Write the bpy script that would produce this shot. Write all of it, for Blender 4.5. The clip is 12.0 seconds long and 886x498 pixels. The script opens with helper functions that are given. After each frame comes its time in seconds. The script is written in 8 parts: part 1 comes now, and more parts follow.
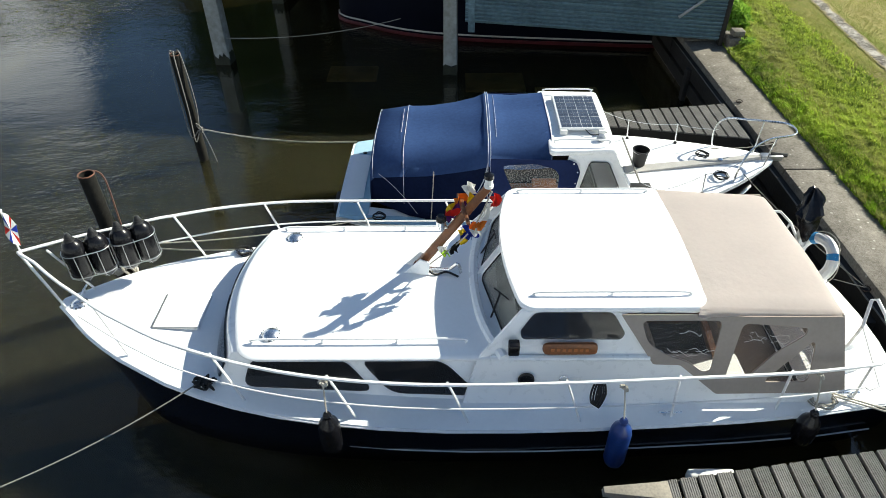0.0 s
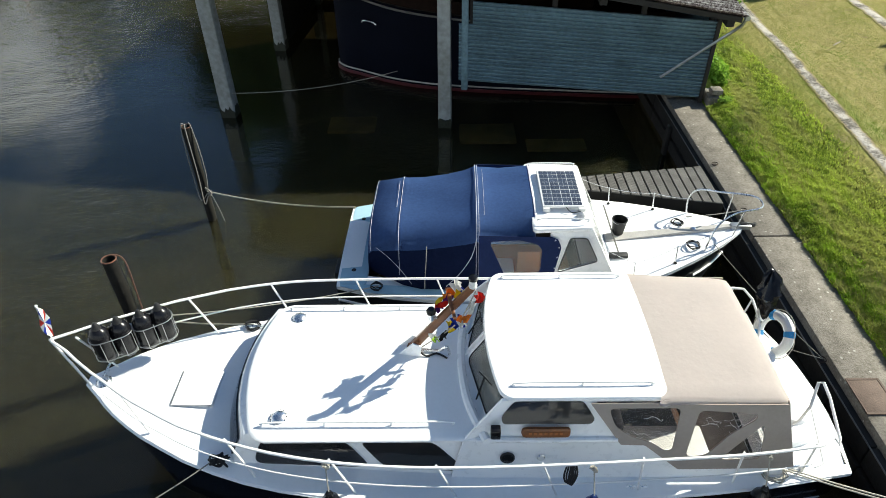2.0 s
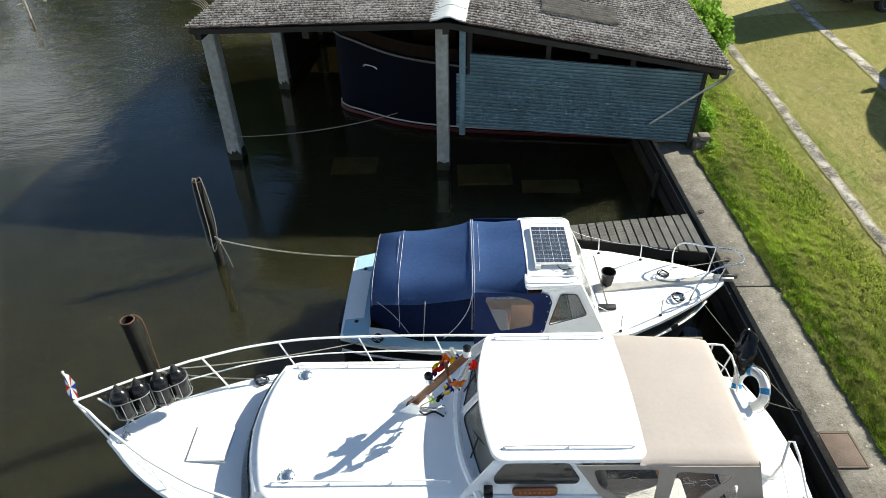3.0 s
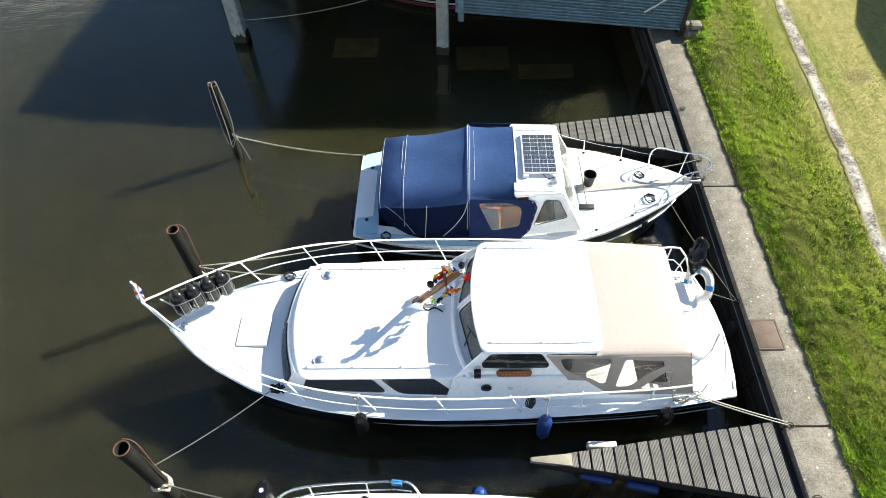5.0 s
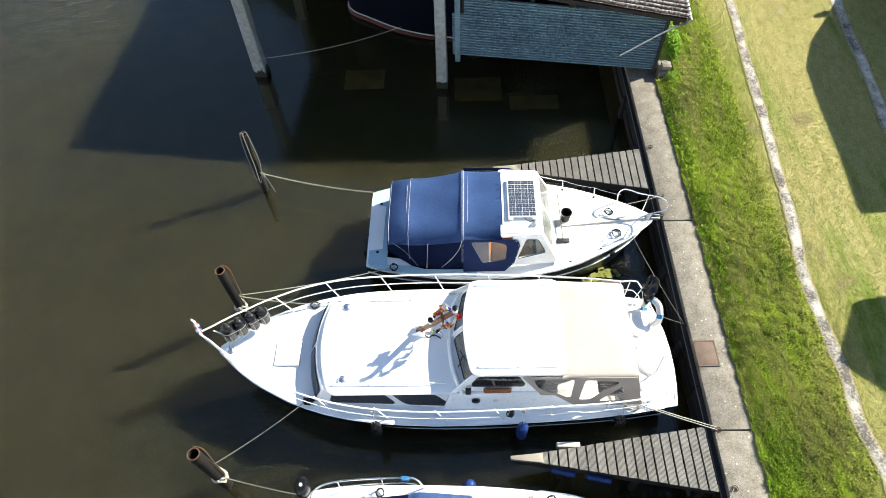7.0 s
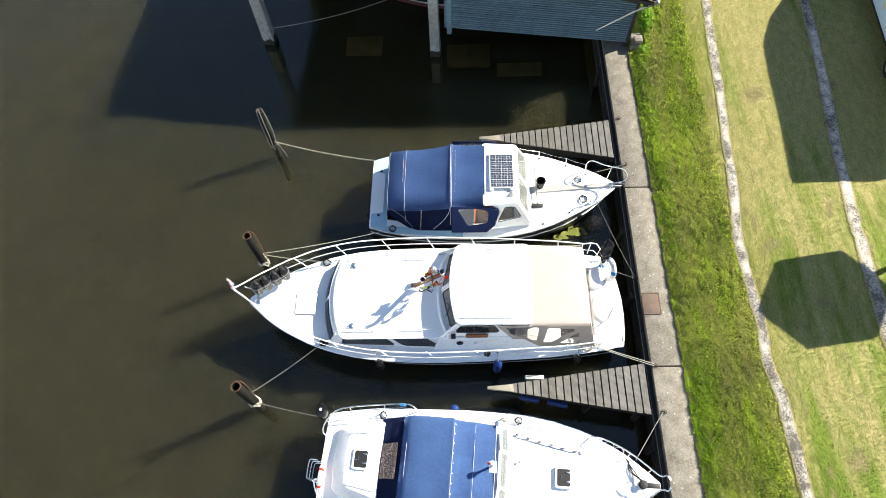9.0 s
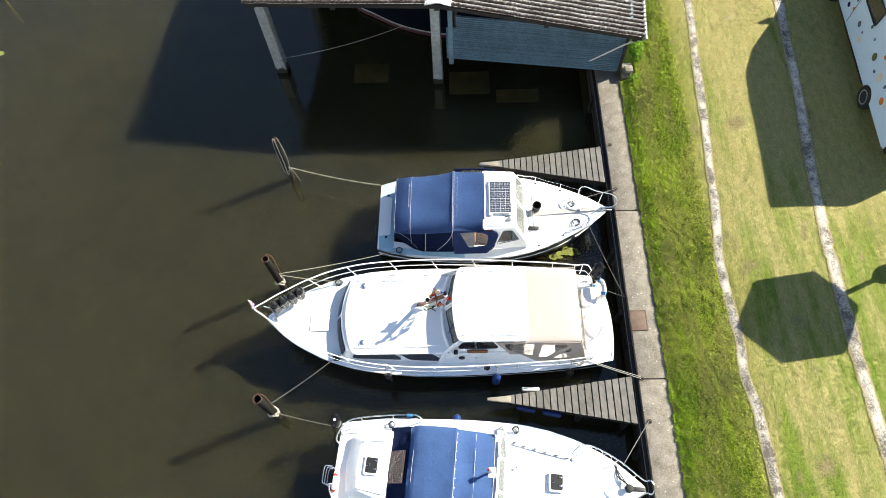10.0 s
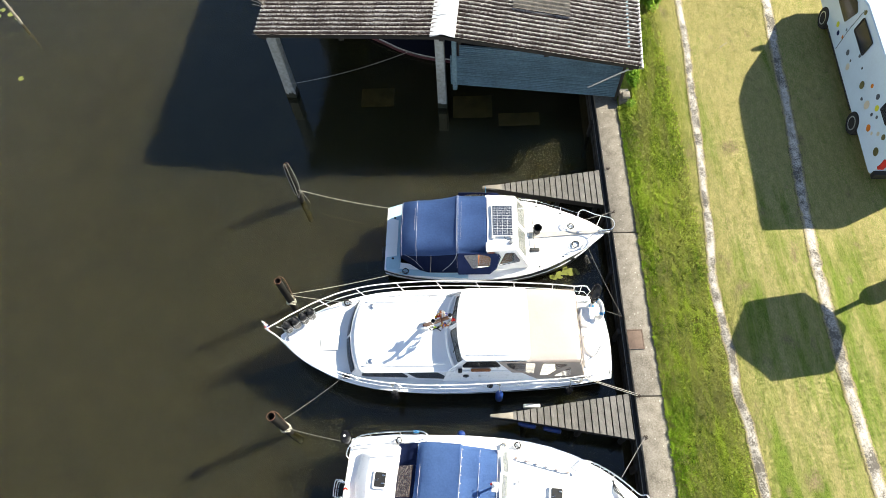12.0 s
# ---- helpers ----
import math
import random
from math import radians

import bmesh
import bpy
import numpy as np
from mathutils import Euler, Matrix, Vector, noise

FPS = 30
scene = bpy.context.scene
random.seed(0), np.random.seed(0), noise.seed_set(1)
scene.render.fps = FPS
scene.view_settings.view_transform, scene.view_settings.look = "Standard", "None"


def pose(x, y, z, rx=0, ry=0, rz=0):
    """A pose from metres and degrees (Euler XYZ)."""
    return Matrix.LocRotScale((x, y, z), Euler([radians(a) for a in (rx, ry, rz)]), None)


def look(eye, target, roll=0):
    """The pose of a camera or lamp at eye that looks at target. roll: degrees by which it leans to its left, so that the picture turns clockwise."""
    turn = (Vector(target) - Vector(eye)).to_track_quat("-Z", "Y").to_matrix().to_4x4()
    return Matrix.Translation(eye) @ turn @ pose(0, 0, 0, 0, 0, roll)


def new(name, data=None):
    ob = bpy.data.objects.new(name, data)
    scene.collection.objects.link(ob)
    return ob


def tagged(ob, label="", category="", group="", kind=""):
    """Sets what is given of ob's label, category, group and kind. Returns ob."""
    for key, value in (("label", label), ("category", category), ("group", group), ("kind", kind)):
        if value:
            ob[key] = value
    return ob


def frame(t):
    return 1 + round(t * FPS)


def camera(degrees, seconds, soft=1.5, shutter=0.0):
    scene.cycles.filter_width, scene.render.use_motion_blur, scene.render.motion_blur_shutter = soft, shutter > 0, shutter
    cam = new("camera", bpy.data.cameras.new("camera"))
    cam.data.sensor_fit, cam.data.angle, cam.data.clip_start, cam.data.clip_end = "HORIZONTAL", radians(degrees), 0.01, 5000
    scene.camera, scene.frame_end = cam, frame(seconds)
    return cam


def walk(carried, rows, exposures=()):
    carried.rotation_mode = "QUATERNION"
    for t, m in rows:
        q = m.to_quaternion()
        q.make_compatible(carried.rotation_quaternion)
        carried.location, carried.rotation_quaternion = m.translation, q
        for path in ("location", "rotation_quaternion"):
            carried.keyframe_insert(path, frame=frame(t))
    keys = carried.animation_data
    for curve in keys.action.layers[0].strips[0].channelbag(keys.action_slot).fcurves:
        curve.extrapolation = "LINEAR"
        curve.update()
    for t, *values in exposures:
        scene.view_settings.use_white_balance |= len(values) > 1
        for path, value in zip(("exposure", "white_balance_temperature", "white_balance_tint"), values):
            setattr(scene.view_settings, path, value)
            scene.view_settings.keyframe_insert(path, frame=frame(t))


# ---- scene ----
cam = camera(69.19, 12.0, 0.85)
# seconds, eye in metres, turn in degrees
PATH = [
    (0.0, 0.310, 0.075, 5.947, 51.10, 0.35, -0.00),
    (0.5, 0.331, 0.088, 6.069, 51.12, 0.32, -0.04),
    (1.0, 0.366, 0.083, 6.324, 51.28, 0.33, -0.09),
    (1.5, 0.396, 0.083, 6.713, 51.44, 0.41, -0.09),
    (2.0, 0.434, 0.083, 7.095, 51.63, 0.53, -0.10),
    (2.5, 0.478, 0.104, 7.537, 53.57, 0.66, -0.09),
    (4.5, 0.525, -0.054, 9.332, 40.94, 0.75, -0.14),
    (5.0, 0.544, -0.066, 9.803, 37.51, 0.80, -0.13),
    (5.5, 0.550, -0.097, 10.353, 36.82, 0.91, -0.19),
    (6.0, 0.580, -0.151, 10.982, 36.99, 1.03, -0.20),
    (6.5, 0.660, -0.206, 11.694, 36.47, 1.24, -0.18),
    (7.0, 0.733, -0.255, 12.381, 34.14, 1.42, -0.13),
    (7.5, 0.807, -0.330, 13.023, 31.37, 1.56, -0.13),
    (9.5, 1.091, -0.603, 15.647, 26.40, 1.67, -0.08),
    (10.0, 1.090, -0.605, 16.343, 26.53, 1.88, -0.12),
    (10.5, 1.086, -0.633, 16.970, 26.74, 2.08, -0.08),
    (11.0, 1.106, -0.639, 17.140, 26.88, 2.11, -0.05),
    (11.5, 1.105, -0.573, 17.166, 26.95, 2.10, -0.08),
    (12.0, 1.068, -0.525, 17.192, 26.98, 2.13, -0.07),
]
EXPOSURE = ((0.0, 0.95, 6300, 4), (2.5, 0.95, 6300, 4), (5.0, 1.41, 6350, 5), (7.0, 1.56, 6430, 7), (7.5, 1.57, 6450, 7), (9.5, 1.50, 6550, 8), (12.0, 1.54, 6600, 8))
walk(cam, [(t, pose(*p)) for t, *p in PATH], EXPOSURE)

# ---- daylight: sun low over the land, thin haze in the sky ----
SUN_DIR = Vector((1.30, 0.565, 1.0)).normalized()      # towards the sun
world = bpy.data.worlds.new("sky")
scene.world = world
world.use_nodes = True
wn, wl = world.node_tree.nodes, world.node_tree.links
sky = wn.new("ShaderNodeTexSky")
sky.sky_type = "NISHITA"
sky.sun_disc = False
sky.sun_elevation = math.asin(SUN_DIR.z)
sky.sun_rotation = math.atan2(SUN_DIR.x, SUN_DIR.y)
sky.air_density, sky.dust_density, sky.ozone_density = 1.0, 0.2, 2.6
wn["Background"].inputs["Strength"].default_value = 0.062
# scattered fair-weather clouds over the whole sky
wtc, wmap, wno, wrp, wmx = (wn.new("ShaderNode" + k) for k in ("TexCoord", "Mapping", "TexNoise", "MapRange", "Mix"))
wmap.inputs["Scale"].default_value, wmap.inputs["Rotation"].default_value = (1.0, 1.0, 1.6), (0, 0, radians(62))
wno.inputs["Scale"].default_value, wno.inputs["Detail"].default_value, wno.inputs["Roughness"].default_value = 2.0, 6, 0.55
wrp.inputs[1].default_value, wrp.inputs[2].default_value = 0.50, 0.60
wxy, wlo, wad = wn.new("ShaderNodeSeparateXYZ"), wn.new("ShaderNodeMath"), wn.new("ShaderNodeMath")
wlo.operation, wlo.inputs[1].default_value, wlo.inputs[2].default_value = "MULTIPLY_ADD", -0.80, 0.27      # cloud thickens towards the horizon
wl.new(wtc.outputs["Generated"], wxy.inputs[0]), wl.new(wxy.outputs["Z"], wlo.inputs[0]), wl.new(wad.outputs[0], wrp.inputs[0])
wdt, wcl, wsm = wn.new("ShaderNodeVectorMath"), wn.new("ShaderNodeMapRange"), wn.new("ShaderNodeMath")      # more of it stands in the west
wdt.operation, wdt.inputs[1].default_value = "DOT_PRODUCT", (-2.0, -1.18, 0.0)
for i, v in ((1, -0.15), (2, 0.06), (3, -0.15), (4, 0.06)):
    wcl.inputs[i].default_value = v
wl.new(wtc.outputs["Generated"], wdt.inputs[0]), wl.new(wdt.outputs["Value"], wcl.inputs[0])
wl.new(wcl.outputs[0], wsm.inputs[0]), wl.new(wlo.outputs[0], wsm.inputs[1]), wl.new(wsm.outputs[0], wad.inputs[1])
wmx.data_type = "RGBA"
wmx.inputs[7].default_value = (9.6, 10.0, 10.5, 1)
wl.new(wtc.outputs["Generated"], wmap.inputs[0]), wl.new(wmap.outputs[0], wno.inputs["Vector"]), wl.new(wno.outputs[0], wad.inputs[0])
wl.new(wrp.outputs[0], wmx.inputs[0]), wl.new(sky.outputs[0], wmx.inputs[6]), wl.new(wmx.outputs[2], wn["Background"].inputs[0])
sun = new("sun", bpy.data.lights.new("sun", "SUN"))
sun.data.energy, sun.data.angle, sun.data.color = 5.0, radians(0.55), (1.0, 0.93, 0.79)
sun.matrix_world = look(SUN_DIR * 60, (0, 0, 0))


# ---- materials ----
def mat(name, col, rough=0.5, metal=0.0, var=0.15, scale=6.0, bump=0.0, bscale=60.0, spec=0.5, col2=None, coat=0.0, spots=None):
    """A surface of one colour with stains at two sizes, some fine relief, and a shade of its own for each object."""
    m = bpy.data.materials.new(name)
    m.use_nodes = True
    n, l = m.node_tree.nodes, m.node_tree.links
    b = n["Principled BSDF"]
    b.inputs["Roughness"].default_value, b.inputs["Metallic"].default_value = rough, metal
    b.inputs["Specular IOR Level"].default_value, b.inputs["Coat Weight"].default_value = spec, coat
    tc = n.new("ShaderNodeTexCoord")
    a, c = n.new("ShaderNodeTexNoise"), n.new("ShaderNodeTexNoise")
    a.inputs["Scale"].default_value, a.inputs["Detail"].default_value = scale, 6
    c.inputs["Scale"].default_value, c.inputs["Detail"].default_value = scale * 9, 3
    add, ramp, mix = n.new("ShaderNodeMath"), n.new("ShaderNodeMapRange"), n.new("ShaderNodeMix")
    add.operation, mix.data_type = "ADD", "RGBA"
    l.new(tc.outputs["Object"], a.inputs["Vector"]), l.new(tc.outputs["Object"], c.inputs["Vector"])
    l.new(a.outputs[0], add.inputs[0]), l.new(c.outputs[0], add.inputs[1])
    ramp.inputs[1].default_value, ramp.inputs[2].default_value = 0.7, 1.3
    l.new(add.outputs[0], ramp.inputs[0])
    dark = col2 or tuple(v * (1 - var * 2) for v in col)
    mix.inputs[6].default_value, mix.inputs[7].default_value = (*dark, 1), (*col, 1)
    l.new(ramp.outputs[0], mix.inputs[0])
    info, hsv, vr = n.new("ShaderNodeObjectInfo"), n.new("ShaderNodeHueSaturation"), n.new("ShaderNodeMapRange")
    vr.inputs[3].default_value, vr.inputs[4].default_value = 1 - var * 0.6, 1 + var * 0.6
    l.new(info.outputs["Random"], vr.inputs[0]), l.new(vr.outputs[0], hsv.inputs["Value"])
    tint = mix.outputs[2]
    if spots:
        vo, sr, sm = n.new("ShaderNodeTexVoronoi"), n.new("ShaderNodeMapRange"), n.new("ShaderNodeMix")
        vo.inputs["Scale"].default_value, sm.data_type = spots[0], "RGBA"
        sr.inputs[1].default_value, sr.inputs[2].default_value, sr.inputs[3].default_value, sr.inputs[4].default_value = spots[1] * 0.6, spots[1], 0.85, 0.0
        sm.inputs[7].default_value = (*spots[2], 1)
        l.new(tc.outputs["Object"], vo.inputs["Vector"]), l.new(vo.outputs["Distance"], sr.inputs[0])
        l.new(sr.outputs[0], sm.inputs[0]), l.new(tint, sm.inputs[6])
        tint = sm.outputs[2]
    l.new(tint, hsv.inputs["Color"]), l.new(hsv.outputs[0], b.inputs["Base Color"])
    rr = n.new("ShaderNodeMapRange")
    rr.inputs[3].default_value, rr.inputs[4].default_value = rough * 0.8, min(1, rough * 1.25)
    l.new(c.outputs[0], rr.inputs[0]), l.new(rr.outputs[0], b.inputs["Roughness"])
    if bump:
        t, bp = n.new("ShaderNodeTexNoise"), n.new("ShaderNodeBump")
        t.inputs["Scale"].default_value, t.inputs["Detail"].default_value = bscale, 4
        bp.inputs["Strength"].default_value, bp.inputs["Distance"].default_value = bump, 0.01
        l.new(tc.outputs["Object"], t.inputs["Vector"]), l.new(t.outputs[0], bp.inputs["Height"]), l.new(bp.outputs[0], b.inputs["Normal"])
    return m


def glass(name, col=(0.03, 0.035, 0.04), clear=0.25, rough=0.03, wave=0.25, size=5.0, curl=0.0, deep=0.02):
    """Thin tinted pane: mirror gloss over a partly see-through sheet."""
    m = bpy.data.materials.new(name)
    m.use_nodes = True
    n, l = m.node_tree.nodes, m.node_tree.links
    out = n["Material Output"]
    b = n["Principled BSDF"]
    b.inputs["Base Color"].default_value, b.inputs["Roughness"].default_value = (*col, 1), rough
    t, mx = n.new("ShaderNodeBsdfTransparent"), n.new("ShaderNodeMixShader")
    mx.inputs[0].default_value = clear
    l.new(b.outputs[0], mx.inputs[1]), l.new(t.outputs[0], mx.inputs[2]), l.new(mx.outputs[0], out.inputs[0])
    tc, no, bp = n.new("ShaderNodeTexCoord"), n.new("ShaderNodeTexNoise"), n.new("ShaderNodeBump")
    no.inputs["Scale"].default_value, bp.inputs["Strength"].default_value, bp.inputs["Distance"].default_value = size, wave, deep
    no.inputs["Distortion"].default_value = curl
    l.new(tc.outputs["Object"], no.inputs["Vector"]), l.new(no.outputs[0], bp.inputs["Height"]), l.new(bp.outputs[0], b.inputs["Normal"])
    return m


def water_material():
    """Murky canal water: brown-green silt just under a rippled mirror, a little of the bed showing through."""
    m = bpy.data.materials.new("canal water")
    m.use_nodes = True
    n, l = m.node_tree.nodes, m.node_tree.links
    out, b = n["Material Output"], n["Principled BSDF"]
    tc = n.new("ShaderNodeTexCoord")
    big = n.new("ShaderNodeTexNoise")
    big.inputs["Scale"].default_value, big.inputs["Detail"].default_value = 0.16, 3
    mix = n.new("ShaderNodeMix")
    mix.data_type = "RGBA"
    mix.inputs[6].default_value, mix.inputs[7].default_value = (0.027, 0.0262, 0.0118, 1), (0.0395, 0.0365, 0.0172, 1)
    l.new(tc.outputs["Object"], big.inputs["Vector"]), l.new(big.outputs[0], mix.inputs[0]), l.new(mix.outputs[2], b.inputs["Base Color"])
    b.inputs["Roughness"].default_value, b.inputs["IOR"].default_value, b.inputs["Specular IOR Level"].default_value = 0.03, 1.33, 0.6
    b.inputs["Subsurface Weight"].default_value, b.inputs["Subsurface Scale"].default_value = 1.0, 3.6
    b.inputs["Subsurface Radius"].default_value = (1.0, 0.9, 0.5)
    b.inputs["Coat Weight"].default_value, b.inputs["Coat IOR"].default_value, b.inputs["Coat Roughness"].default_value = 0.9, 1.42, 0.02
    r1, r2, ma, bp = n.new("ShaderNodeTexNoise"), n.new("ShaderNodeTexNoise"), n.new("ShaderNodeMath"), n.new("ShaderNodeBump")
    mp = n.new("ShaderNodeMapping")
    mp.inputs["Scale"].default_value, mp.inputs["Rotation"].default_value = (1.0, 1.7, 1.0), (0, 0, radians(-25))
    l.new(tc.outputs["Object"], mp.inputs["Vector"])
    r1.inputs["Scale"].default_value, r1.inputs["Detail"].default_value = 1.1, 3
    r2.inputs["Scale"].default_value, r2.inputs["Detail"].default_value = 6.5, 4
    for r in (r1, r2):
        l.new(mp.outputs[0], r.inputs["Vector"])
    ma.operation = "MULTIPLY_ADD"
    ma.inputs[1].default_value = 0.42
    l.new(r2.outputs[0], ma.inputs[0]), l.new(r1.outputs[0], ma.inputs[2])
    calm = n.new("ShaderNodeTexNoise")
    calm.inputs["Scale"].default_value = 0.12
    cr = n.new("ShaderNodeMapRange")
    cr.inputs[1].default_value, cr.inputs[2].default_value, cr.inputs[3].default_value, cr.inputs[4].default_value = 0.40, 0.62, 0.05, 0.40
    l.new(tc.outputs["Object"], calm.inputs["Vector"]), l.new(calm.outputs[0], cr.inputs[0]), l.new(cr.outputs[0], bp.inputs["Strength"])
    bp.inputs["Distance"].default_value = 0.10
    l.new(ma.outputs[0], bp.inputs["Height"]), l.new(bp.outputs[0], b.inputs["Normal"]), l.new(bp.outputs[0], b.inputs["Coat Normal"])
    t, mx = n.new("ShaderNodeBsdfTransparent"), n.new("ShaderNodeMixShader")
    t.inputs[0].default_value = (0.75, 0.68, 0.45, 1)
    mx.inputs[0].default_value = 0.30
    l.new(b.outputs[0], mx.inputs[1]), l.new(t.outputs[0], mx.inputs[2]), l.new(mx.outputs[0], out.inputs[0])
    return m


def grass_material(name):
    """Grass bank: lush weeds by the quay, mown turf further up, dry and bare patches, finely mottled."""
    m = bpy.data.materials.new(name)
    m.use_nodes = True
    n, l = m.node_tree.nodes, m.node_tree.links
    b = n["Principled BSDF"]
    b.inputs["Roughness"].default_value, b.inputs["Specular IOR Level"].default_value = 0.9, 0.1
    tc = n.new("ShaderNodeTexCoord")
    mp, xyz = n.new("ShaderNodeMapping"), n.new("ShaderNodeSeparateXYZ")
    mp.inputs["Scale"].default_value = (1.0, 0.45, 1.0)
    l.new(tc.outputs["Object"], mp.inputs["Vector"]), l.new(tc.outputs["Object"], xyz.inputs[0])
    tex = []
    for s, d in ((0.5, 5), (2.6, 5), (34.0, 3), (8.0, 4)):
        t = n.new("ShaderNodeTexNoise")
        t.inputs["Scale"].default_value, t.inputs["Detail"].default_value = s, d
        l.new(mp.outputs[0], t.inputs["Vector"])
        tex.append(t)
    def blend(f, c1, c2, lo, hi):
        r, x = n.new("ShaderNodeMapRange"), n.new("ShaderNodeMix")
        x.data_type = "RGBA"
        r.inputs[1].default_value, r.inputs[2].default_value = lo, hi
        l.new(f, r.inputs[0]), l.new(r.outputs[0], x.inputs[0])
        for c, i in ((c1, 6), (c2, 7)):
            if isinstance(c, tuple):
                x.inputs[i].default_value = (*c, 1)
            else:
                l.new(c, x.inputs[i])
        return x.outputs[2]
    def shifted(noise_out, amount):
        a = n.new("ShaderNodeMath")
        a.operation = "MULTIPLY_ADD"
        a.inputs[1].default_value = amount
        l.new(noise_out, a.inputs[0]), l.new(xyz.outputs[0], a.inputs[2])
        return a.outputs[0]
    ms, streak = n.new("ShaderNodeMapping"), n.new("ShaderNodeTexNoise")
    ms.inputs["Scale"].default_value, ms.inputs["Rotation"].default_value = (1.5, 0.16, 1.0), (0, 0, radians(4))
    streak.inputs["Scale"].default_value, streak.inputs["Detail"].default_value, streak.inputs["Roughness"].default_value = 1.0, 6, 0.68
    l.new(tc.outputs["Object"], ms.inputs["Vector"]), l.new(ms.outputs[0], streak.inputs["Vector"])
    north = n.new("ShaderNodeMath")      # drier further along the bank
    north.operation, north.inputs[1].default_value = "MULTIPLY_ADD", 0.014
    l.new(xyz.outputs[1], north.inputs[0]), l.new(streak.outputs[0], north.inputs[2])
    lawn = blend(north.outputs[0], (0.165, 0.22, 0.036), (0.37, 0.325, 0.14), 0.50, 0.65)
    bank = blend(tex[1].outputs[0], (0.16, 0.185, 0.03), (0.29, 0.275, 0.07), 0.34, 0.62)
    lush = blend(tex[3].outputs[0], (0.06, 0.095, 0.010), (0.14, 0.18, 0.022), 0.3, 0.7)
    base = blend(shifted(tex[1].outputs[0], 1.4), lush, bank, 6.75, 7.5)
    base = blend(shifted(tex[0].outputs[0], 1.2), base, lawn, 8.0, 8.9)
    base = blend(tex[1].outputs[0], (0.26, 0.21, 0.11), base, 0.27, 0.40)
    clump = blend(tex[3].outputs[0], (0.86, 0.90, 0.84), (1.08, 1.06, 1.08), 0.36, 0.60)
    fine = blend(tex[2].outputs[0], (0.80, 0.83, 0.80), (1.14, 1.12, 1.14), 0.36, 0.64)
    both = n.new("ShaderNodeMix")
    both.data_type, both.blend_type = "RGBA", "MULTIPLY"
    both.inputs[0].default_value = 1.0
    l.new(clump, both.inputs[6]), l.new(fine, both.inputs[7])
    mul = n.new("ShaderNodeMix")
    mul.data_type, mul.blend_type = "RGBA", "MULTIPLY"
    mul.inputs[0].default_value = 1.0
    l.new(base, mul.inputs[6]), l.new(both.outputs[2], mul.inputs[7]), l.new(mul.outputs[2], b.inputs["Base Color"])
    bp = n.new("ShaderNodeBump")
    bp.inputs["Strength"].default_value, bp.inputs["Distance"].default_value = 0.40, 0.020
    l.new(tex[2].outputs[0], bp.inputs["Height"]), l.new(bp.outputs[0], b.inputs["Normal"])
    return m


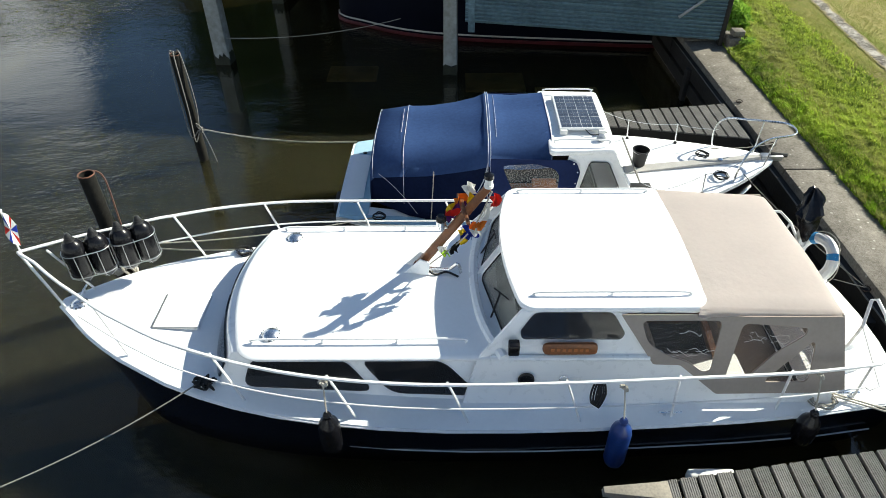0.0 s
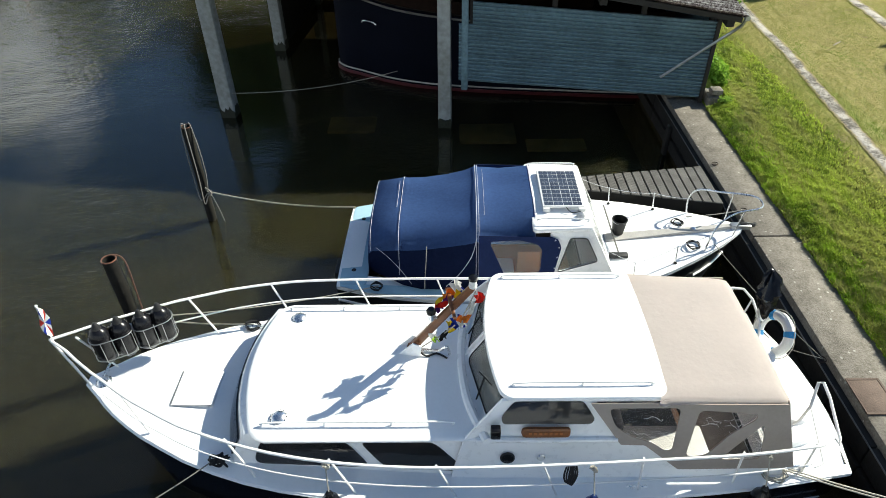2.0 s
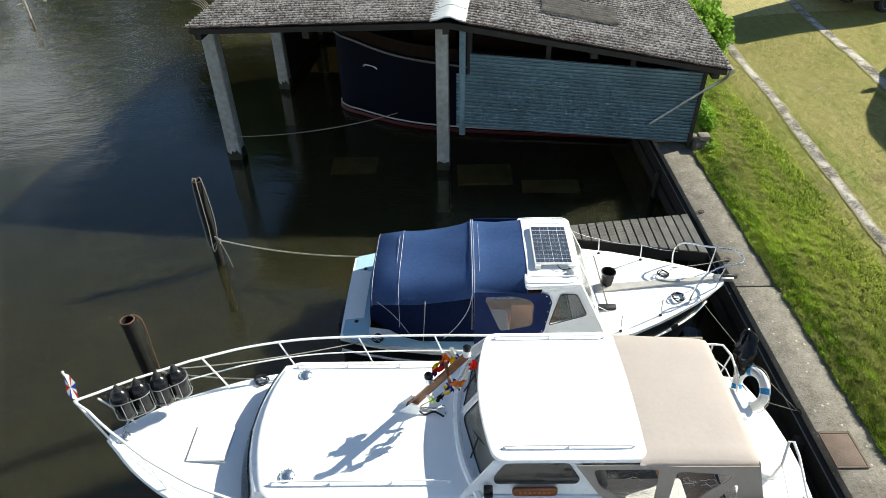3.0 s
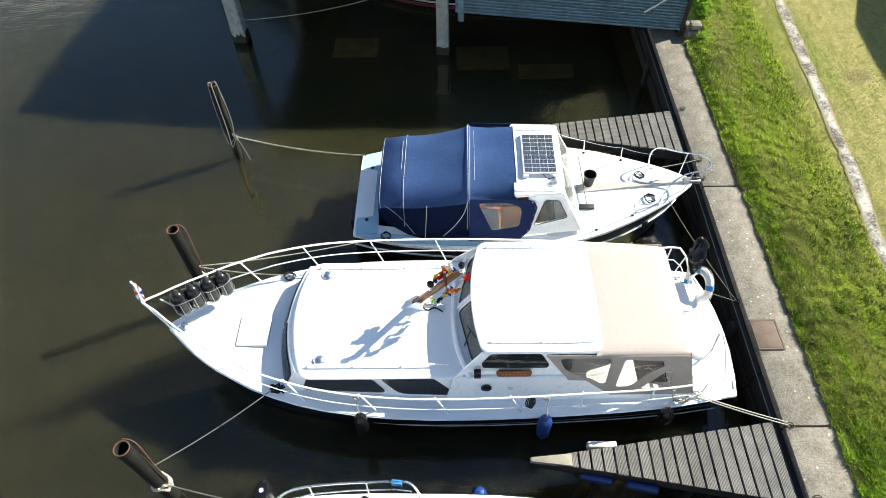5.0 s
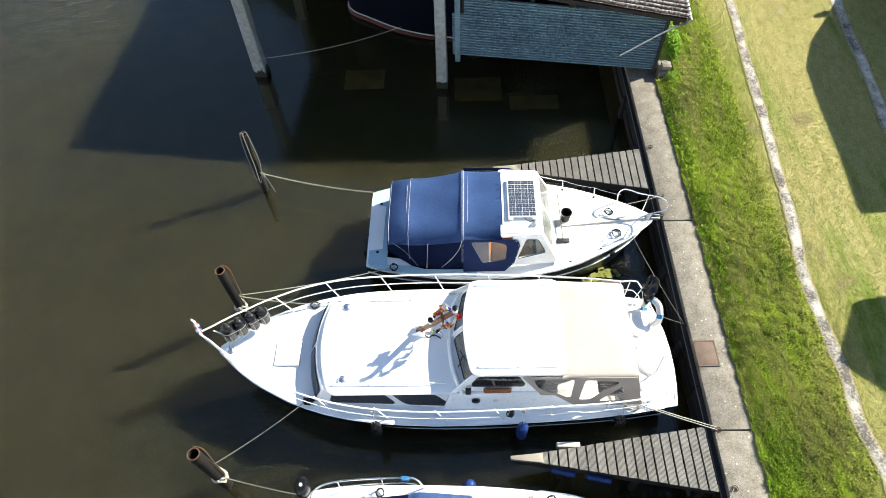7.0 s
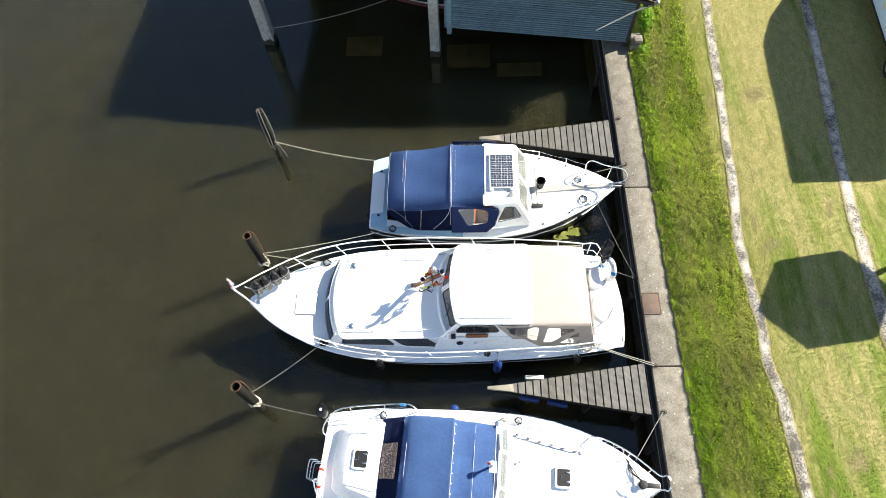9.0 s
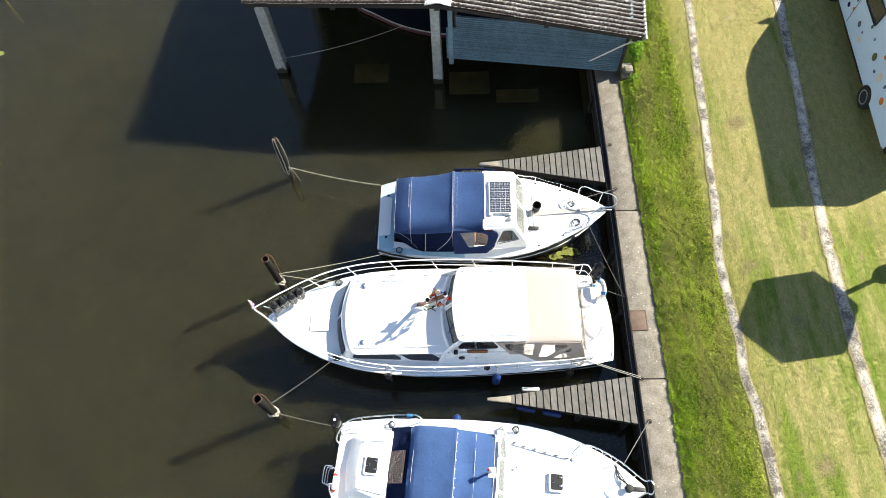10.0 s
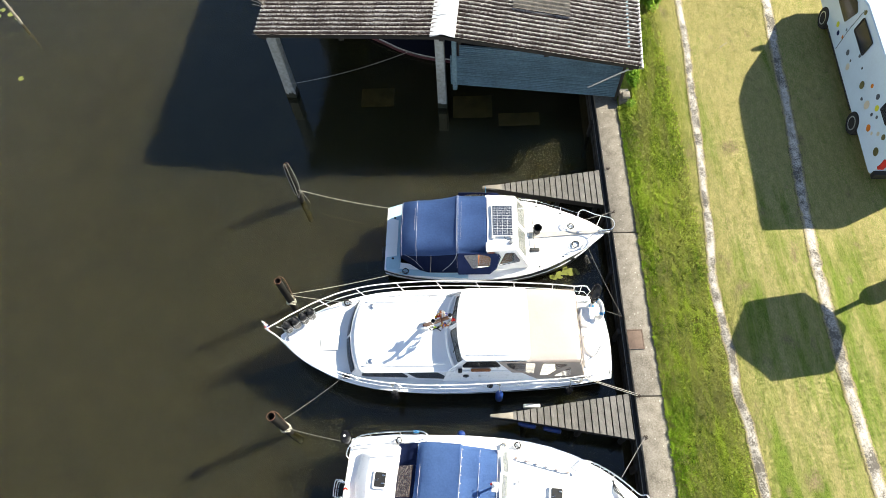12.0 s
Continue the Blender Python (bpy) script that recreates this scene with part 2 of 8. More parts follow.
def blade_material(name, c1, c2, dry=None, lot=0.0, spread=0.6, north=0.0):
    """Grass blades and leaves, each tuft with a tint of its own."""
    m = bpy.data.materials.new(name)
    m.use_nodes = True
    n, l = m.node_tree.nodes, m.node_tree.links
    b = n["Principled BSDF"]
    b.inputs["Roughness"].default_value, b.inputs["Specular IOR Level"].default_value = 0.6, 0.25
    g, x = n.new("ShaderNodeNewGeometry"), n.new("ShaderNodeMix")
    x.data_type = "RGBA"
    x.inputs[6].default_value, x.inputs[7].default_value = (*c1, 1), (*c2, 1)
    no, mr, ad = n.new("ShaderNodeTexNoise"), n.new("ShaderNodeMapRange"), n.new("ShaderNodeMath")
    no.inputs["Scale"].default_value, no.inputs["Detail"].default_value = 0.8, 6
    no.inputs["Roughness"].default_value = 0.72
    mr.inputs[1].default_value, mr.inputs[2].default_value, mr.inputs[3].default_value, mr.inputs[4].default_value = 0.34, 0.64, -0.25, 0.55
    ad.operation, ad.inputs[1].default_value = "MULTIPLY_ADD", spread
    l.new(g.outputs["Position"], no.inputs["Vector"]), l.new(no.outputs[0], mr.inputs[0]), l.new(mr.outputs[0], ad.inputs[2])
    l.new(g.outputs["Random Per Island"], ad.inputs[0]), l.new(ad.outputs[0], x.inputs[0])
    if dry:      # withered patches, streaked along the bank
        mp, n2, r2, x2 = n.new("ShaderNodeMapping"), n.new("ShaderNodeTexNoise"), n.new("ShaderNodeMapRange"), n.new("ShaderNodeMix")
        mp.inputs["Scale"].default_value, mp.inputs["Rotation"].default_value = (1.5, 0.28, 1.0), (0, 0, radians(4))
        n2.inputs["Scale"].default_value, n2.inputs["Detail"].default_value, n2.inputs["Roughness"].default_value = 1.5, 8, 0.76
        r2.inputs[1].default_value, r2.inputs[2].default_value, r2.inputs[4].default_value = 0.45, 0.57, lot
        x2.data_type = "RGBA"
        x2.inputs[7].default_value = (*dry, 1)
        l.new(g.outputs["Position"], mp.inputs[0]), l.new(mp.outputs[0], n2.inputs["Vector"])
        sy, ny = n.new("ShaderNodeSeparateXYZ"), n.new("ShaderNodeMath")
        ny.operation, ny.inputs[1].default_value = "MULTIPLY_ADD", north
        l.new(g.outputs["Position"], sy.inputs[0]), l.new(sy.outputs[1], ny.inputs[0]), l.new(n2.outputs[0], ny.inputs[2]), l.new(ny.outputs[0], r2.inputs[0])
        l.new(r2.outputs[0], x2.inputs[0]), l.new(x.outputs[2], x2.inputs[6])
        x = x2
    l.new(x.outputs[2], b.inputs["Base Color"])
    tr, mx = n.new("ShaderNodeBsdfTranslucent"), n.new("ShaderNodeMixShader")
    mx.inputs[0].default_value = 0.5
    l.new(x.outputs[2], tr.inputs[0]), l.new(b.outputs[0], mx.inputs[1]), l.new(tr.outputs[0], mx.inputs[2])
    l.new(mx.outputs[0], n["Material Output"].inputs[0])
    return m


def roof_material():
    """Corrugated fibre cement: dark red-brown lichen and pale worn spots, with rib shading painted in, crests pale and
    troughs dark.
    """
    m = bpy.data.materials.new("lichened fibre cement")
    m.use_nodes = True
    n, l = m.node_tree.nodes, m.node_tree.links
    b = n["Principled BSDF"]
    b.inputs["Roughness"].default_value, b.inputs["Specular IOR Level"].default_value = 0.95, 0.1
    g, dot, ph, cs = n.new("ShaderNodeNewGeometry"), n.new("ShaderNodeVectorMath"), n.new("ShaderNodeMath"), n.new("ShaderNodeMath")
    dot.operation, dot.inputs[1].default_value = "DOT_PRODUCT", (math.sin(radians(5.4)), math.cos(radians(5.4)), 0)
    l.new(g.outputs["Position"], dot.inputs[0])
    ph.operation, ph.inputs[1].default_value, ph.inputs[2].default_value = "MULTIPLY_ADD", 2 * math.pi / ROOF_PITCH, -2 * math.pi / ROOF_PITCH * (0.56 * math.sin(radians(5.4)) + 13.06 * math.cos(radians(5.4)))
    # this wave paints the shade between the ribs into the colour
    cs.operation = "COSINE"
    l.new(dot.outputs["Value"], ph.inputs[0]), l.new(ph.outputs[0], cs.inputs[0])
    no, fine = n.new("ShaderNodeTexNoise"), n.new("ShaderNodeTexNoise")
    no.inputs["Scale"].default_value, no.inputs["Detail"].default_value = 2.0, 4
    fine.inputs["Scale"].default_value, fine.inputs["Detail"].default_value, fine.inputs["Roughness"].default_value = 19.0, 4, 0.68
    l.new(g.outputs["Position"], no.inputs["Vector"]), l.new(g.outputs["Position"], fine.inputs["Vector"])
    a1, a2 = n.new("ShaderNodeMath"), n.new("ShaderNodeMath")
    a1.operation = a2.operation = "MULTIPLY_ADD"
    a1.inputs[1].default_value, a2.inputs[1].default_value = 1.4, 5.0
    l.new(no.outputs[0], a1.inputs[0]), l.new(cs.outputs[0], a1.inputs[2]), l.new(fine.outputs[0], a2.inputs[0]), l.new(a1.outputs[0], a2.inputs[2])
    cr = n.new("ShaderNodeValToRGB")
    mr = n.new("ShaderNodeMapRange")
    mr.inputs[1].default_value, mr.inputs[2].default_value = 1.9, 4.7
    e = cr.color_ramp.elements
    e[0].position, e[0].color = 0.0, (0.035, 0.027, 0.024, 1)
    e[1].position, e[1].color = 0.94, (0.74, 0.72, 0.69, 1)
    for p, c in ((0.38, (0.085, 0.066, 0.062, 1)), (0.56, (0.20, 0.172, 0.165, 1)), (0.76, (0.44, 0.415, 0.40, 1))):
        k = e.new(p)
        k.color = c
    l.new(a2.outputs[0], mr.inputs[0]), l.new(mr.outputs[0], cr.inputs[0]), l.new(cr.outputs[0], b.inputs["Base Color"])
    bp = n.new("ShaderNodeBump")
    bp.inputs["Strength"].default_value, bp.inputs["Distance"].default_value = 0.7, 0.01
    l.new(fine.outputs[0], bp.inputs["Height"]), l.new(bp.outputs[0], b.inputs["Normal"])
    return m


def path_material():
    """Worn concrete wheel track: pale crust in the middle, bare tan soil beside it, breaking up into the grass."""
    m = bpy.data.materials.new("pale worn path stone")
    m.use_nodes = True
    n, l = m.node_tree.nodes, m.node_tree.links
    b = n["Principled BSDF"]
    b.inputs["Roughness"].default_value, b.inputs["Specular IOR Level"].default_value = 0.95, 0.1
    at, g = n.new("ShaderNodeAttribute"), n.new("ShaderNodeNewGeometry")
    at.attribute_name = "across"
    def noise_of(scale, detail=5):
        t = n.new("ShaderNodeTexNoise")
        t.inputs["Scale"].default_value, t.inputs["Detail"].default_value, t.inputs["Roughness"].default_value = scale, detail, 0.65
        l.new(g.outputs["Position"], t.inputs["Vector"])
        return t.outputs[0]
    def madd(a, k, c):
        x = n.new("ShaderNodeMath")
        x.operation = "MULTIPLY_ADD"
        x.inputs[1].default_value = k
        l.new(a, x.inputs[0])
        if isinstance(c, float):
            x.inputs[2].default_value = c
        else:
            l.new(c, x.inputs[2])
        return x.outputs[0]
    def step(a, lo, hi):
        r = n.new("ShaderNodeMapRange")
        r.inputs[1].default_value, r.inputs[2].default_value = lo, hi
        l.new(a, r.inputs[0])
        return r.outputs[0]
    def mixed(f, c1, c2):
        x = n.new("ShaderNodeMix")
        x.data_type = "RGBA"
        l.new(f, x.inputs[0])
        for c, i in ((c1, 6), (c2, 7)):
            if isinstance(c, tuple):
                x.inputs[i].default_value = (*c, 1)
            else:
                l.new(c, x.inputs[i])
        return x.outputs[2]
    broad, mid, fine = noise_of(0.55, 3), noise_of(3.2), noise_of(26.0, 4)
    edge = madd(fine, 0.9, madd(mid, 1.0, madd(broad, 0.6, at.outputs["Fac"])))
    crust = mixed(step(madd(fine, 0.7, madd(mid, 0.6, noise_of(1.7))), 1.03, 1.30), (0.13, 0.118, 0.10), (0.53, 0.495, 0.44))
    soil = mixed(step(madd(fine, 1.0, mid), 0.75, 1.25), (0.20, 0.165, 0.09), (0.40, 0.345, 0.20))
    l.new(mixed(step(edge, 1.70, 1.90), crust, soil), b.inputs["Base Color"])
    bp = n.new("ShaderNodeBump")
    bp.inputs["Strength"].default_value, bp.inputs["Distance"].default_value = 0.8, 0.02
    l.new(madd(mid, 1.0, fine), bp.inputs["Height"]), l.new(bp.outputs[0], b.inputs["Normal"])
    t, mx = n.new("ShaderNodeBsdfTransparent"), n.new("ShaderNodeMixShader")
    l.new(step(edge, 2.00, 2.12), mx.inputs[0]), l.new(b.outputs[0], mx.inputs[1]), l.new(t.outputs[0], mx.inputs[2])
    l.new(mx.outputs[0], n["Material Output"].inputs[0])
    return m


ROOF_PITCH = 0.165
GEL = mat("white gelcoat", (0.90, 0.91, 0.91), 0.28, var=0.012, scale=1.5, coat=0.2)
GEL_DECK = mat("white deck paint", (0.90, 0.91, 0.91), 0.55, var=0.02, scale=2.5, bump=0.12, bscale=220)
NAVY = mat("navy hull paint", (0.003, 0.004, 0.010), 0.20, var=0.15, scale=2)
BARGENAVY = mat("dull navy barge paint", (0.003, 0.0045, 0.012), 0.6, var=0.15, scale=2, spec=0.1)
BLACKHULL = mat("black hull paint", (0.012, 0.014, 0.018), 0.3, var=0.2, scale=2)
RED = mat("dark red boot top", (0.10, 0.012, 0.016), 0.5, var=0.2)
BLUEDECK = mat("pale blue deck paint", (0.36, 0.55, 0.66), 0.5, var=0.06, scale=5)
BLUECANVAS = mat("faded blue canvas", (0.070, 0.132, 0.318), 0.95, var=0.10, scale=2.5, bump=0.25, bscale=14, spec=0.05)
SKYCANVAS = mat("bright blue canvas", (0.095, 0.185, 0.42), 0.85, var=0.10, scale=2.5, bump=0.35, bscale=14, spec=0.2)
DARKCANVAS = mat("dark blue canvas and tent shade", (0.018, 0.029, 0.088), 0.95, var=0.12, scale=3, bump=0.25, bscale=14, spec=0.05)
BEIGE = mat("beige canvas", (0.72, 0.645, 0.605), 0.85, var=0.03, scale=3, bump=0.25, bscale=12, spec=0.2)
# cushion taupe; on the curtains, the canopy's beige with shade in the colour
TAUPE = mat("taupe and shade-toned beige canvas", (0.375, 0.325, 0.285), 0.85, var=0.06, scale=3, bump=0.3, bscale=12, spec=0.2)
SEAM = mat("pale seam tape", (0.55, 0.58, 0.66), 0.8, var=0.1)
CHROME = mat("polished steel", (0.80, 0.81, 0.82), 0.27, 1.0, var=0.04)
RAILWHITE = mat("white rail enamel", (0.80, 0.80, 0.80), 0.35, var=0.04)
ALU = mat("grey aluminium", (0.48, 0.49, 0.50), 0.4, 0.9, var=0.08)
WOOD = mat("varnished mahogany", (0.25, 0.085, 0.022), 0.42, var=0.25, scale=8, coat=0.1)
# varnished wood with the boathouse's inner shade put in the colour
DECKHOUSE = mat("varnished deckhouse darkened for shade", (0.020, 0.009, 0.005), 0.7, var=0.25, scale=6, spec=0.12)
TEAK = mat("orange brown wood", (0.50, 0.17, 0.045), 0.5, var=0.2, scale=6)
RUBBER = mat("black rubber", (0.012, 0.012, 0.013), 0.55, var=0.2, scale=10)
BLACKVINYL = mat("glossy black vinyl", (0.008, 0.008, 0.010), 0.24, var=0.2, spec=0.3)
BLUEVINYL = mat("blue vinyl", (0.014, 0.045, 0.20), 0.30, var=0.15)
WHITEVINYL = mat("white vinyl", (0.75, 0.75, 0.73), 0.45, var=0.05)
ROPE = mat("pale rope", (0.50, 0.47, 0.40), 0.9, var=0.2, scale=20, bump=0.5, bscale=120)
BLACKROPE = mat("black rope", (0.015, 0.015, 0.017), 0.9, var=0.2)
DARKROPE = mat("weathered grey rope", (0.22, 0.21, 0.19), 0.9, var=0.2, scale=20)
BLUEROPE = mat("bright blue cloth", (0.03, 0.25, 0.55), 0.7, var=0.1)
SMOKE = glass("smoked window", (0.014, 0.015, 0.018), 0.30)
CLEARVINYL = glass("clear vinyl window", (0.10, 0.10, 0.10), 0.74, 0.07, 1.0, 2.6, 3.5, 0.16)
MILKVINYL = glass("milky vinyl window", (0.40, 0.40, 0.39), 0.85, 0.10, 0.6, 4.0, 1.0, 0.04)
CURTAINVINYL = glass("dull vinyl window", (0.26, 0.18, 0.145), 0.45, 0.12, 0.8, 3.0, 2.0, 0.08)
PANE = glass("clear pane", (0.20, 0.215, 0.20), 0.66, 0.02, 0.05, 3.0)
SOLAR = mat("solar cell", (0.065, 0.08, 0.115), 0.15, var=0.25, spec=0.6)
CONCRETE = mat("weathered concrete", (0.26, 0.237, 0.203), 0.9, var=0.30, scale=3.4, bump=0.9, bscale=60, spec=0.2, col2=(0.118, 0.104, 0.084), spots=(6.5, 0.13, (0.44, 0.42, 0.375)))
PILLAR = mat("grey whitewashed post", (0.38, 0.395, 0.38), 0.9, var=0.2, scale=0.9, bump=0.5, bscale=24, spec=0.2, col2=(0.22, 0.22, 0.195))
STONE = path_material()
PLANK = mat("silvered deck plank", (0.215, 0.206, 0.190), 0.9, var=0.20, scale=5, bump=0.4, bscale=50, spec=0.15)
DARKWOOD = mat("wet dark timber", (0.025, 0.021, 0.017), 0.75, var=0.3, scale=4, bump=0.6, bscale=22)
ALGAE = mat("dark wet algae", (0.035, 0.04, 0.022), 0.6, var=0.4, scale=14, bump=0.6, bscale=40)
GREYPLANK = mat("bleached grey plank", (0.50, 0.48, 0.45), 0.8, var=0.12, scale=6)
PALEWOOD = mat("pale timber cap", (0.30, 0.27, 0.22), 0.85, var=0.2, scale=5)
STEELPILE = mat("corroded tar pile", (0.017, 0.016, 0.013), 0.8, var=0.35, scale=7, bump=0.8, bscale=25, spec=0.25)
IRON = mat("dark rusted iron", (0.045, 0.028, 0.02), 0.8, var=0.3, scale=12, bump=0.5, bscale=40)
RUST = mat("orange rust", (0.15, 0.065, 0.04), 0.9, var=0.3, scale=12, bump=0.6, bscale=40)
ROOFING = roof_material()
CLAD = mat("grey green cladding paint", (0.185, 0.285, 0.335), 0.6, var=0.22, scale=1.4, bump=0.25, bscale=18, spec=0.3)
LEAD = mat("pale zinc ridge", (0.62, 0.64, 0.66), 0.5, 0.2, var=0.08, scale=4)
COVER = mat("brown steel cover", (0.135, 0.092, 0.070), 0.85, var=0.2, scale=6, bump=0.5, bscale=50)
TYRE = mat("tyre rubber", (0.014, 0.014, 0.014), 0.85, var=0.15)
VANPAINT = mat("pale blue van paint", (0.50, 0.62, 0.74), 0.35, var=0.04, scale=2, coat=0.3)
BARK = mat("grey brown bark", (0.12, 0.10, 0.08), 0.95, var=0.3, scale=8, bump=1.0, bscale=20)
FARGRASS = mat("rough shaded grass", (0.035, 0.055, 0.014), 0.95, var=0.3, scale=0.8, bump=0.6, bscale=6, spec=0.1)
MUD = mat("canal bed mud", (0.05, 0.042, 0.022), 0.95, var=0.3, scale=1)
SLAB = mat("sunken brown slab", (0.68, 0.54, 0.30), 0.95, var=0.3, scale=3)
WATER = water_material()
TURF = grass_material("mown turf")
BLADES = blade_material("verge blades", (0.045, 0.125, 0.008), (0.56, 0.66, 0.10), (0.46, 0.42, 0.18), 0.6, 1.0)
LIMEBLADES = blade_material("lime green weeds", (0.22, 0.39, 0.02), (0.52, 0.66, 0.08))
TURFBLADES = blade_material("turf blades", (0.27, 0.295, 0.075), (0.42, 0.36, 0.17), (0.165, 0.265, 0.034), 0.95, 0.25, -0.005)
LEAVES = blade_material("leaves", (0.035, 0.085, 0.012), (0.09, 0.155, 0.03))
BUSHLEAVES = blade_material("sunny shrub leaves", (0.13, 0.26, 0.02), (0.30, 0.45, 0.07))
LILY = mat("lily pad", (0.20, 0.22, 0.045), 0.35, var=0.2)

# ---- shapes ----
ORIGIN = {}
FIT = [Matrix.Identity(4)]      # the last one carries shapes to their place in the world


def thing(name, at, label, category, group="", kind=""):
    """An empty at a thing's base, to carry its parts; shapes are given in world metres."""
    at = FIT[-1] @ Vector(at)
    ob = new(name)
    ob.location, ob.empty_display_size = at, 0.1
    ORIGIN[ob.name] = at
    return tagged(ob, label, category, group, kind)


def part(name, bm, material, parent=None, label="", smooth=35):
    """Links a bmesh as one mesh object, under a thing or a part."""
    org = ORIGIN[parent.name] if parent else Vector((0, 0, 0))
    bmesh.ops.transform(bm, verts=bm.verts, matrix=FIT[-1])
    bmesh.ops.recalc_face_normals(bm, faces=bm.faces)
    if smooth:
        for e in bm.edges:
            e.smooth = not (len(e.link_faces) == 2 and e.calc_face_angle(0) > radians(smooth))
        for f in bm.faces:
            f.smooth = True
    me = bpy.data.meshes.new(name)
    bmesh.ops.translate(bm, verts=bm.verts, vec=-org)
    bm.to_mesh(me)
    bm.free()
    me.materials.append(material)
    ob = new(name, me)
    if material.name in ("clear pane", "clear vinyl window", "milky vinyl window"):
        ob.visible_shadow = False      # daylight falls in through it
    if parent:
        ob.parent = parent
    ORIGIN[ob.name] = org
    return tagged(ob, label) if label else ob


def solid(name, bm, material, label, category, group="", kind="", smooth=35):
    """A top-level thing of one mesh, in world metres."""
    return tagged(part(name, bm, material, smooth=smooth), label, category, group, kind)


def bevelled(bm, w, seg=2, angle=30):
    if w:
        bm.normal_update()
        edges = [e for e in bm.edges if len(e.link_faces) == 2 and e.calc_face_angle(0) > radians(angle)]
        bmesh.ops.bevel(bm, geom=edges, offset=w, segments=seg, affect="EDGES", profile=0.5, clamp_overlap=True)
    return bm


def box(x0, y0, z0, x1, y1, z1, bev=0.0, seg=2, m=None):
    bm = bmesh.new()
    bmesh.ops.create_cube(bm, size=1)
    bmesh.ops.transform(bm, verts=bm.verts, matrix=Matrix.Translation(((x0 + x1) / 2, (y0 + y1) / 2, (z0 + z1) / 2)) @ Matrix.Diagonal((x1 - x0, y1 - y0, z1 - z0, 1)))
    bevelled(bm, bev, seg)
    if m:
        bmesh.ops.transform(bm, verts=bm.verts, matrix=m)
    return bm


def prism(outline, z0, z1, bev=0.0, seg=2, crown=None):
    """An upright slab on an outline of (x, y); crown(x, y) lifts its top."""
    bm = bmesh.new()
    lo = [bm.verts.new((x, y, z0(x, y) if callable(z0) else z0)) for x, y in outline]
    hi = [bm.verts.new((x, y, z1(x, y) if callable(z1) else z1)) for x, y in outline]
    k = len(outline)
    for i in range(k):
        bm.faces.new((lo[i], lo[(i + 1) % k], hi[(i + 1) % k], hi[i]))
    bm.faces.new(lo), bm.faces.new(hi)
    return bevelled(bm, bev, seg, 50)


def loft(rings, closed=True, caps=True):
    """A skin over rings of points, one after the other."""
    bm = bmesh.new()
    rows = [[bm.verts.new(p) for p in ring] for ring in rings]
    k = len(rows[0])
    for a, b in zip(rows, rows[1:]):
        for i in range(k if closed else k - 1):
            j = (i + 1) % k
            bm.faces.new((a[i], a[j], b[j], b[i]))
    if caps and closed:
        bm.faces.new(rows[0]), bm.faces.new(rows[-1])
    return bm


def tube(points, r, n=8, closed=False):
    """A round bar along points; r may be one radius or one for each point."""
    pts = [Vector(p) for p in points]
    k = len(pts)
    rings, side = [], None
    for i, p in enumerate(pts):
        a = pts[i - 1] if i or closed else p
        b = pts[(i + 1) % k] if i < k - 1 or closed else p
        d = (b - a).normalized() if (b - a).length > 1e-9 else Vector((0, 0, 1))
        if side is None:
            side = d.orthogonal().normalized()
        side = (side - d * side.dot(d)).normalized()
        up = d.cross(side)
        rr = r[i] if isinstance(r, (list, tuple)) else r
        rings.append([p + (side * math.cos(2 * math.pi * j / n) + up * math.sin(2 * math.pi * j / n)) * rr for j in range(n)])
    if closed:
        rings.append(rings[0])
        bm = loft(rings, True, False)
        bmesh.ops.remove_doubles(bm, verts=bm.verts, dist=1e-5)
        return bm
    return loft(rings)


def spline(points, n=6):
    """Points on a smooth line through the given ones."""
    p = [Vector(q) for q in points]
    out = []
    for i in range(len(p) - 1):
        a, b, c, d = p[max(i - 1, 0)], p[i], p[i + 1], p[min(i + 2, len(p) - 1)]
        for j in range(n):
            t = j / n
            out.append(0.5 * (2 * b + (c - a) * t + (2 * a - 5 * b + 4 * c - d) * t * t + (3 * b - a - 3 * c + d) * t ** 3))
    return out + [p[-1]]


def sag(a, b, drop, n=14):
    """A slack rope from a to b."""
    a, b = Vector(a), Vector(b)
    return [a.lerp(b, i / n) - Vector((0, 0, drop * 4 * (i / n) * (1 - i / n))) for i in range(n + 1)]


def lathe(profile, at=(0, 0, 0), axis=(0, 0, 1), n=20):
    """A turned shape: profile of (radius, height) along axis from at."""
    q = Vector((0, 0, 1)).rotation_difference(Vector(axis).normalized())
    rings = [[Vector(at) + q @ Vector((max(r, 1e-4) * math.cos(2 * math.pi * j / n), max(r, 1e-4) * math.sin(2 * math.pi * j / n), h)) for j in range(n)] for r, h in profile]
    return loft(rings)


def join(*bms):
    """Several shapes in one mesh."""
    out = bmesh.new()
    for b in bms:
        me = bpy.data.meshes.new("tmp")
        b.to_mesh(me)
        b.free()
        out.from_mesh(me)
        bpy.data.meshes.remove(me)
    return out


def rounded(x0, y0, x1, y1, r, n=5):
    """An outline with rounded corners."""
    out = []
    for cx, cy, a in ((x1 - r, y1 - r, 0), (x0 + r, y1 - r, 90), (x0 + r, y0 + r, 180), (x1 - r, y0 + r, 270)):
        out += [(cx + r * math.cos(radians(a + 90 * i / n)), cy + r * math.sin(radians(a + 90 * i / n))) for i in range(n + 1)]
    return out


def finer(outline, step=0.12):
    """The same outline with points along its straight runs."""
    out = []
    for a, b in zip(outline, outline[1:] + outline[:1]):
        k = max(1, int(math.hypot(b[0] - a[0], b[1] - a[1]) / step))
        out += [(a[0] + (b[0] - a[0]) * i / k, a[1] + (b[1] - a[1]) * i / k) for i in range(k)]
    return out


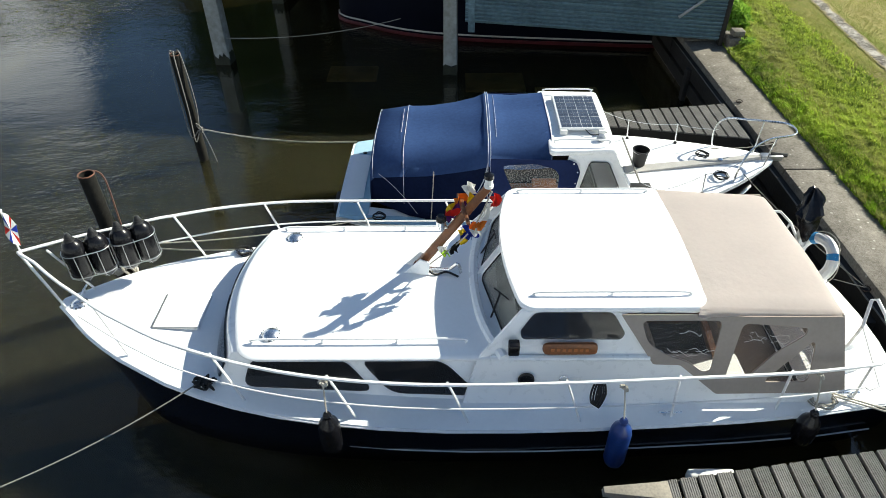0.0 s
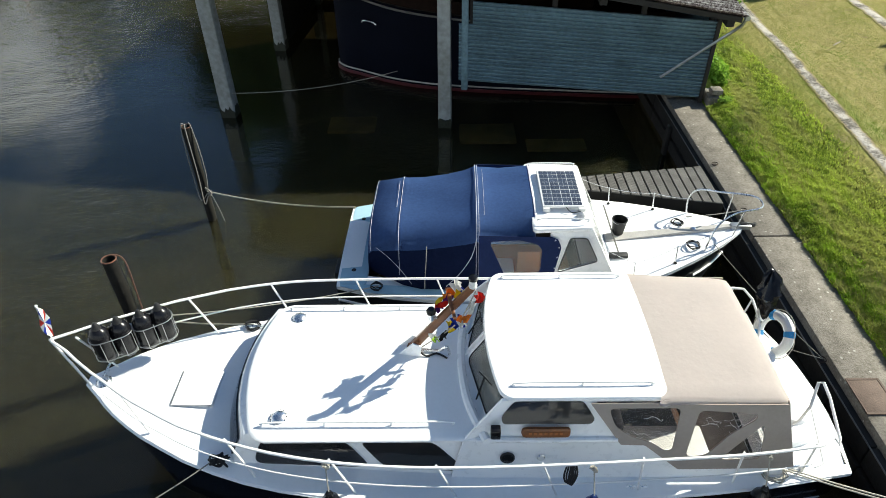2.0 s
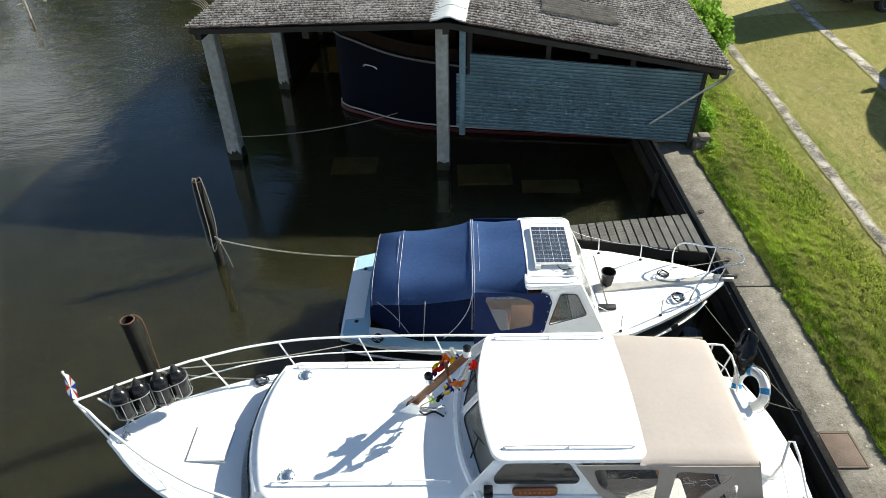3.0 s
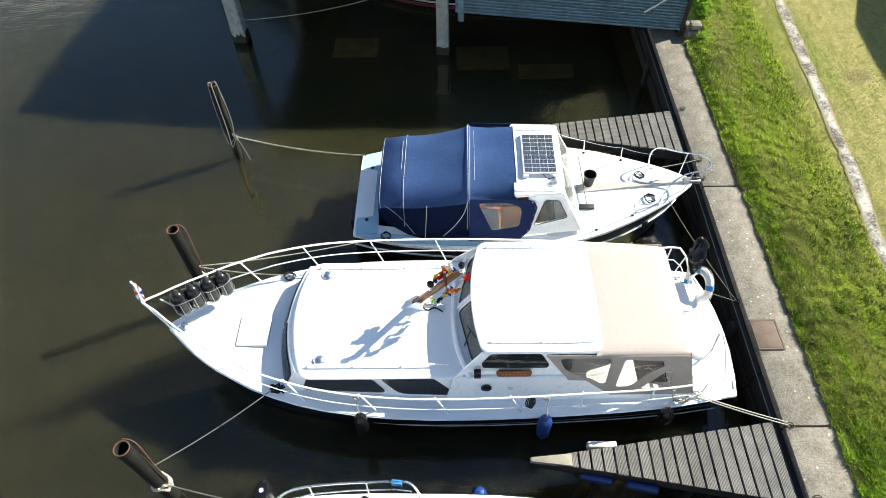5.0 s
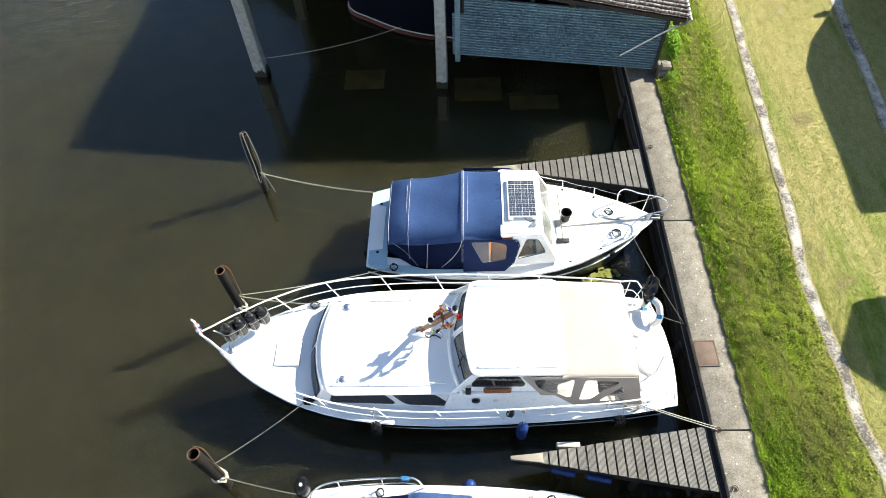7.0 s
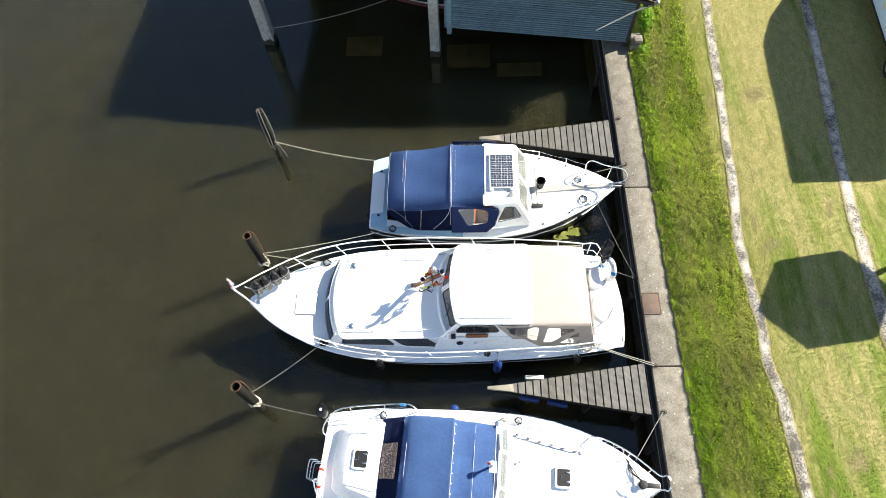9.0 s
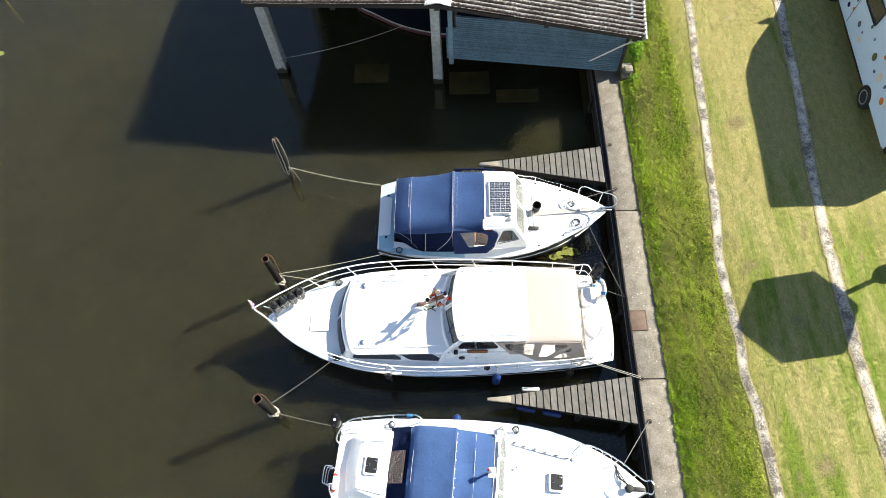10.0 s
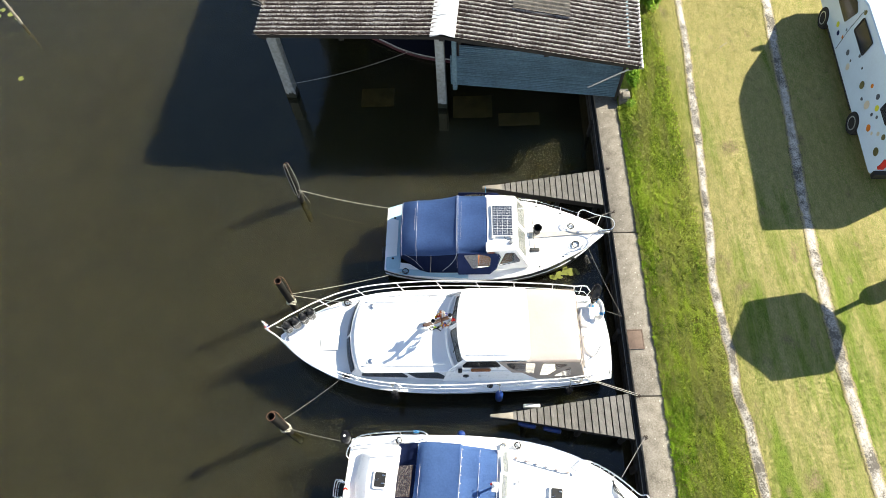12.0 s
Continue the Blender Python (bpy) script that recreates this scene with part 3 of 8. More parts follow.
def timber(points, w, h, bev=0.008):
    """A squared beam along points, w across and h deep; both may taper by pairs."""
    pts = [Vector(q) for q in points]
    d = (pts[-1] - pts[0]).normalized()
    side = d.cross(Vector((0, 0, 1))).normalized()
    up = side.cross(d)
    rings = []
    for i, q in enumerate(pts):
        f = i / (len(pts) - 1)
        a, b = w[0] + (w[1] - w[0]) * f, h[0] + (h[1] - h[0]) * f
        rings.append([q + side * a / 2 + up * b / 2, q - side * a / 2 + up * b / 2, q - side * a / 2 - up * b / 2, q + side * a / 2 - up * b / 2])
    return bevelled(loft(rings), bev)


def round_poly(points, r, n=4):
    """A flat outline with its corners rounded; points are vectors."""
    p = [Vector(q) for q in points]
    out = []
    for i, b in enumerate(p):
        a, c = p[i - 1], p[(i + 1) % len(p)]
        u, v = (a - b), (c - b)
        s = min(r, u.length * 0.45, v.length * 0.45)
        p0, p1 = b + u.normalized() * s, b + v.normalized() * s
        for j in range(n + 1):
            t = j / n
            out.append(p0 * (1 - t) ** 2 + b * 2 * t * (1 - t) + p1 * t * t)
    return out


def pane(points, thick, r=0.05):
    """A thin plate on a plane outline, its corners rounded, proud by thick along the outline's normal."""
    o = round_poly(points, r)
    nrm = Vector((0, 0, 0))
    for i in range(len(o)):
        nrm += (o[i - 1] - o[0]).cross(o[i] - o[0])
    nrm.normalize()
    return loft([[q - nrm * thick / 2 for q in o], [q + nrm * thick / 2 for q in o]])


def interp(table, x):
    """Smooth value at x of a table of (x, value)."""
    if x <= table[0][0]:
        return table[0][1]
    for i in range(len(table) - 1):
        (x0, a), (x1, b) = table[i], table[i + 1]
        if x <= x1:
            p = table[i - 1] if i else (2 * x0 - x1, 2 * a - b)
            q = table[i + 2] if i + 2 < len(table) else (2 * x1 - x0, 2 * b - a)
            h, t = x1 - x0, (x - x0) / (x1 - x0)
            ma, mb = (b - p[1]) / (x1 - p[0]) * h, (q[1] - a) / (q[0] - x0) * h
            return (2 * t ** 3 - 3 * t * t + 1) * a + (t ** 3 - 2 * t * t + t) * ma + (3 * t * t - 2 * t ** 3) * b + (t ** 3 - t * t) * mb
    return table[-1][1]


def cloth(outer, holes, s, thick=0.012):
    """A side curtain of strips around its window openings: built as a filled outline with holes."""
    bm = bmesh.new()
    loops = []
    for k, pts in enumerate([outer] + holes):
        q = round_poly(pts, 0.02 if k == 0 else 0.07)
        vs = [bm.verts.new(p) for p in q]
        loops += [bm.edges.new((vs[i - 1], vs[i])) for i in range(len(vs))]
    bmesh.ops.triangle_fill(bm, edges=loops, use_beauty=True)
    bmesh.ops.solidify(bm, geom=bm.faces, thickness=thick)
    return bm

# ---- water, bed, quay, grass ----
QX, QT = 5.335, 0.87        # the quay's edge and its height over the water


def sheet(name, x0, y0, x1, y1, z, step, material, label, category, wobble=0.0):
    nx, ny = max(1, int((x1 - x0) / step)), max(1, int((y1 - y0) / step))
    bm = bmesh.new()
    v = [[bm.verts.new((x0 + (x1 - x0) * i / nx, y0 + (y1 - y0) * j / ny, z)) for i in range(nx + 1)] for j in range(ny + 1)]
    for j in range(ny):
        for i in range(nx):
            bm.faces.new((v[j][i], v[j][i + 1], v[j + 1][i + 1], v[j + 1][i]))
    if wobble:
        for p in bm.verts:
            p.co.z += wobble * noise.noise(Vector((p.co.x * 0.5, p.co.y * 0.35, 3.0)))
    return solid(name, bm, material, label, category, kind="structure")


solid("water", box(-400, -400, -6.0, QX + 0.3, 500, 0.0), WATER, "dark brown-green canal water with light ripples", "water", kind="structure", smooth=0)
sheet("canal_bed", -400, -400, QX + 0.3, 500, -1.3, 900, MUD, "brown mud bed under the water", "ground")


BANK = [(6.0, 0.84), (6.15, 0.90), (6.3, 0.97), (7.0, 1.13), (7.8, 1.29), (9.0, 1.42), (10.5, 1.55), (13.0, 1.64), (16.0, 1.68), (400.0, 1.70)]


def ground_z(x, y):
    """The grass bank: it climbs away from the quay."""
    far = 1.0 if 6.1 < x < 21 and -9 < y < 28 else 0.0
    return interp(BANK, x) + far * 0.04 * noise.noise(Vector((x * 0.6, y * 0.4, 3.0)))


def ground_sheet():
    """Grass from the quay to the horizon: fine cells near the quay, wide ones far off."""
    xs = [6.0, 6.12, 6.3, 6.5, 6.75, 7.0, 7.25] + [7.5 + 0.4 * i for i in range(32)] + [22, 30, 60, 150, 400]
    ys = [-400, -150, -60, -30, -14] + [-8 + 0.5 * i for i in range(72)] + [30, 45, 80, 160, 500]
    bm = bmesh.new()
    v = []
    for y in ys:
        row = []
        for x in xs:
            row.append(bm.verts.new((x, y, ground_z(x, y))))
        v.append(row)
    for j in range(len(ys) - 1):
        for i in range(len(xs) - 1):
            bm.faces.new((v[j][i], v[j][i + 1], v[j + 1][i + 1], v[j + 1][i]))
    return solid("ground", bm, TURF, "mown grass with dry yellow patches", "grass", kind="structure")


ground_sheet()




P1 = [(-8, 8.1), (1.0, 7.86), (2.76, 7.80), (3.5, 7.70), (4.3, 7.76), (5.2, 7.72), (6.5, 7.69), (7.6, 7.82), (9.07, 7.95), (11.2, 8.11), (12.9, 8.22), (15.1, 8.40), (16.7, 8.45), (30, 9.2)]
P2 = [(-8, 10.6), (1.3, 10.32), (4.47, 10.29), (6.6, 10.35), (8.56, 10.49), (10.9, 10.73), (12.6, 10.87), (14.4, 11.01), (16.3, 11.18), (30, 12.2)]


def wheel_track(centre, half):
    """A long narrow track pressed into the grass; across runs from 0 in its middle to 1 at its ragged sides."""
    bm = bmesh.new()
    lay = bm.verts.layers.float.new("across")
    rows = []
    for i in range(190):
        y = -8 + 0.2 * i
        c = interp(centre, y) + 0.025 * noise.noise(Vector((y * 0.7, half, 1)))
        row = []
        for j in range(-4, 5):
            x = c + half * j / 4
            p = bm.verts.new((x, y, ground_z(x, y) + 0.022 - 0.012 * abs(j) / 4))
            p[lay] = abs(j) / 4
            row.append(p)
        rows.append(row)
    for p, q in zip(rows, rows[1:]):
        for j in range(8):
            bm.faces.new((p[j], p[j + 1], q[j + 1], q[j]))
    return solid("path", bm, STONE, "narrow pale worn concrete wheel track in the grass", "path", kind="structure")


wheel_track(P1, 0.152)
wheel_track(P2, 0.195)


def quay():
    q = thing("quay", (QX, 4, 0), "weathered grey concrete quay along the canal", "quay", kind="structure")
    rnd = random.Random(4)
    joints = [-9.0, -4.2, -0.6, 3.52, 8.22, 13.3, 18.4, 23.6]
    for a, b in zip(joints, joints[1:]):
        bm = box(QX, a + 0.012, -1.3, 6.05, b - 0.012, QT + rnd.uniform(-0.006, 0.006), 0.02)
        part("slab", bm, CONCRETE, q)
    for z0, z1, name in ((0.12, 0.36, "wale"), (0.44, 0.75, "wale")):
        for a, b in zip([-9, -4, 0, 4.4, 9.2, 13.7], [-4, 0, 4.4, 9.2, 13.7, 23.6]):
            part(name, box(QX - 0.10, a + 0.01, z0, QX - 0.003, b - 0.01, z1, 0.012), DARKWOOD, q, "black wet timber fender beam")
    part("worn_edge", box(QX - 0.108, -9, 0.738, QX - 0.092, 13.7, 0.756, 0.004), PLANK, q, "grey worn arris of the fender beam")
    for y in [-7 + 1.75 * i for i in range(12)]:
        part("post", box(QX - 0.19, y, -1.2, QX - 0.103, y + 0.16, 0.66, 0.012), DARKWOOD, q, "black wet timber post")
    return q


quay()
cover = thing("access_cover", (5.52, 5.02, QT), "rusty brown steel access cover set in the quay", "cover")
part("plate", bevelled(box(5.355, 4.78, QT + 0.004, 5.72, 5.26, QT + 0.018), 0.006), COVER, cover)
part("frame", join(*[box(*b) for b in ((5.337, 4.75, QT + 0.004, 5.352, 5.29, QT + 0.022), (5.722, 4.75, QT + 0.004, 5.745, 5.29, QT + 0.022), (5.355, 4.75, QT + 0.004, 5.72, 4.777, QT + 0.022), (5.355, 5.263, QT + 0.004, 5.72, 5.29, QT + 0.022))]), COVER, cover, "rusted frame")


def ring_bolt(x, y, z):
    r = thing("mooring_ring", (x, y, z), "dark rusty iron mooring ring on the quay edge", "mooring ring", "mooring rings")
    part("plate", box(x - 0.035, y - 0.025, z, x + 0.035, y + 0.025, z + 0.010, 0.003), IRON, r)
    part("ring", tube([(x + 0.05 * math.cos(a), y + 0.05 * math.sin(a), z + 0.022 + 0.008 * math.cos(a)) for a in [i * math.pi / 8 for i in range(16)]], 0.0075, 6, True), IRON, r)


for x, y, z in ((5.42, 8.9, QT), (5.44, 10.4, QT), (5.44, 2.5, QT), (5.40, 3.52, QT), (5.285, 5.70, 0.75)):
    ring_bolt(x, y, z + 0.003)


# ---- jetties ----
def jetty(tip, y0, y1, label, fenders):
    """A wedge-shaped finger jetty: ribbed planks over dark beams, a pale plate at its tip."""
    tx, ty = tip
    j = thing("jetty", (5.2, (y0 + y1) / 2, 0), label, "jetty", "finger jetties")
    at = lambda x, e: ty + (e - ty) * (x - tx) / (5.2 - tx)
    z = QT
    x, w = 5.17, 0.168
    first = tx + 0.55
    while x > first:
        a, b = x - w + 0.026, x
        bm = bmesh.new()
        ribs = 7
        prof = [(a, z - 0.028)]
        for i in range(ribs):
            u0, u1 = a + (b - a) * i / ribs, a + (b - a) * (i + 1) / ribs
            prof += [(u0 + 0.003, z - 0.004 if i else z - 0.006), (u0 + 0.006, z), (u1 - 0.006, z), (u1 - 0.003, z - 0.004)]
        prof += [(b, z - 0.028)]
        dz = random.uniform(-0.003, 0.003)
        bm = loft([[(px, at(px, y0) + random.uniform(-0.008, 0.008), pz + dz) for px, pz in prof], [(px, at(px, y1) + random.uniform(-0.008, 0.008), pz + dz) for px, pz in prof]])
        part("plank", bm, PLANK, j, smooth=0)
        x -= w
    part("tip_plate", prism([(tx, ty - 0.03), (first + 0.02, at(first, y0)), (first + 0.02, at(first, y1)), (tx, ty + 0.03)], z - 0.06, z, 0.006), PALEWOOD, j, "pale bare timber tip")
    for e in (y0, y1):
        s = 1 if e > ty else -1
        part("side_beam", prism([(tx + 0.1, ty), (5.19, e - s * 0.14), (5.19, e - s * 0.02), (tx + 0.1, ty + s * 0.03)], z - 0.26, z - 0.032, 0.0), DARKWOOD, j, "dark wet side beam")
    for x in (2.6, 3.9, 5.0):
        part("cross_beam", box(x - 0.06, at(x, y0) + 0.15, z - 0.24, x + 0.06, at(x, y1) - 0.15, z - 0.034), DARKWOOD, j)
        for e in (y0, y1):
            s = 1 if e > ty else -1
            part("pile", lathe([(0.07, -1.2), (0.07, z - 0.27)], (x, at(x, e) - s * 0.07, 0), n=10), DARKWOOD, j, "dark round support pile")
    return j


jetty((1.66, 9.86), 9.14, 10.36, "grey ribbed plank finger jetty beside the small blue boat", ())
jetty((1.66, 3.07), 2.45, 3.59, "grey ribbed plank finger jetty with a pale tip", ())


# ---- mooring piles ----
def mooring_pile(x, y, top, lean, r, label, hollow):
    p = thing("mooring_pile", (x, y, 0), label, "mooring pile", "mooring piles in the water")
    tx, ty = x + lean[0], y + lean[1]
    base = Vector((x - lean[0] * 0.5, y - lean[1] * 0.5, -1.2))
    tp = Vector((tx, ty, top))
    n = 24
    rings = []
    for i in range(n + 1):
        c = base.lerp(tp, i / n)
        rings.append([c + Vector((math.cos(a), math.sin(a), 0)) * (r * (1 + 0.05 * noise.noise(Vector((math.cos(a) * 2, math.sin(a) * 2, i * 0.6 + x))))) for a in [2 * math.pi * k / 16 for k in range(16)]])
    if hollow:
        for s, d in ((0.86, 0.0), (0.84, -0.3)):
            rings.append([tp + Vector((math.cos(a), math.sin(a), 0)) * r * s + Vector((0, 0, d)) for a in [2 * math.pi * k / 16 for k in range(16)]])
    part("shaft", loft(rings), STEELPILE, p)
    rim = [tp + Vector((math.cos(a), math.sin(a), 0)) * r * 0.96 + Vector((0, 0, 0.004 + 0.008 * noise.noise(Vector((math.cos(a) * 3, math.sin(a) * 3, x))))) for a in [2 * math.pi * k / 20 for k in range(20)]]
    part("rim", tube(rim, 0.009, 6, True), RUST, p, "rust-orange rim")
    return p


mooring_pile(-4.0, 10.03, 1.93, (-0.02, 0.03), 0.085, "slim dark tarred mooring pile with rope wound on it", True)
mooring_pile(-3.84, 6.40, 2.0, (0.02, -0.04), 0.092, "dark corroded steel mooring pile with a rusty rim", True)
mooring_pile(-3.61, 2.88, 1.95, (0.02, -0.02), 0.102, "dark corroded steel mooring pile with a rusty rim", True)


def old_stake(x, y, top, lean):
    """A thin bleached stake left standing among the lilies."""
    s = thing("stake", (x, y, 0), "thin bleached wooden stake standing among lily pads", "stake", "old stakes")
    pts = [Vector((x + lean[0] * k + 0.02 * noise.noise(Vector((k * 3, x, 0))), y + lean[1] * k, -0.5 + (top + 0.5) * k)) for k in (0, 0.2, 0.4, 0.6, 0.8, 1.0)]
    part("shaft", tube(pts, [0.055, 0.055, 0.052, 0.05, 0.046, 0.04], 9), PALEWOOD, s)
    part("stub", tube([pts[3], pts[3].lerp(pts[4], 0.7) + Vector((0.10, 0.02, 0.0))], [0.016, 0.009], 6), PALEWOOD, s, "broken side branch")
    return s


old_stake(-15.52, 18.14, 1.25, (0.02, 0.0))
old_stake(-15.69, 25.54, 1.6, (-0.05, 0.02))

# ---- lily pads on the water ----
def lily_pad(x, y, r, turn):
    pts = [(x + r * math.cos(turn + a), y + r * math.sin(turn + a)) for a in [0.35 + i * (2 * math.pi - 0.7) / 14 for i in range(15)]] + [(x, y)]
    return solid("lily_pad", prism(pts, 0.004, 0.010), LILY, "yellow-green lily pad floating on the water", "lily pad", "lily pads")


rnd = random.Random(31)
for cx, cy, k, sp in ((-17.2, 27.5, 14, 1.3), (-16.2, 18.6, 4, 0.45), (-14.69, 15.39, 1, 0.03), (4.3, 7.3, 5, 0.35), (3.75, 7.38, 3, 0.2)):
    for i in range(k):
        lily_pad(cx + rnd.uniform(-sp, sp), cy + rnd.uniform(-sp, sp) * 0.7, rnd.uniform(0.06, 0.14), rnd.uniform(0, 6))

# ---- boathouse ----
BH = pose(0.56, 13.06, 0, 0, 0, -5.4)     # its gable front, ridge over the origin, +y inwards
EL, ER, RIDGE, DEEP = 3.50, 2.88, 3.75, 10.0


def house(bm):
    bmesh.ops.transform(bm, verts=bm.verts, matrix=BH)
    return bm


bh = thing("boathouse", (0.3, 14.0, 0), "old boathouse with a lichened corrugated roof and grey-green cladding", "boathouse")


def corrugated(u0, z0, u1, z1, v0, v1, pitch=ROOF_PITCH, deep=0.036):
    """A corrugated slope whose waves run from ridge to eave."""
    k = int((v1 - v0) / pitch * 8)
    rings = []
    for i in range(k + 1):
        v = v0 + (v1 - v0) * i / k
        w = deep * math.cos(2 * math.pi * (v - v0) / pitch)
        rings.append([(u0 + (u1 - u0) * j / 6, v + 0.012 * noise.noise(Vector((u0 + j, v * 0.5, 0))), z0 + (z1 - z0) * j / 6 + w + 0.012 * noise.noise(Vector((j * 0.9, v * 0.8, u1)))) for j in range(7)])
    bm = loft(rings, False)
    bmesh.ops.solidify(bm, geom=bm.faces, thickness=0.008)
    return house(bm)


# three courses of sheets on each slope, each lapped over the one below
for side, ez, eu in ((-1, EL, -5.50), (1, ER, 5.70)):
    cuts = [0.035, 0.36, 0.68, 1.0]
    for c0, c1 in zip(cuts, cuts[1:]):
        lift = 0.02 * (1 - c0)
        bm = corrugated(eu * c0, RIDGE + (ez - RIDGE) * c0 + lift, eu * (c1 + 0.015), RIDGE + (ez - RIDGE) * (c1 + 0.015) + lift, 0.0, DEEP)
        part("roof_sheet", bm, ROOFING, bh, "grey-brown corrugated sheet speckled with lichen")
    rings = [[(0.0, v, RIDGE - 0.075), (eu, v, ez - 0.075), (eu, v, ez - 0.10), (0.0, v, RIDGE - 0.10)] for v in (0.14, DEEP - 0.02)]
    part("roof_boarding", house(loft(rings)), DARKWOOD, bh, "near-black boards under the roof")
PALEROOF = mat("pale fibre cement", (0.36, 0.335, 0.30), 0.95, var=0.3, scale=5, bump=0.5, bscale=40, spec=0.1)
part("mended_sheet", corrugated(1.95, RIDGE + (ER - RIDGE) * 1.95 / 5.7 + 0.05, 3.65, RIDGE + (ER - RIDGE) * 3.65 / 5.7 + 0.05, 9 * ROOF_PITCH, 16 * ROOF_PITCH), PALEROOF, bh, "paler corrugated sheet")
for i in range(13):
    v = 0.78 * i
    prof = [(-0.36, -0.035), (-0.20, 0.0), (-0.06, 0.055), (0.06, 0.055), (0.20, 0.0), (0.36, -0.035)]
    rings = [[(u, v - 0.02 + dv, RIDGE + 0.04 + z - (0.0 if dv else -0.012)) for u, z in prof] + [(u, v - 0.02 + dv, RIDGE + 0.025 + z) for u, z in reversed(prof)] for dv in (0.0, 0.80)]
    part("ridge_cap", house(loft(rings)), LEAD, bh, "pale grey zinc ridge cap")
# gable boards and beams
for eu, ez in ((-5.48, EL), (5.68, ER)):
    rings = [[(0, v, RIDGE - 0.05 + dz) for v, dz in ((0.05, 0), (0.05, -0.12), (0.13, -0.12), (0.13, 0))], [(eu, v, ez - 0.04 + dz) for v, dz in ((0.05, 0), (0.05, -0.10), (0.13, -0.10), (0.13, 0))]]
    part("barge_board", house(loft(rings)), DARKWOOD, bh, "dark weathered barge board")
    rings = [[(0, v, RIDGE - 0.05 + dz) for v, dz in ((0.48, 0), (0.48, -0.22), (0.72, -0.22), (0.72, 0))], [(eu, v, ez - 0.04 + dz) for v, dz in ((0.48, 0), (0.48, -0.22), (0.72, -0.22), (0.72, 0))]]
    part("rafter", house(loft(rings)), DARKWOOD, bh)
for u, z in ((-5.35, 3.42), (-3.0, 3.50), (-0.05, 3.64), (3.0, 3.20), (5.5, 2.83)):
    part("purlin", house(box(u - 0.07, 0.12, z - 0.2, u + 0.07, DEEP, z - 0.03)), DARKWOOD, bh)
for u, v, z1, r in ((-0.18, 0.66, 3.46, 0.14), (-5.42, 0.82, 3.26, 0.16), (-5.42, 5.1, 3.26, 0.15), (-5.42, 9.3, 3.26, 0.15), (-0.18, 5.0, 3.4, 0.14), (-3.0, 9.3, 3.3, 0.15)):
    bm = loft([[(u - r * s, v - r * s, z), (u + r * s, v - r * s, z), (u + r * s, v + r * s, z), (u - r * s, v + r * s, z)] for z, s in ((-1.2, 1.12), (0.0, 1.1), (0.5, 1.04), (z1, 0.96))])
    rag = []
    for k in range(28):      # ragged weed line round the foot
        q = k / 7.0
        side, e = int(q), (q - int(q)) * 2 - 1
        px, py = ((e, -1), (1, e), (-e, 1), (-1, -e))[side]
        rag.append((u + px * r * 1.105, v + py * r * 1.105, 0.22 + 0.20 * noise.noise(Vector((px * 2.1 + u, py * 2.1, 3.0))) + 0.12 * noise.noise(Vector((px * 7, py * 7, u)))))
    base = loft([[(x, y, -1.1) for x, y, z in rag], [(x, y, -0.02) for x, y, z in rag], rag])
    part("weed_band", house(base), ALGAE, bh, "dark green weed at the waterline")
    part("pillar", house(bevelled(bm, 0.025)), PILLAR, bh, "pale weathered concrete pillar stained dark at the water")
# front wall: horizontal lapped boards
wz = lambda u: 2.93 - 0.06 * u
lo = lambda u: 1.19 - 0.045 * u
n = 22
for i in range(n):
    f0, f1 = i / n, (i + 1) / n
    rings = []
    for u in (0.14 if lo(0) + (wz(0) - lo(0)) * f1 < 2.52 else 0.43, 5.36):
        a, b = lo(u) + (wz(u) - lo(u)) * f0, lo(u) + (wz(u) - lo(u)) * f1
        rings.append([(u, 0.535, a), (u, 0.478, b - 0.014), (u, 0.486, b - 0.002), (u, 0.555, b - 0.002), (u, 0.555, a)])
    part("board", house(loft(rings)), CLAD, bh, smooth=0)
for u in (0.42, 2.1, 3.9, 5.28):
    part("stud", house(box(u - 0.05, 0.56, lo(u), u + 0.05, 0.66, 3.60 - 0.155 * u)), DARKWOOD, bh)
part("corner_post", house(box(5.36, 0.44, 0.6, 5.44, 0.64, 2.85, 0.01)), DARKWOOD, bh)
part("jamb", house(box(0.20, 0.48, 0.98, 0.34, 0.64, 3.5, 0.01)), CLAD, bh)
part("side_wall", house(box(5.37, 0.65, 0.5, 5.43, DEEP - 0.1, 2.93)), CLAD, bh, "grey-green boarded side wall")
# unseen near-black walls, added to keep daylight out of the boathouse
part("canal_side_wall", house(box(-5.46, 5.3, -0.5, -5.40, DEEP - 0.1, 3.39)), DARKWOOD, bh, "unseen black boarding added on the canal side")
part("back_wall", house(loft([[(-5.4, v, -0.5), (5.36, v, -0.5), (5.36, v, ER - 0.05), (0.0, v, RIDGE - 0.11), (-5.4, v, EL - 0.11)] for v in (DEEP - 0.1, DEEP - 0.03)])), DARKWOOD, bh, "unseen black boarding added as the back gable")
# gutter and the downpipe that crosses the wall
part("gutter", house(tube([(5.76, 0.0, 2.84), (5.76, DEEP, 2.79)], 0.05, 8)), ALU, bh)
part("downpipe", house(tube(spline([(5.76, 0.12, 2.78), (5.74, 0.22, 2.62), (5.60, 0.38, 2.40), (5.3, 0.455, 2.12), (4.45, 0.455, 1.42)], 5), 0.032, 8)), ALU, bh, "grey downpipe running slantwise over the cladding")


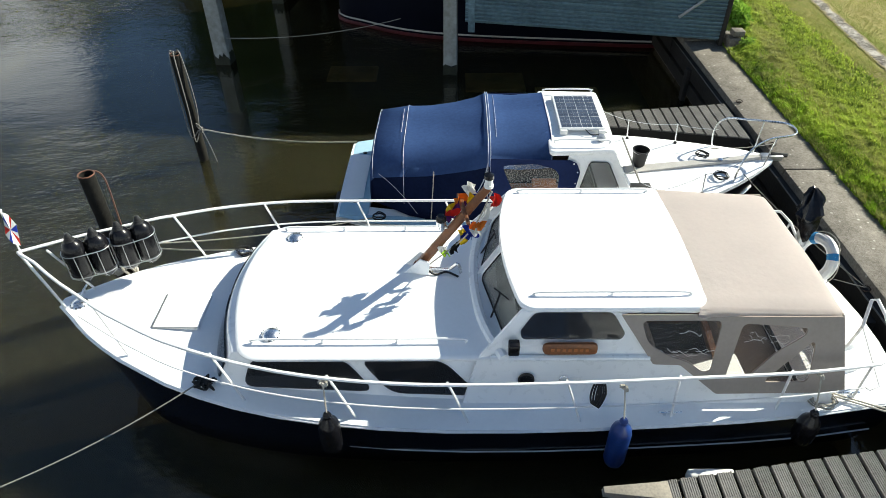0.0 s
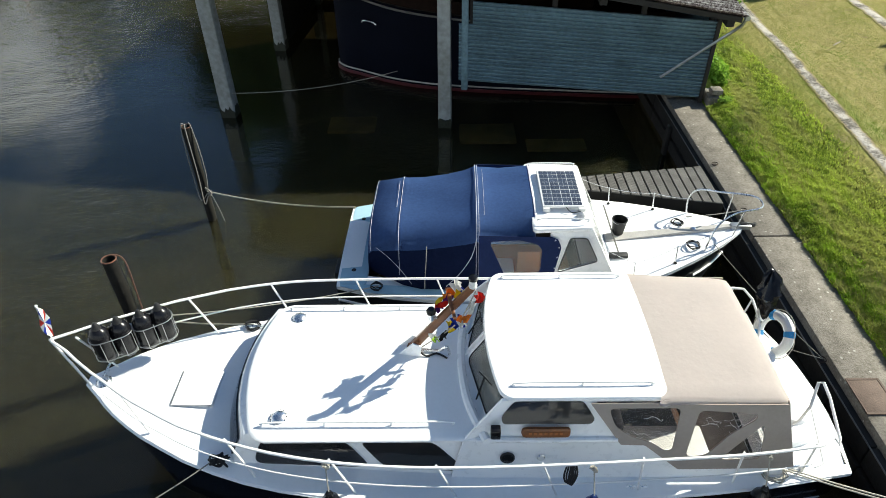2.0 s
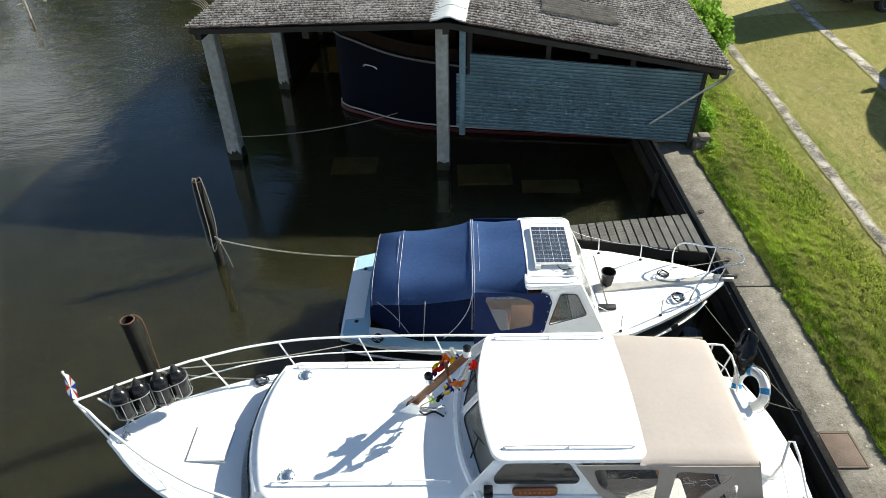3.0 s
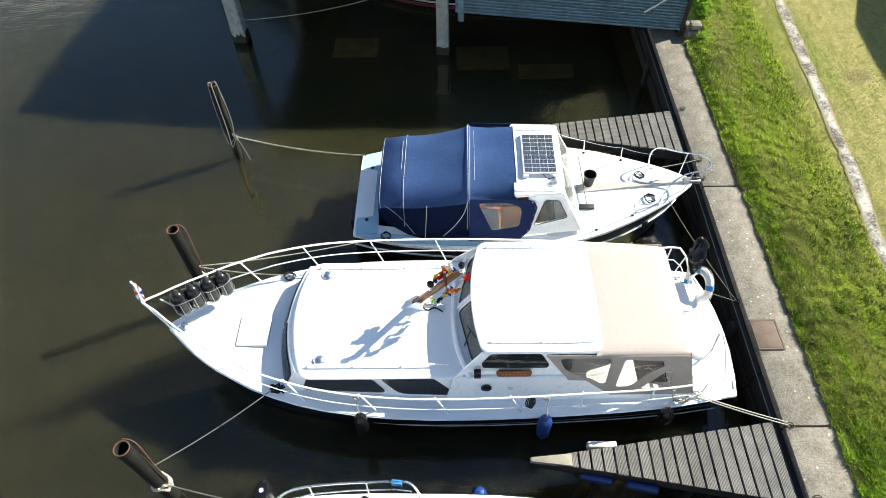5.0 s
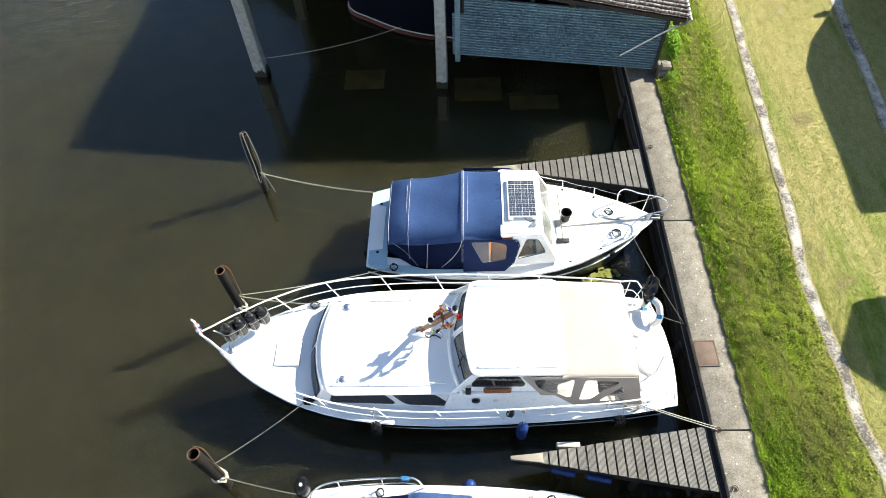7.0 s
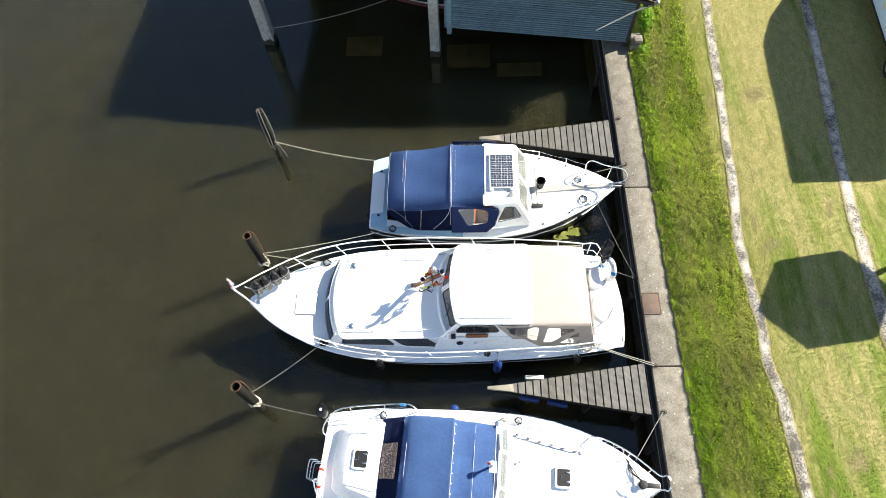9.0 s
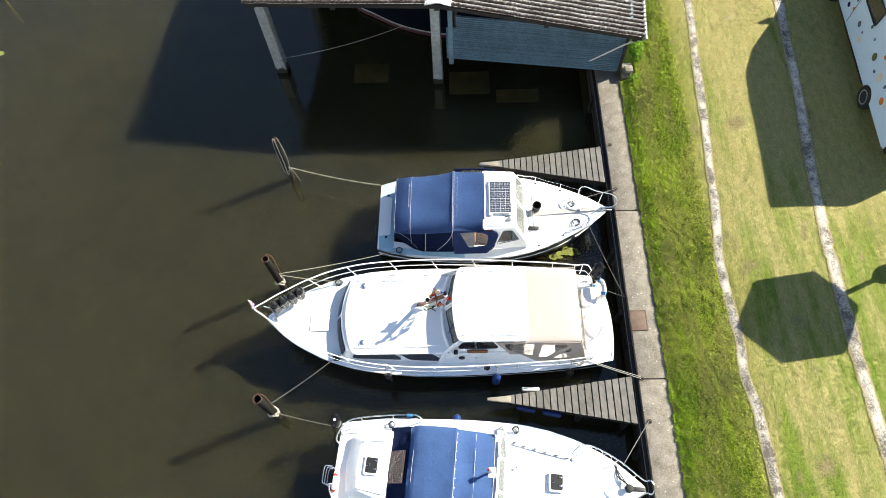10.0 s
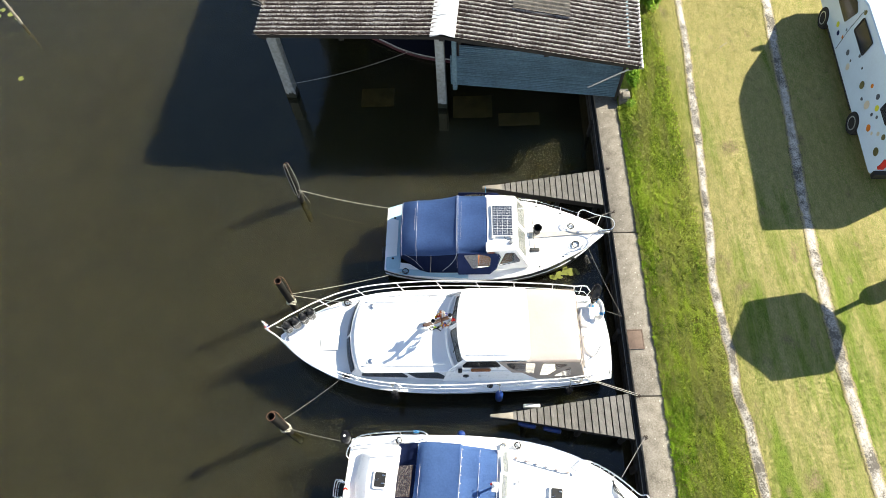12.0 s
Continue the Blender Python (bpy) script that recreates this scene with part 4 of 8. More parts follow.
def barge():
    """The laid-up boat inside: its round stern shows between the pillars."""
    b = thing("barge", (1.5, 16.5, 0), "navy-hulled barge with a white and red line, moored inside the boathouse", "barge")
    st = [(-3.44, 0.12, 2.28), (-3.36, 0.42, 2.27), (-3.1, 0.70, 2.23), (-2.7, 0.92, 2.18), (-1.94, 1.36, 2.09), (-1.27, 1.62, 2.03), (-0.5, 1.78, 1.98), (1.0, 1.9, 1.9), (4.0, 1.95, 1.85), (5.0, 1.9, 1.85)]
    cy = 4.2
    sect = ((-0.4, 0.70), (0.08, 0.90), (0.9, 0.955), (None, 1.0))
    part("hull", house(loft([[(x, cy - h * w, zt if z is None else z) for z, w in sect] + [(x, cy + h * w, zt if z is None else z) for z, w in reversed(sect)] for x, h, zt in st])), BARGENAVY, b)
    # white line in a grey colour that stands for the shade on it
    part("white_line", house(tube(spline([(x - 0.01, cy - h * 0.907 - 0.006, 0.16) for x, h, zt in st], 4), 0.022, 6)), GREYPLANK, b, "white painted line, greyed for shade")
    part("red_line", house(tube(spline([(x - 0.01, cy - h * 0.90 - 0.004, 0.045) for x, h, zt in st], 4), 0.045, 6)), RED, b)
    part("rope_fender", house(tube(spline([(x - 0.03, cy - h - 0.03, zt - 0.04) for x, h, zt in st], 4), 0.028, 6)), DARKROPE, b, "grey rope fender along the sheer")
    # deck and upperworks carry the indoor shade in their colours
    part("deck", house(loft([[(x, cy - h * 0.96, zt + 0.012), (x, cy + h * 0.96, zt + 0.012), (x, cy + h * 0.96, zt + 0.002), (x, cy - h * 0.96, zt + 0.002)] for x, h, zt in st])), DARKWOOD, b, "wooden deck darkened for shade")
    part("bulwark", house(loft([[(x, cy - h * 0.95, zt + 0.02), (x, cy - h * 0.93, zt + 0.30), (x, cy - h * 0.90, zt + 0.30), (x, cy - h * 0.92, zt + 0.02)] for x, h, zt in st[2:]])), DECKHOUSE, b, "varnished bulwark darkened for shade")
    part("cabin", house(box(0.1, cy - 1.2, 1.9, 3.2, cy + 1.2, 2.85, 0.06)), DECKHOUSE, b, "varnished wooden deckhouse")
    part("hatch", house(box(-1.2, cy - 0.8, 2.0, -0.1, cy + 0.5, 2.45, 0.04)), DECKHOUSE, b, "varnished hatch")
    part("hatch_cover", house(box(-0.6, cy - 0.62, 2.452, -0.16, cy + 0.2, 2.53, 0.02)), BLUECANVAS, b, "folded blue canvas")
    part("fairlead", house(tube(spline([(-2.5, cy - 1.16, 1.55), (-2.42, cy - 1.24, 1.62), (-2.2, cy - 1.34, 1.62), (-2.1, cy - 1.36, 1.56)], 4), 0.014, 6)), CHROME, b, "steel hull handle")
    return b


barge()
twig = thing("twig", tuple(BH @ Vector((-5.5, 1.1, 3.5))), "dry leafless twig sprouting at the eave", "twig")
for k in range(6):
    a = BH @ Vector((-5.45, 1.1 + 0.05 * k, 3.45))
    b = BH @ Vector((-5.75 - 0.04 * k, 1.0 + 0.12 * k, 3.72 + 0.05 * (k % 3)))
    part("stem", tube([a, a.lerp(b, 0.5) + Vector((0, 0, 0.06)), b], [0.010, 0.007, 0.004], 5), PALEWOOD, twig)
sl = ((-2.41, 13.98, -1.26, 14.76), (0.78, 13.4, 2.12, 14.32), (2.32, 13.02, 3.70, 13.53))
for x0, y0, x1, y1 in sl:
    solid("sunken_slab", box(x0, y0, -0.34, x1, y1, -0.26, 0.03), SLAB, "pale brown stone slab lying just under water", "stone slab", "sunken slabs")

# ---- the white motor cruiser, bow to the left ----
CY = 5.09
BEAM = [(-3.80, 0.03), (-3.62, 0.19), (-3.4, 0.395), (-3.0, 0.675), (-2.6, 0.88), (-2.25, 1.04), (-1.52, 1.25), (-0.75, 1.36), (0.2, 1.41), (1.42, 1.39), (2.72, 1.32), (3.65, 1.25), (4.78, 1.08)]
SHEER = [(-3.80, 1.17), (-2.9, 1.08), (-2.2, 1.01), (-1.2, 0.94), (0.2, 0.87), (2.5, 0.84), (4.78, 0.86)]
hb = lambda x: interp(BEAM, x)
dk = lambda x: interp(SHEER, x)
XS = [-3.80, -3.74, -3.62, -3.5, -3.35, -3.15, -2.95, -2.7, -2.4, -2.05, -1.7, -1.3, -0.8, -0.3, 0.3, 1.0, 1.7, 2.4, 3.1, 3.8, 4.4, 4.55]
stern = lambda y: 4.69 + 0.15 * (1 - (y / 1.2) ** 2) - 0.06 * y      # the transom, over y from the centre line
boat = thing("motor_cruiser", (0.3, CY, 0), "white motor cruiser with a dark hull and a beige canvas canopy", "boat")


def hull_rings(xs, beam, sheer, cy, stem=1):
    rings = []
    for x in xs:
        h, z = beam(x), sheer(x)
        f = min(1.0, h / 0.8)
        rings.append([(x + stem * s * (1 - f) * 0.55, cy + sg * h * w, zz) for sg, w, zz, s in (
            (-1, 1.0, z, 0), (-1, 0.99, z * 0.75, 0.3), (-1, 0.93, z * 0.4, 0.6), (-1, 0.84, 0.0, 0.9), (-1, 0.5, -0.4, 1.2),
            (1, 0.5, -0.4, 1.2), (1, 0.84, 0.0, 0.9), (1, 0.93, z * 0.4, 0.6), (1, 0.99, z * 0.75, 0.3), (1, 1.0, z, 0))])
    return rings


def well(bm, x0, x1, half, z, cy=CY):
    """Opens the cockpit well in a deck."""
    gone = [f for f in bm.faces if x0 < f.calc_center_median().x < x1 and abs(f.calc_center_median().y - cy) < half and f.calc_center_median().z > z]
    bmesh.ops.delete(bm, geom=gone, context="FACES")
    return bm


hr = hull_rings(XS, hb, dk, CY)
hr.append([(stern(p[1] - CY) - 0.04 - 0.10 * (p[2] < 0.3), CY + (p[1] - CY) * 0.97, p[2]) for p in hr[-1]])
part("hull", well(loft(hr), 1.0, 3.8, 0.5, 0.5), NAVY, boat, "dark navy hull")
# deck: cambered sheet with a turned-down white edge, round at the stern
def deck_rings(xs, beam, sheer, cy, over=0.035, camber=0.05, drop=0.07):
    rings = []
    for x in xs:
        h, z = beam(x) + over, sheer(x)
        ring = [(x, cy - h, z - drop), (x, cy - h, z + 0.03)]
        ring += [(x, cy + h * s, z + 0.035 + camber * (1 - s * s) * min(1, h)) for s in (-0.97, -0.7, -0.35, 0, 0.35, 0.7, 0.97)]
        ring += [(x, cy + h, z + 0.03), (x, cy + h, z - drop)]
        rings.append(ring)
    return rings


dr = deck_rings(XS, hb, dk, CY, 0.022, 0.05, 0.02)
last = dr[-1]
dr.append([(stern(p[1] - CY), CY + (p[1] - CY) * 0.97, p[2]) for p in last])
part("deck", well(loft(dr), 1.0, 3.8, 0.8, 0.5), GEL_DECK, boat, "white non-slip side decks and foredeck")
part("rubbing_strake", tube([(x - 0.01, CY - hb(x) - 0.022, dk(x) + 0.005) for x in XS], 0.016, 6), GEL, boat)
part("rubbing_strake", tube([(x - 0.01, CY + hb(x) + 0.022, dk(x) + 0.005) for x in XS], 0.016, 6), GEL, boat)
for s in (-1, 1):
    part("hull_stripe", tube([(x + 0.2, CY + s * (hb(x) * 0.945 + 0.006), dk(x) * 0.47) for x in XS[3:-1]], 0.008, 5), RAILWHITE, boat, "thin white waterline stripe")


# low cabin in front of the wheelhouse
def cabin_wall():
    top, bot = 1.44, 0.90
    bow = [1 - 0.2 * i for i in range(11)]      # the front bellies out between its two corners
    o_top = [(0.80, CY - 1.01), (0.80, CY + 1.01)] + [(-1.70 - 0.20 * (1 - q * q), CY + 0.95 * q) for q in bow]
    o_bot = [(0.80, CY - 1.11), (0.80, CY + 1.11)] + [(-1.93 - 0.20 * (1 - q * q), CY + 1.02 * q) for q in bow]
    return loft([[(x, y, bot) for x, y in o_bot], [(x, y, top) for x, y in o_top]])


part("cabin_side", bevelled(cabin_wall(), 0.02), GEL, boat, "white cabin sides")


def crowned_slab(outline, z, thick, crown, cx, cy, hx, hy, lip=0.03):
    """A roof slab with soft edges, domed towards its middle."""
    rings = []
    for s, dz in ((0.985, -thick), (1.0, -thick * 0.6), (1.0, -thick * 0.3), (0.988, -0.006), (0.965, 0.0), (0.85, 0.0), (0.6, 0.0), (0.3, 0.0), (0.05, 0.0)):
        ring = []
        for x, y in outline:
            px, py = cx + (x - cx) * s, cy + (y - cy) * s
            q = 1 - min(1, ((py - cy) / hy) ** 2)
            ring.append((px, py, z + dz + crown * q))
        rings.append(ring)
    return loft(rings)


o = finer(rounded(-1.60, CY - 1.06, 0.84, CY + 0.98, 0.15))
o = [(x - 0.21 * (1 - ((y - CY) / 1.06) ** 2) * min(1, max(0, (-0.9 - x) / 0.5)), y) for x, y in o]
part("cabin_roof", crowned_slab(o, 1.47, 0.06, 0.05, -0.4, CY, 1.4, 1.05), GEL_DECK, boat, "white domed cabin roof")
for y in (CY - 0.88, CY + 0.86):
    z = 1.535
    part("grab_rail", tube(spline([(-1.50, y, z - 0.04), (-1.47, y, z), (-0.8, y, z + 0.005), (-0.1, y, z + 0.005), (0.46, y, z), (0.49, y, z - 0.04)], 3), 0.011, 6), RAILWHITE, boat)
    for x in (-0.85, -0.15):
        part("grab_rail_foot", lathe([(0.014, -0.05), (0.010, 0)], (x, y, z)), RAILWHITE, boat)
for x, y in ((-1.39, CY + 0.71), (-1.35, CY - 0.78), (-3.61, CY - 0.03)):
    z = 1.493 if x > -3 else 1.19
    v = part("roof_vent", lathe([(0.085, 0), (0.088, 0.012), (0.072, 0.03), (0.045, 0.045), (0.0, 0.05)], (x, y, z), n=24), CHROME, boat, "round polished mushroom vent")
    part("vent_slot", join(*[box(-0.006, 0.062, z + 0.0, 0.006, 0.088, z + 0.02, m=Matrix.Translation((x, y, 0)) @ Matrix.Rotation(a * math.pi / 6, 4, "Z")) for a in range(12)]), RUBBER, v)
# cabin windows
def side_point(x, z, s, proud=0.006):
    f = (z - 0.90) / 0.54
    w = (1.02 + 0.09 * (x + 1.76) / 2.56) * (1 - f) + (0.97 + 0.04 * (x + 1.52) / 2.32) * f
    return Vector((x, CY + s * (w + proud), z))


for s in (-1, 1):
    for pts in ([(-1.65, 1.03), (-0.38, 1.00), (-0.64, 1.385), (-1.52, 1.39)], [(-0.22, 0.985), (0.64, 0.975), (0.28, 1.385), (-0.50, 1.39)]):
        part("cabin_window", pane([side_point(x, z, s) for x, z in pts], 0.012, 0.13), SMOKE, boat, "smoked side window with rounded corners")
for y0, y1 in ((-0.93, -0.05), (0.05, 0.93)):
    f = lambda y, z: Vector((-2.13 + 0.23 * (z - 0.90) / 0.54 + 0.20 * (y / 0.99) ** 2 - 0.022, CY + y, z))
    part("front_window", loft([[f(y, lo_z), f(y, hi_z), f(y, hi_z) + Vector((0.02, 0, 0)), f(y, lo_z) + Vector((0.02, 0, 0))] for y, lo_z, hi_z in [(y0 + (y1 - y0) * k / 8, 1.03 + (0.04 if k in (0, 8) else 0), 1.38 - (0.04 if k in (0, 8) else 0)) for k in range(9)]]), SMOKE, boat, "smoked front window")
# foredeck hatch outline and cleats
hz = 1.118
hatch = part("deck_hatch", bevelled(prism([(-2.74, CY - 0.33), (-2.26, CY - 0.33), (-2.26, CY + 0.17), (-2.74, CY + 0.17)], hz - 0.02, hz + 0.025), 0.008), GEL_DECK, boat, "white foredeck hatch")
part("hinge", box(-2.752, CY - 0.33, hz + 0.012, -2.74, CY + 0.17, hz + 0.030), ALU, hatch)
part("seal", box(-2.74, CY - 0.342, hz + 0.008, -2.28, CY - 0.331, hz + 0.027), ALU, hatch)


def cleat(x, y, z, parent, along=(1, 0)):
    dx, dy = along
    c = part("cleat", join(tube([(x - 0.11 * dx, y - 0.11 * dy, z + 0.05), (x + 0.11 * dx, y + 0.11 * dy, z + 0.05)], 0.013, 6), lathe([(0.016, 0), (0.014, 0.05)], (x - 0.04 * dx, y - 0.04 * dy, z), n=8), lathe([(0.016, 0), (0.014, 0.05)], (x + 0.04 * dx, y + 0.04 * dy, z), n=8)), CHROME, parent, "steel mooring cleat")
    return c


cleat(-2.02, CY - 1.0, 1.03, boat), cleat(-2.12, CY + 0.98, 1.04, boat)
cleat(2.42, CY - 1.26, 0.875, boat), cleat(-3.62, CY + 0.1, 1.2, boat, (0, 1)), cleat(4.2, CY - 1.05, 0.89, boat), cleat(4.3, CY + 1.0, 0.89, boat)
for x in (0.77, 2.09):
    part("filler_cap", lathe([(0.045, 0), (0.045, 0.008), (0.0, 0.01)], (x, CY - 1.21, dk(x) + 0.035), n=14), ALU, boat)

# wheelhouse: front screen leans back, sides down to the deck
WR = 1.94


def wh_side(s):
    y0, y1 = CY + s * 1.13, CY + s * 0.92
    out = [(0.46, y0, 0.88), (0.60, CY + s * 1.04, 1.45), (0.98, y1, WR), (1.90, y1, WR), (2.25, CY + s * 1.03, 1.40), (2.48, CY + s * 1.04, 1.385), (2.87, CY + s * 1.085, 1.06), (3.98, CY + s * 1.085, 1.05), (4.02, CY + s * 1.11, 0.88)]
    return loft([[(x, y + s * 0.015, z) for x, y, z in out], [(x, y - s * 0.015, z) for x, y, z in out]])


for s in (-1, 1):
    part("wheelhouse_side", wh_side(s), GEL, boat, "white wheelhouse side")
    w = lambda x, z: Vector((x, CY + s * (1.04 - 0.12 * (z - 1.45) / 0.49 + 0.022), z))
    part("side_window", pane([w(1.0, 1.665), w(1.89, 1.66), w(1.925, 1.72), w(1.79, 1.94), w(1.105, 1.94), w(0.975, 1.74)], 0.014, 0.07), SMOKE, boat, "dark wheelhouse side window")
# windscreen: two wide panes meeting on the centre line, swept back to the sides, leaning aft
def sc(y, f, out=0.0):
    return Vector((0.66 + 0.235 * abs(y) - 0.02 * y * y + 0.27 * f - out, CY + 0.05 + y * (1 - 0.05 * f), 1.50 + 0.45 * f))


def screen_frame(y0, y1):
    s0 = 1 if y1 > y0 else -1
    outer = [sc(y0, -0.06), sc(y1, -0.06), sc(y1, 1.0), sc(y0, 1.0)]
    hole = [sc(y0 + s0 * 0.06, 0.06), sc(y1 - s0 * 0.07, 0.06), sc(y1 - s0 * 0.07, 0.93), sc(y0 + s0 * 0.06, 0.93)]
    return outer, hole


for y0, y1 in ((0.0, -0.97), (0.0, 0.95)):
    outer, hole = screen_frame(y0, y1)
    fr = part("windscreen_frame", cloth(outer, [hole], 1, 0.03), GEL, boat, "white windscreen frame", 0)
    part("windscreen", pane(hole, 0.008, 0.09), PANE, boat, "windscreen pane with rounded corners")
    part("screen_seal", tube([p + Vector((-0.012, 0, 0.006)) for p in round_poly(hole, 0.09)], 0.009, 5, True), RUBBER, boat, "black rubber seal")
for y in (-0.62, 0.35):
    a, b, c = sc(y, 0.0, 0.05), sc(y + 0.14, 0.42, 0.04), sc(y - 0.05, 0.55, 0.03)
    part("wiper", tube([a, b], 0.010, 5), RUBBER, boat, "black wiper")
    part("wiper_blade", tube([b.lerp(c, -0.6), b.lerp(c, 0.8)], 0.008, 5), RUBBER, boat)
part("coaming", tube(spline([(0.84, CY - 1.10, 1.50), (0.66, CY - 0.6, 1.505), (0.60, CY, 1.51), (0.66, CY + 0.6, 1.505), (0.84, CY + 1.06, 1.50)], 5), 0.05, 8), GEL, boat, "white moulded coaming")
part("ledge", tube([(0.72, CY - 1.06, 1.47), (2.18, CY - 1.05, 1.45)], 0.03, 8), GEL, boat)
o = finer(rounded(1.00, CY - 0.945, 2.655, CY + 0.99, 0.12))
o = [(x - 0.155 * (1 - ((y - CY) / 0.99) ** 2) * min(1, max(0, (1.5 - x) / 0.4)), y) for x, y in o]
part("wheelhouse_roof", crowned_slab(o, 1.98, 0.08, 0.05, 1.8, CY, 1.0, 1.0), GEL, boat, "white domed wheelhouse roof")
for y in (CY - 0.79, CY + 0.86):
    part("grab_rail", tube(spline([(1.12, y, 1.99), (1.15, y, 2.035), (1.8, y, 2.04), (2.46, y, 2.035), (2.49, y, 1.99)], 4), 0.011, 6), RAILWHITE, boat)
    part("grab_rail_foot", lathe([(0.014, -0.06), (0.010, 0)], (1.8, y, 2.04)), RAILWHITE, boat)
part("navigation_light", box(0.87, CY - 1.13, 1.565, 0.97, CY - 1.04, 1.70, 0.012), BLACKVINYL, boat, "black box navigation light")
plate = part("name_plate", bevelled(pane([Vector((x, CY - 1.062 + 0.24 * (z - 1.59), z)) for x, z in ((1.19, 1.535), (1.68, 1.535), (1.68, 1.645), (1.19, 1.645))], 0.026, 0.05), 0.005), WOOD, boat, "varnished wooden name plate")
for i in range(7):
    part("lettering", box(1.26 + 0.052 * i, CY - 1.080, 1.570, 1.29 + 0.052 * i, CY - 1.074, 1.605), TEAK, plate)
for x, r in ((1.06, 0.062), (1.41, 0.036)):
    p = part("porthole", lathe([(r * 1.25, 0), (r * 1.25, 0.012), (r, 0.016)], (x, CY - 1.095, 1.21), (0, -1, 0.15), 20), CHROME if r < 0.05 else RUBBER, boat, "small round porthole")
    part("porthole_glass", lathe([(r, 0.013), (0.0, 0.018)], (x, CY - 1.098, 1.21), (0, -1, 0.15), 20), SMOKE if r > 0.05 else WHITEVINYL, p)
# inside: floor, seats, wheel
part("cockpit_sole", box(0.5, CY - 1.0, 0.20, 4.0, CY + 1.0, 0.24), DARKWOOD, boat, "dark wooden cockpit floor")
part("bench", box(2.2, CY - 0.97, 0.25, 3.40, CY - 0.38, 0.78, 0.04), WHITEVINYL, boat, "cream cushioned bench")
part("bench", box(3.42, CY - 0.97, 0.25, 3.95, CY + 0.95, 0.62, 0.05), TAUPE, boat, "taupe cushioned bench")
part("locker_front", box(2.2, CY + 0.55, 0.25, 3.40, CY + 0.97, 0.78, 0.02), WOOD, boat, "dark varnished locker")
part("companion_board", box(-0.03, -0.16, -0.36, 0.03, 0.16, 0.36, 0.008, m=Matrix.Translation((3.12, CY - 0.30, 0.86)) @ Matrix.Rotation(radians(-24), 4, "Y")), WOOD, boat, "varnished board leaning in the cockpit")
part("helm_seat", box(1.85, CY - 0.82, 0.25, 2.25, CY - 0.32, 0.85, 0.06), WHITEVINYL, boat, "cream helm seat")
part("seat_back", box(2.24, CY - 0.82, 0.80, 2.33, CY - 0.34, 1.36, 0.04), TAUPE, boat)
part("dashboard", box(0.72, CY - 0.92, 0.9, 1.02, CY + 0.92, 1.46, 0.04), WHITEVINYL, boat, "cream dashboard")
part("steering_wheel", tube([(1.12, CY - 0.45 + 0.2 * math.cos(a), 1.45 + 0.2 * math.sin(a)) for a in [i * math.pi / 10 for i in range(20)]], 0.014, 6, True), WOOD, boat)

# canvas canopy over the cockpit
def canopy():
    """Taut canvas with rolled sides, a hem that hangs over the curtains and a rounded rear edge."""
    rings = []
    for x, z, w, f in ((2.545, 1.983, 0.955, 0.5), (2.66, 1.984, 0.955, 0.9), (3.1, 1.955, 0.945, 1.0), (3.5, 1.935, 0.94, 1.0), (3.76, 1.918, 0.93, 1.0), (3.84, 1.895, 0.925, 0.95), (3.885, 1.845, 0.92, 0.8), (3.90, 1.77, 0.925, 0.55)):
        ring = []
        for s, k in ((-1, range(5)), (0, range(1, 14)), (1, range(4, -1, -1))):
            for i in k:
                if s:
                    yy, dz = ((1.022, -0.135), (1.02, -0.09), (1.014, -0.055), (0.995, -0.022), (0.965, -0.002))[i]
                    ring.append((x + 0.01 * math.sin(9 * x + i), CY + s * w * yy + s * 0.008 * math.sin(13 * x) * (i < 2), z + dz * f + 0.012 * math.sin(7 * x) * (i == 0)))
                else:
                    t = -0.94 + 1.88 * i / 14
                    ring.append((x, CY + w * t, z + 0.045 * (1 - t * t) - 0.008 * math.sin(5 * t) * (x > 2.9) - 0.006 * math.cos(11 * (x - 2.6)) * (1 - t * t)))
        rings.append(ring)
    bm = loft(rings, False)
    bmesh.ops.solidify(bm, geom=bm.faces, thickness=0.010)
    return bm


part("canopy_top", canopy(), BEIGE, boat, "beige canvas canopy top in its sunlit tone", 60)


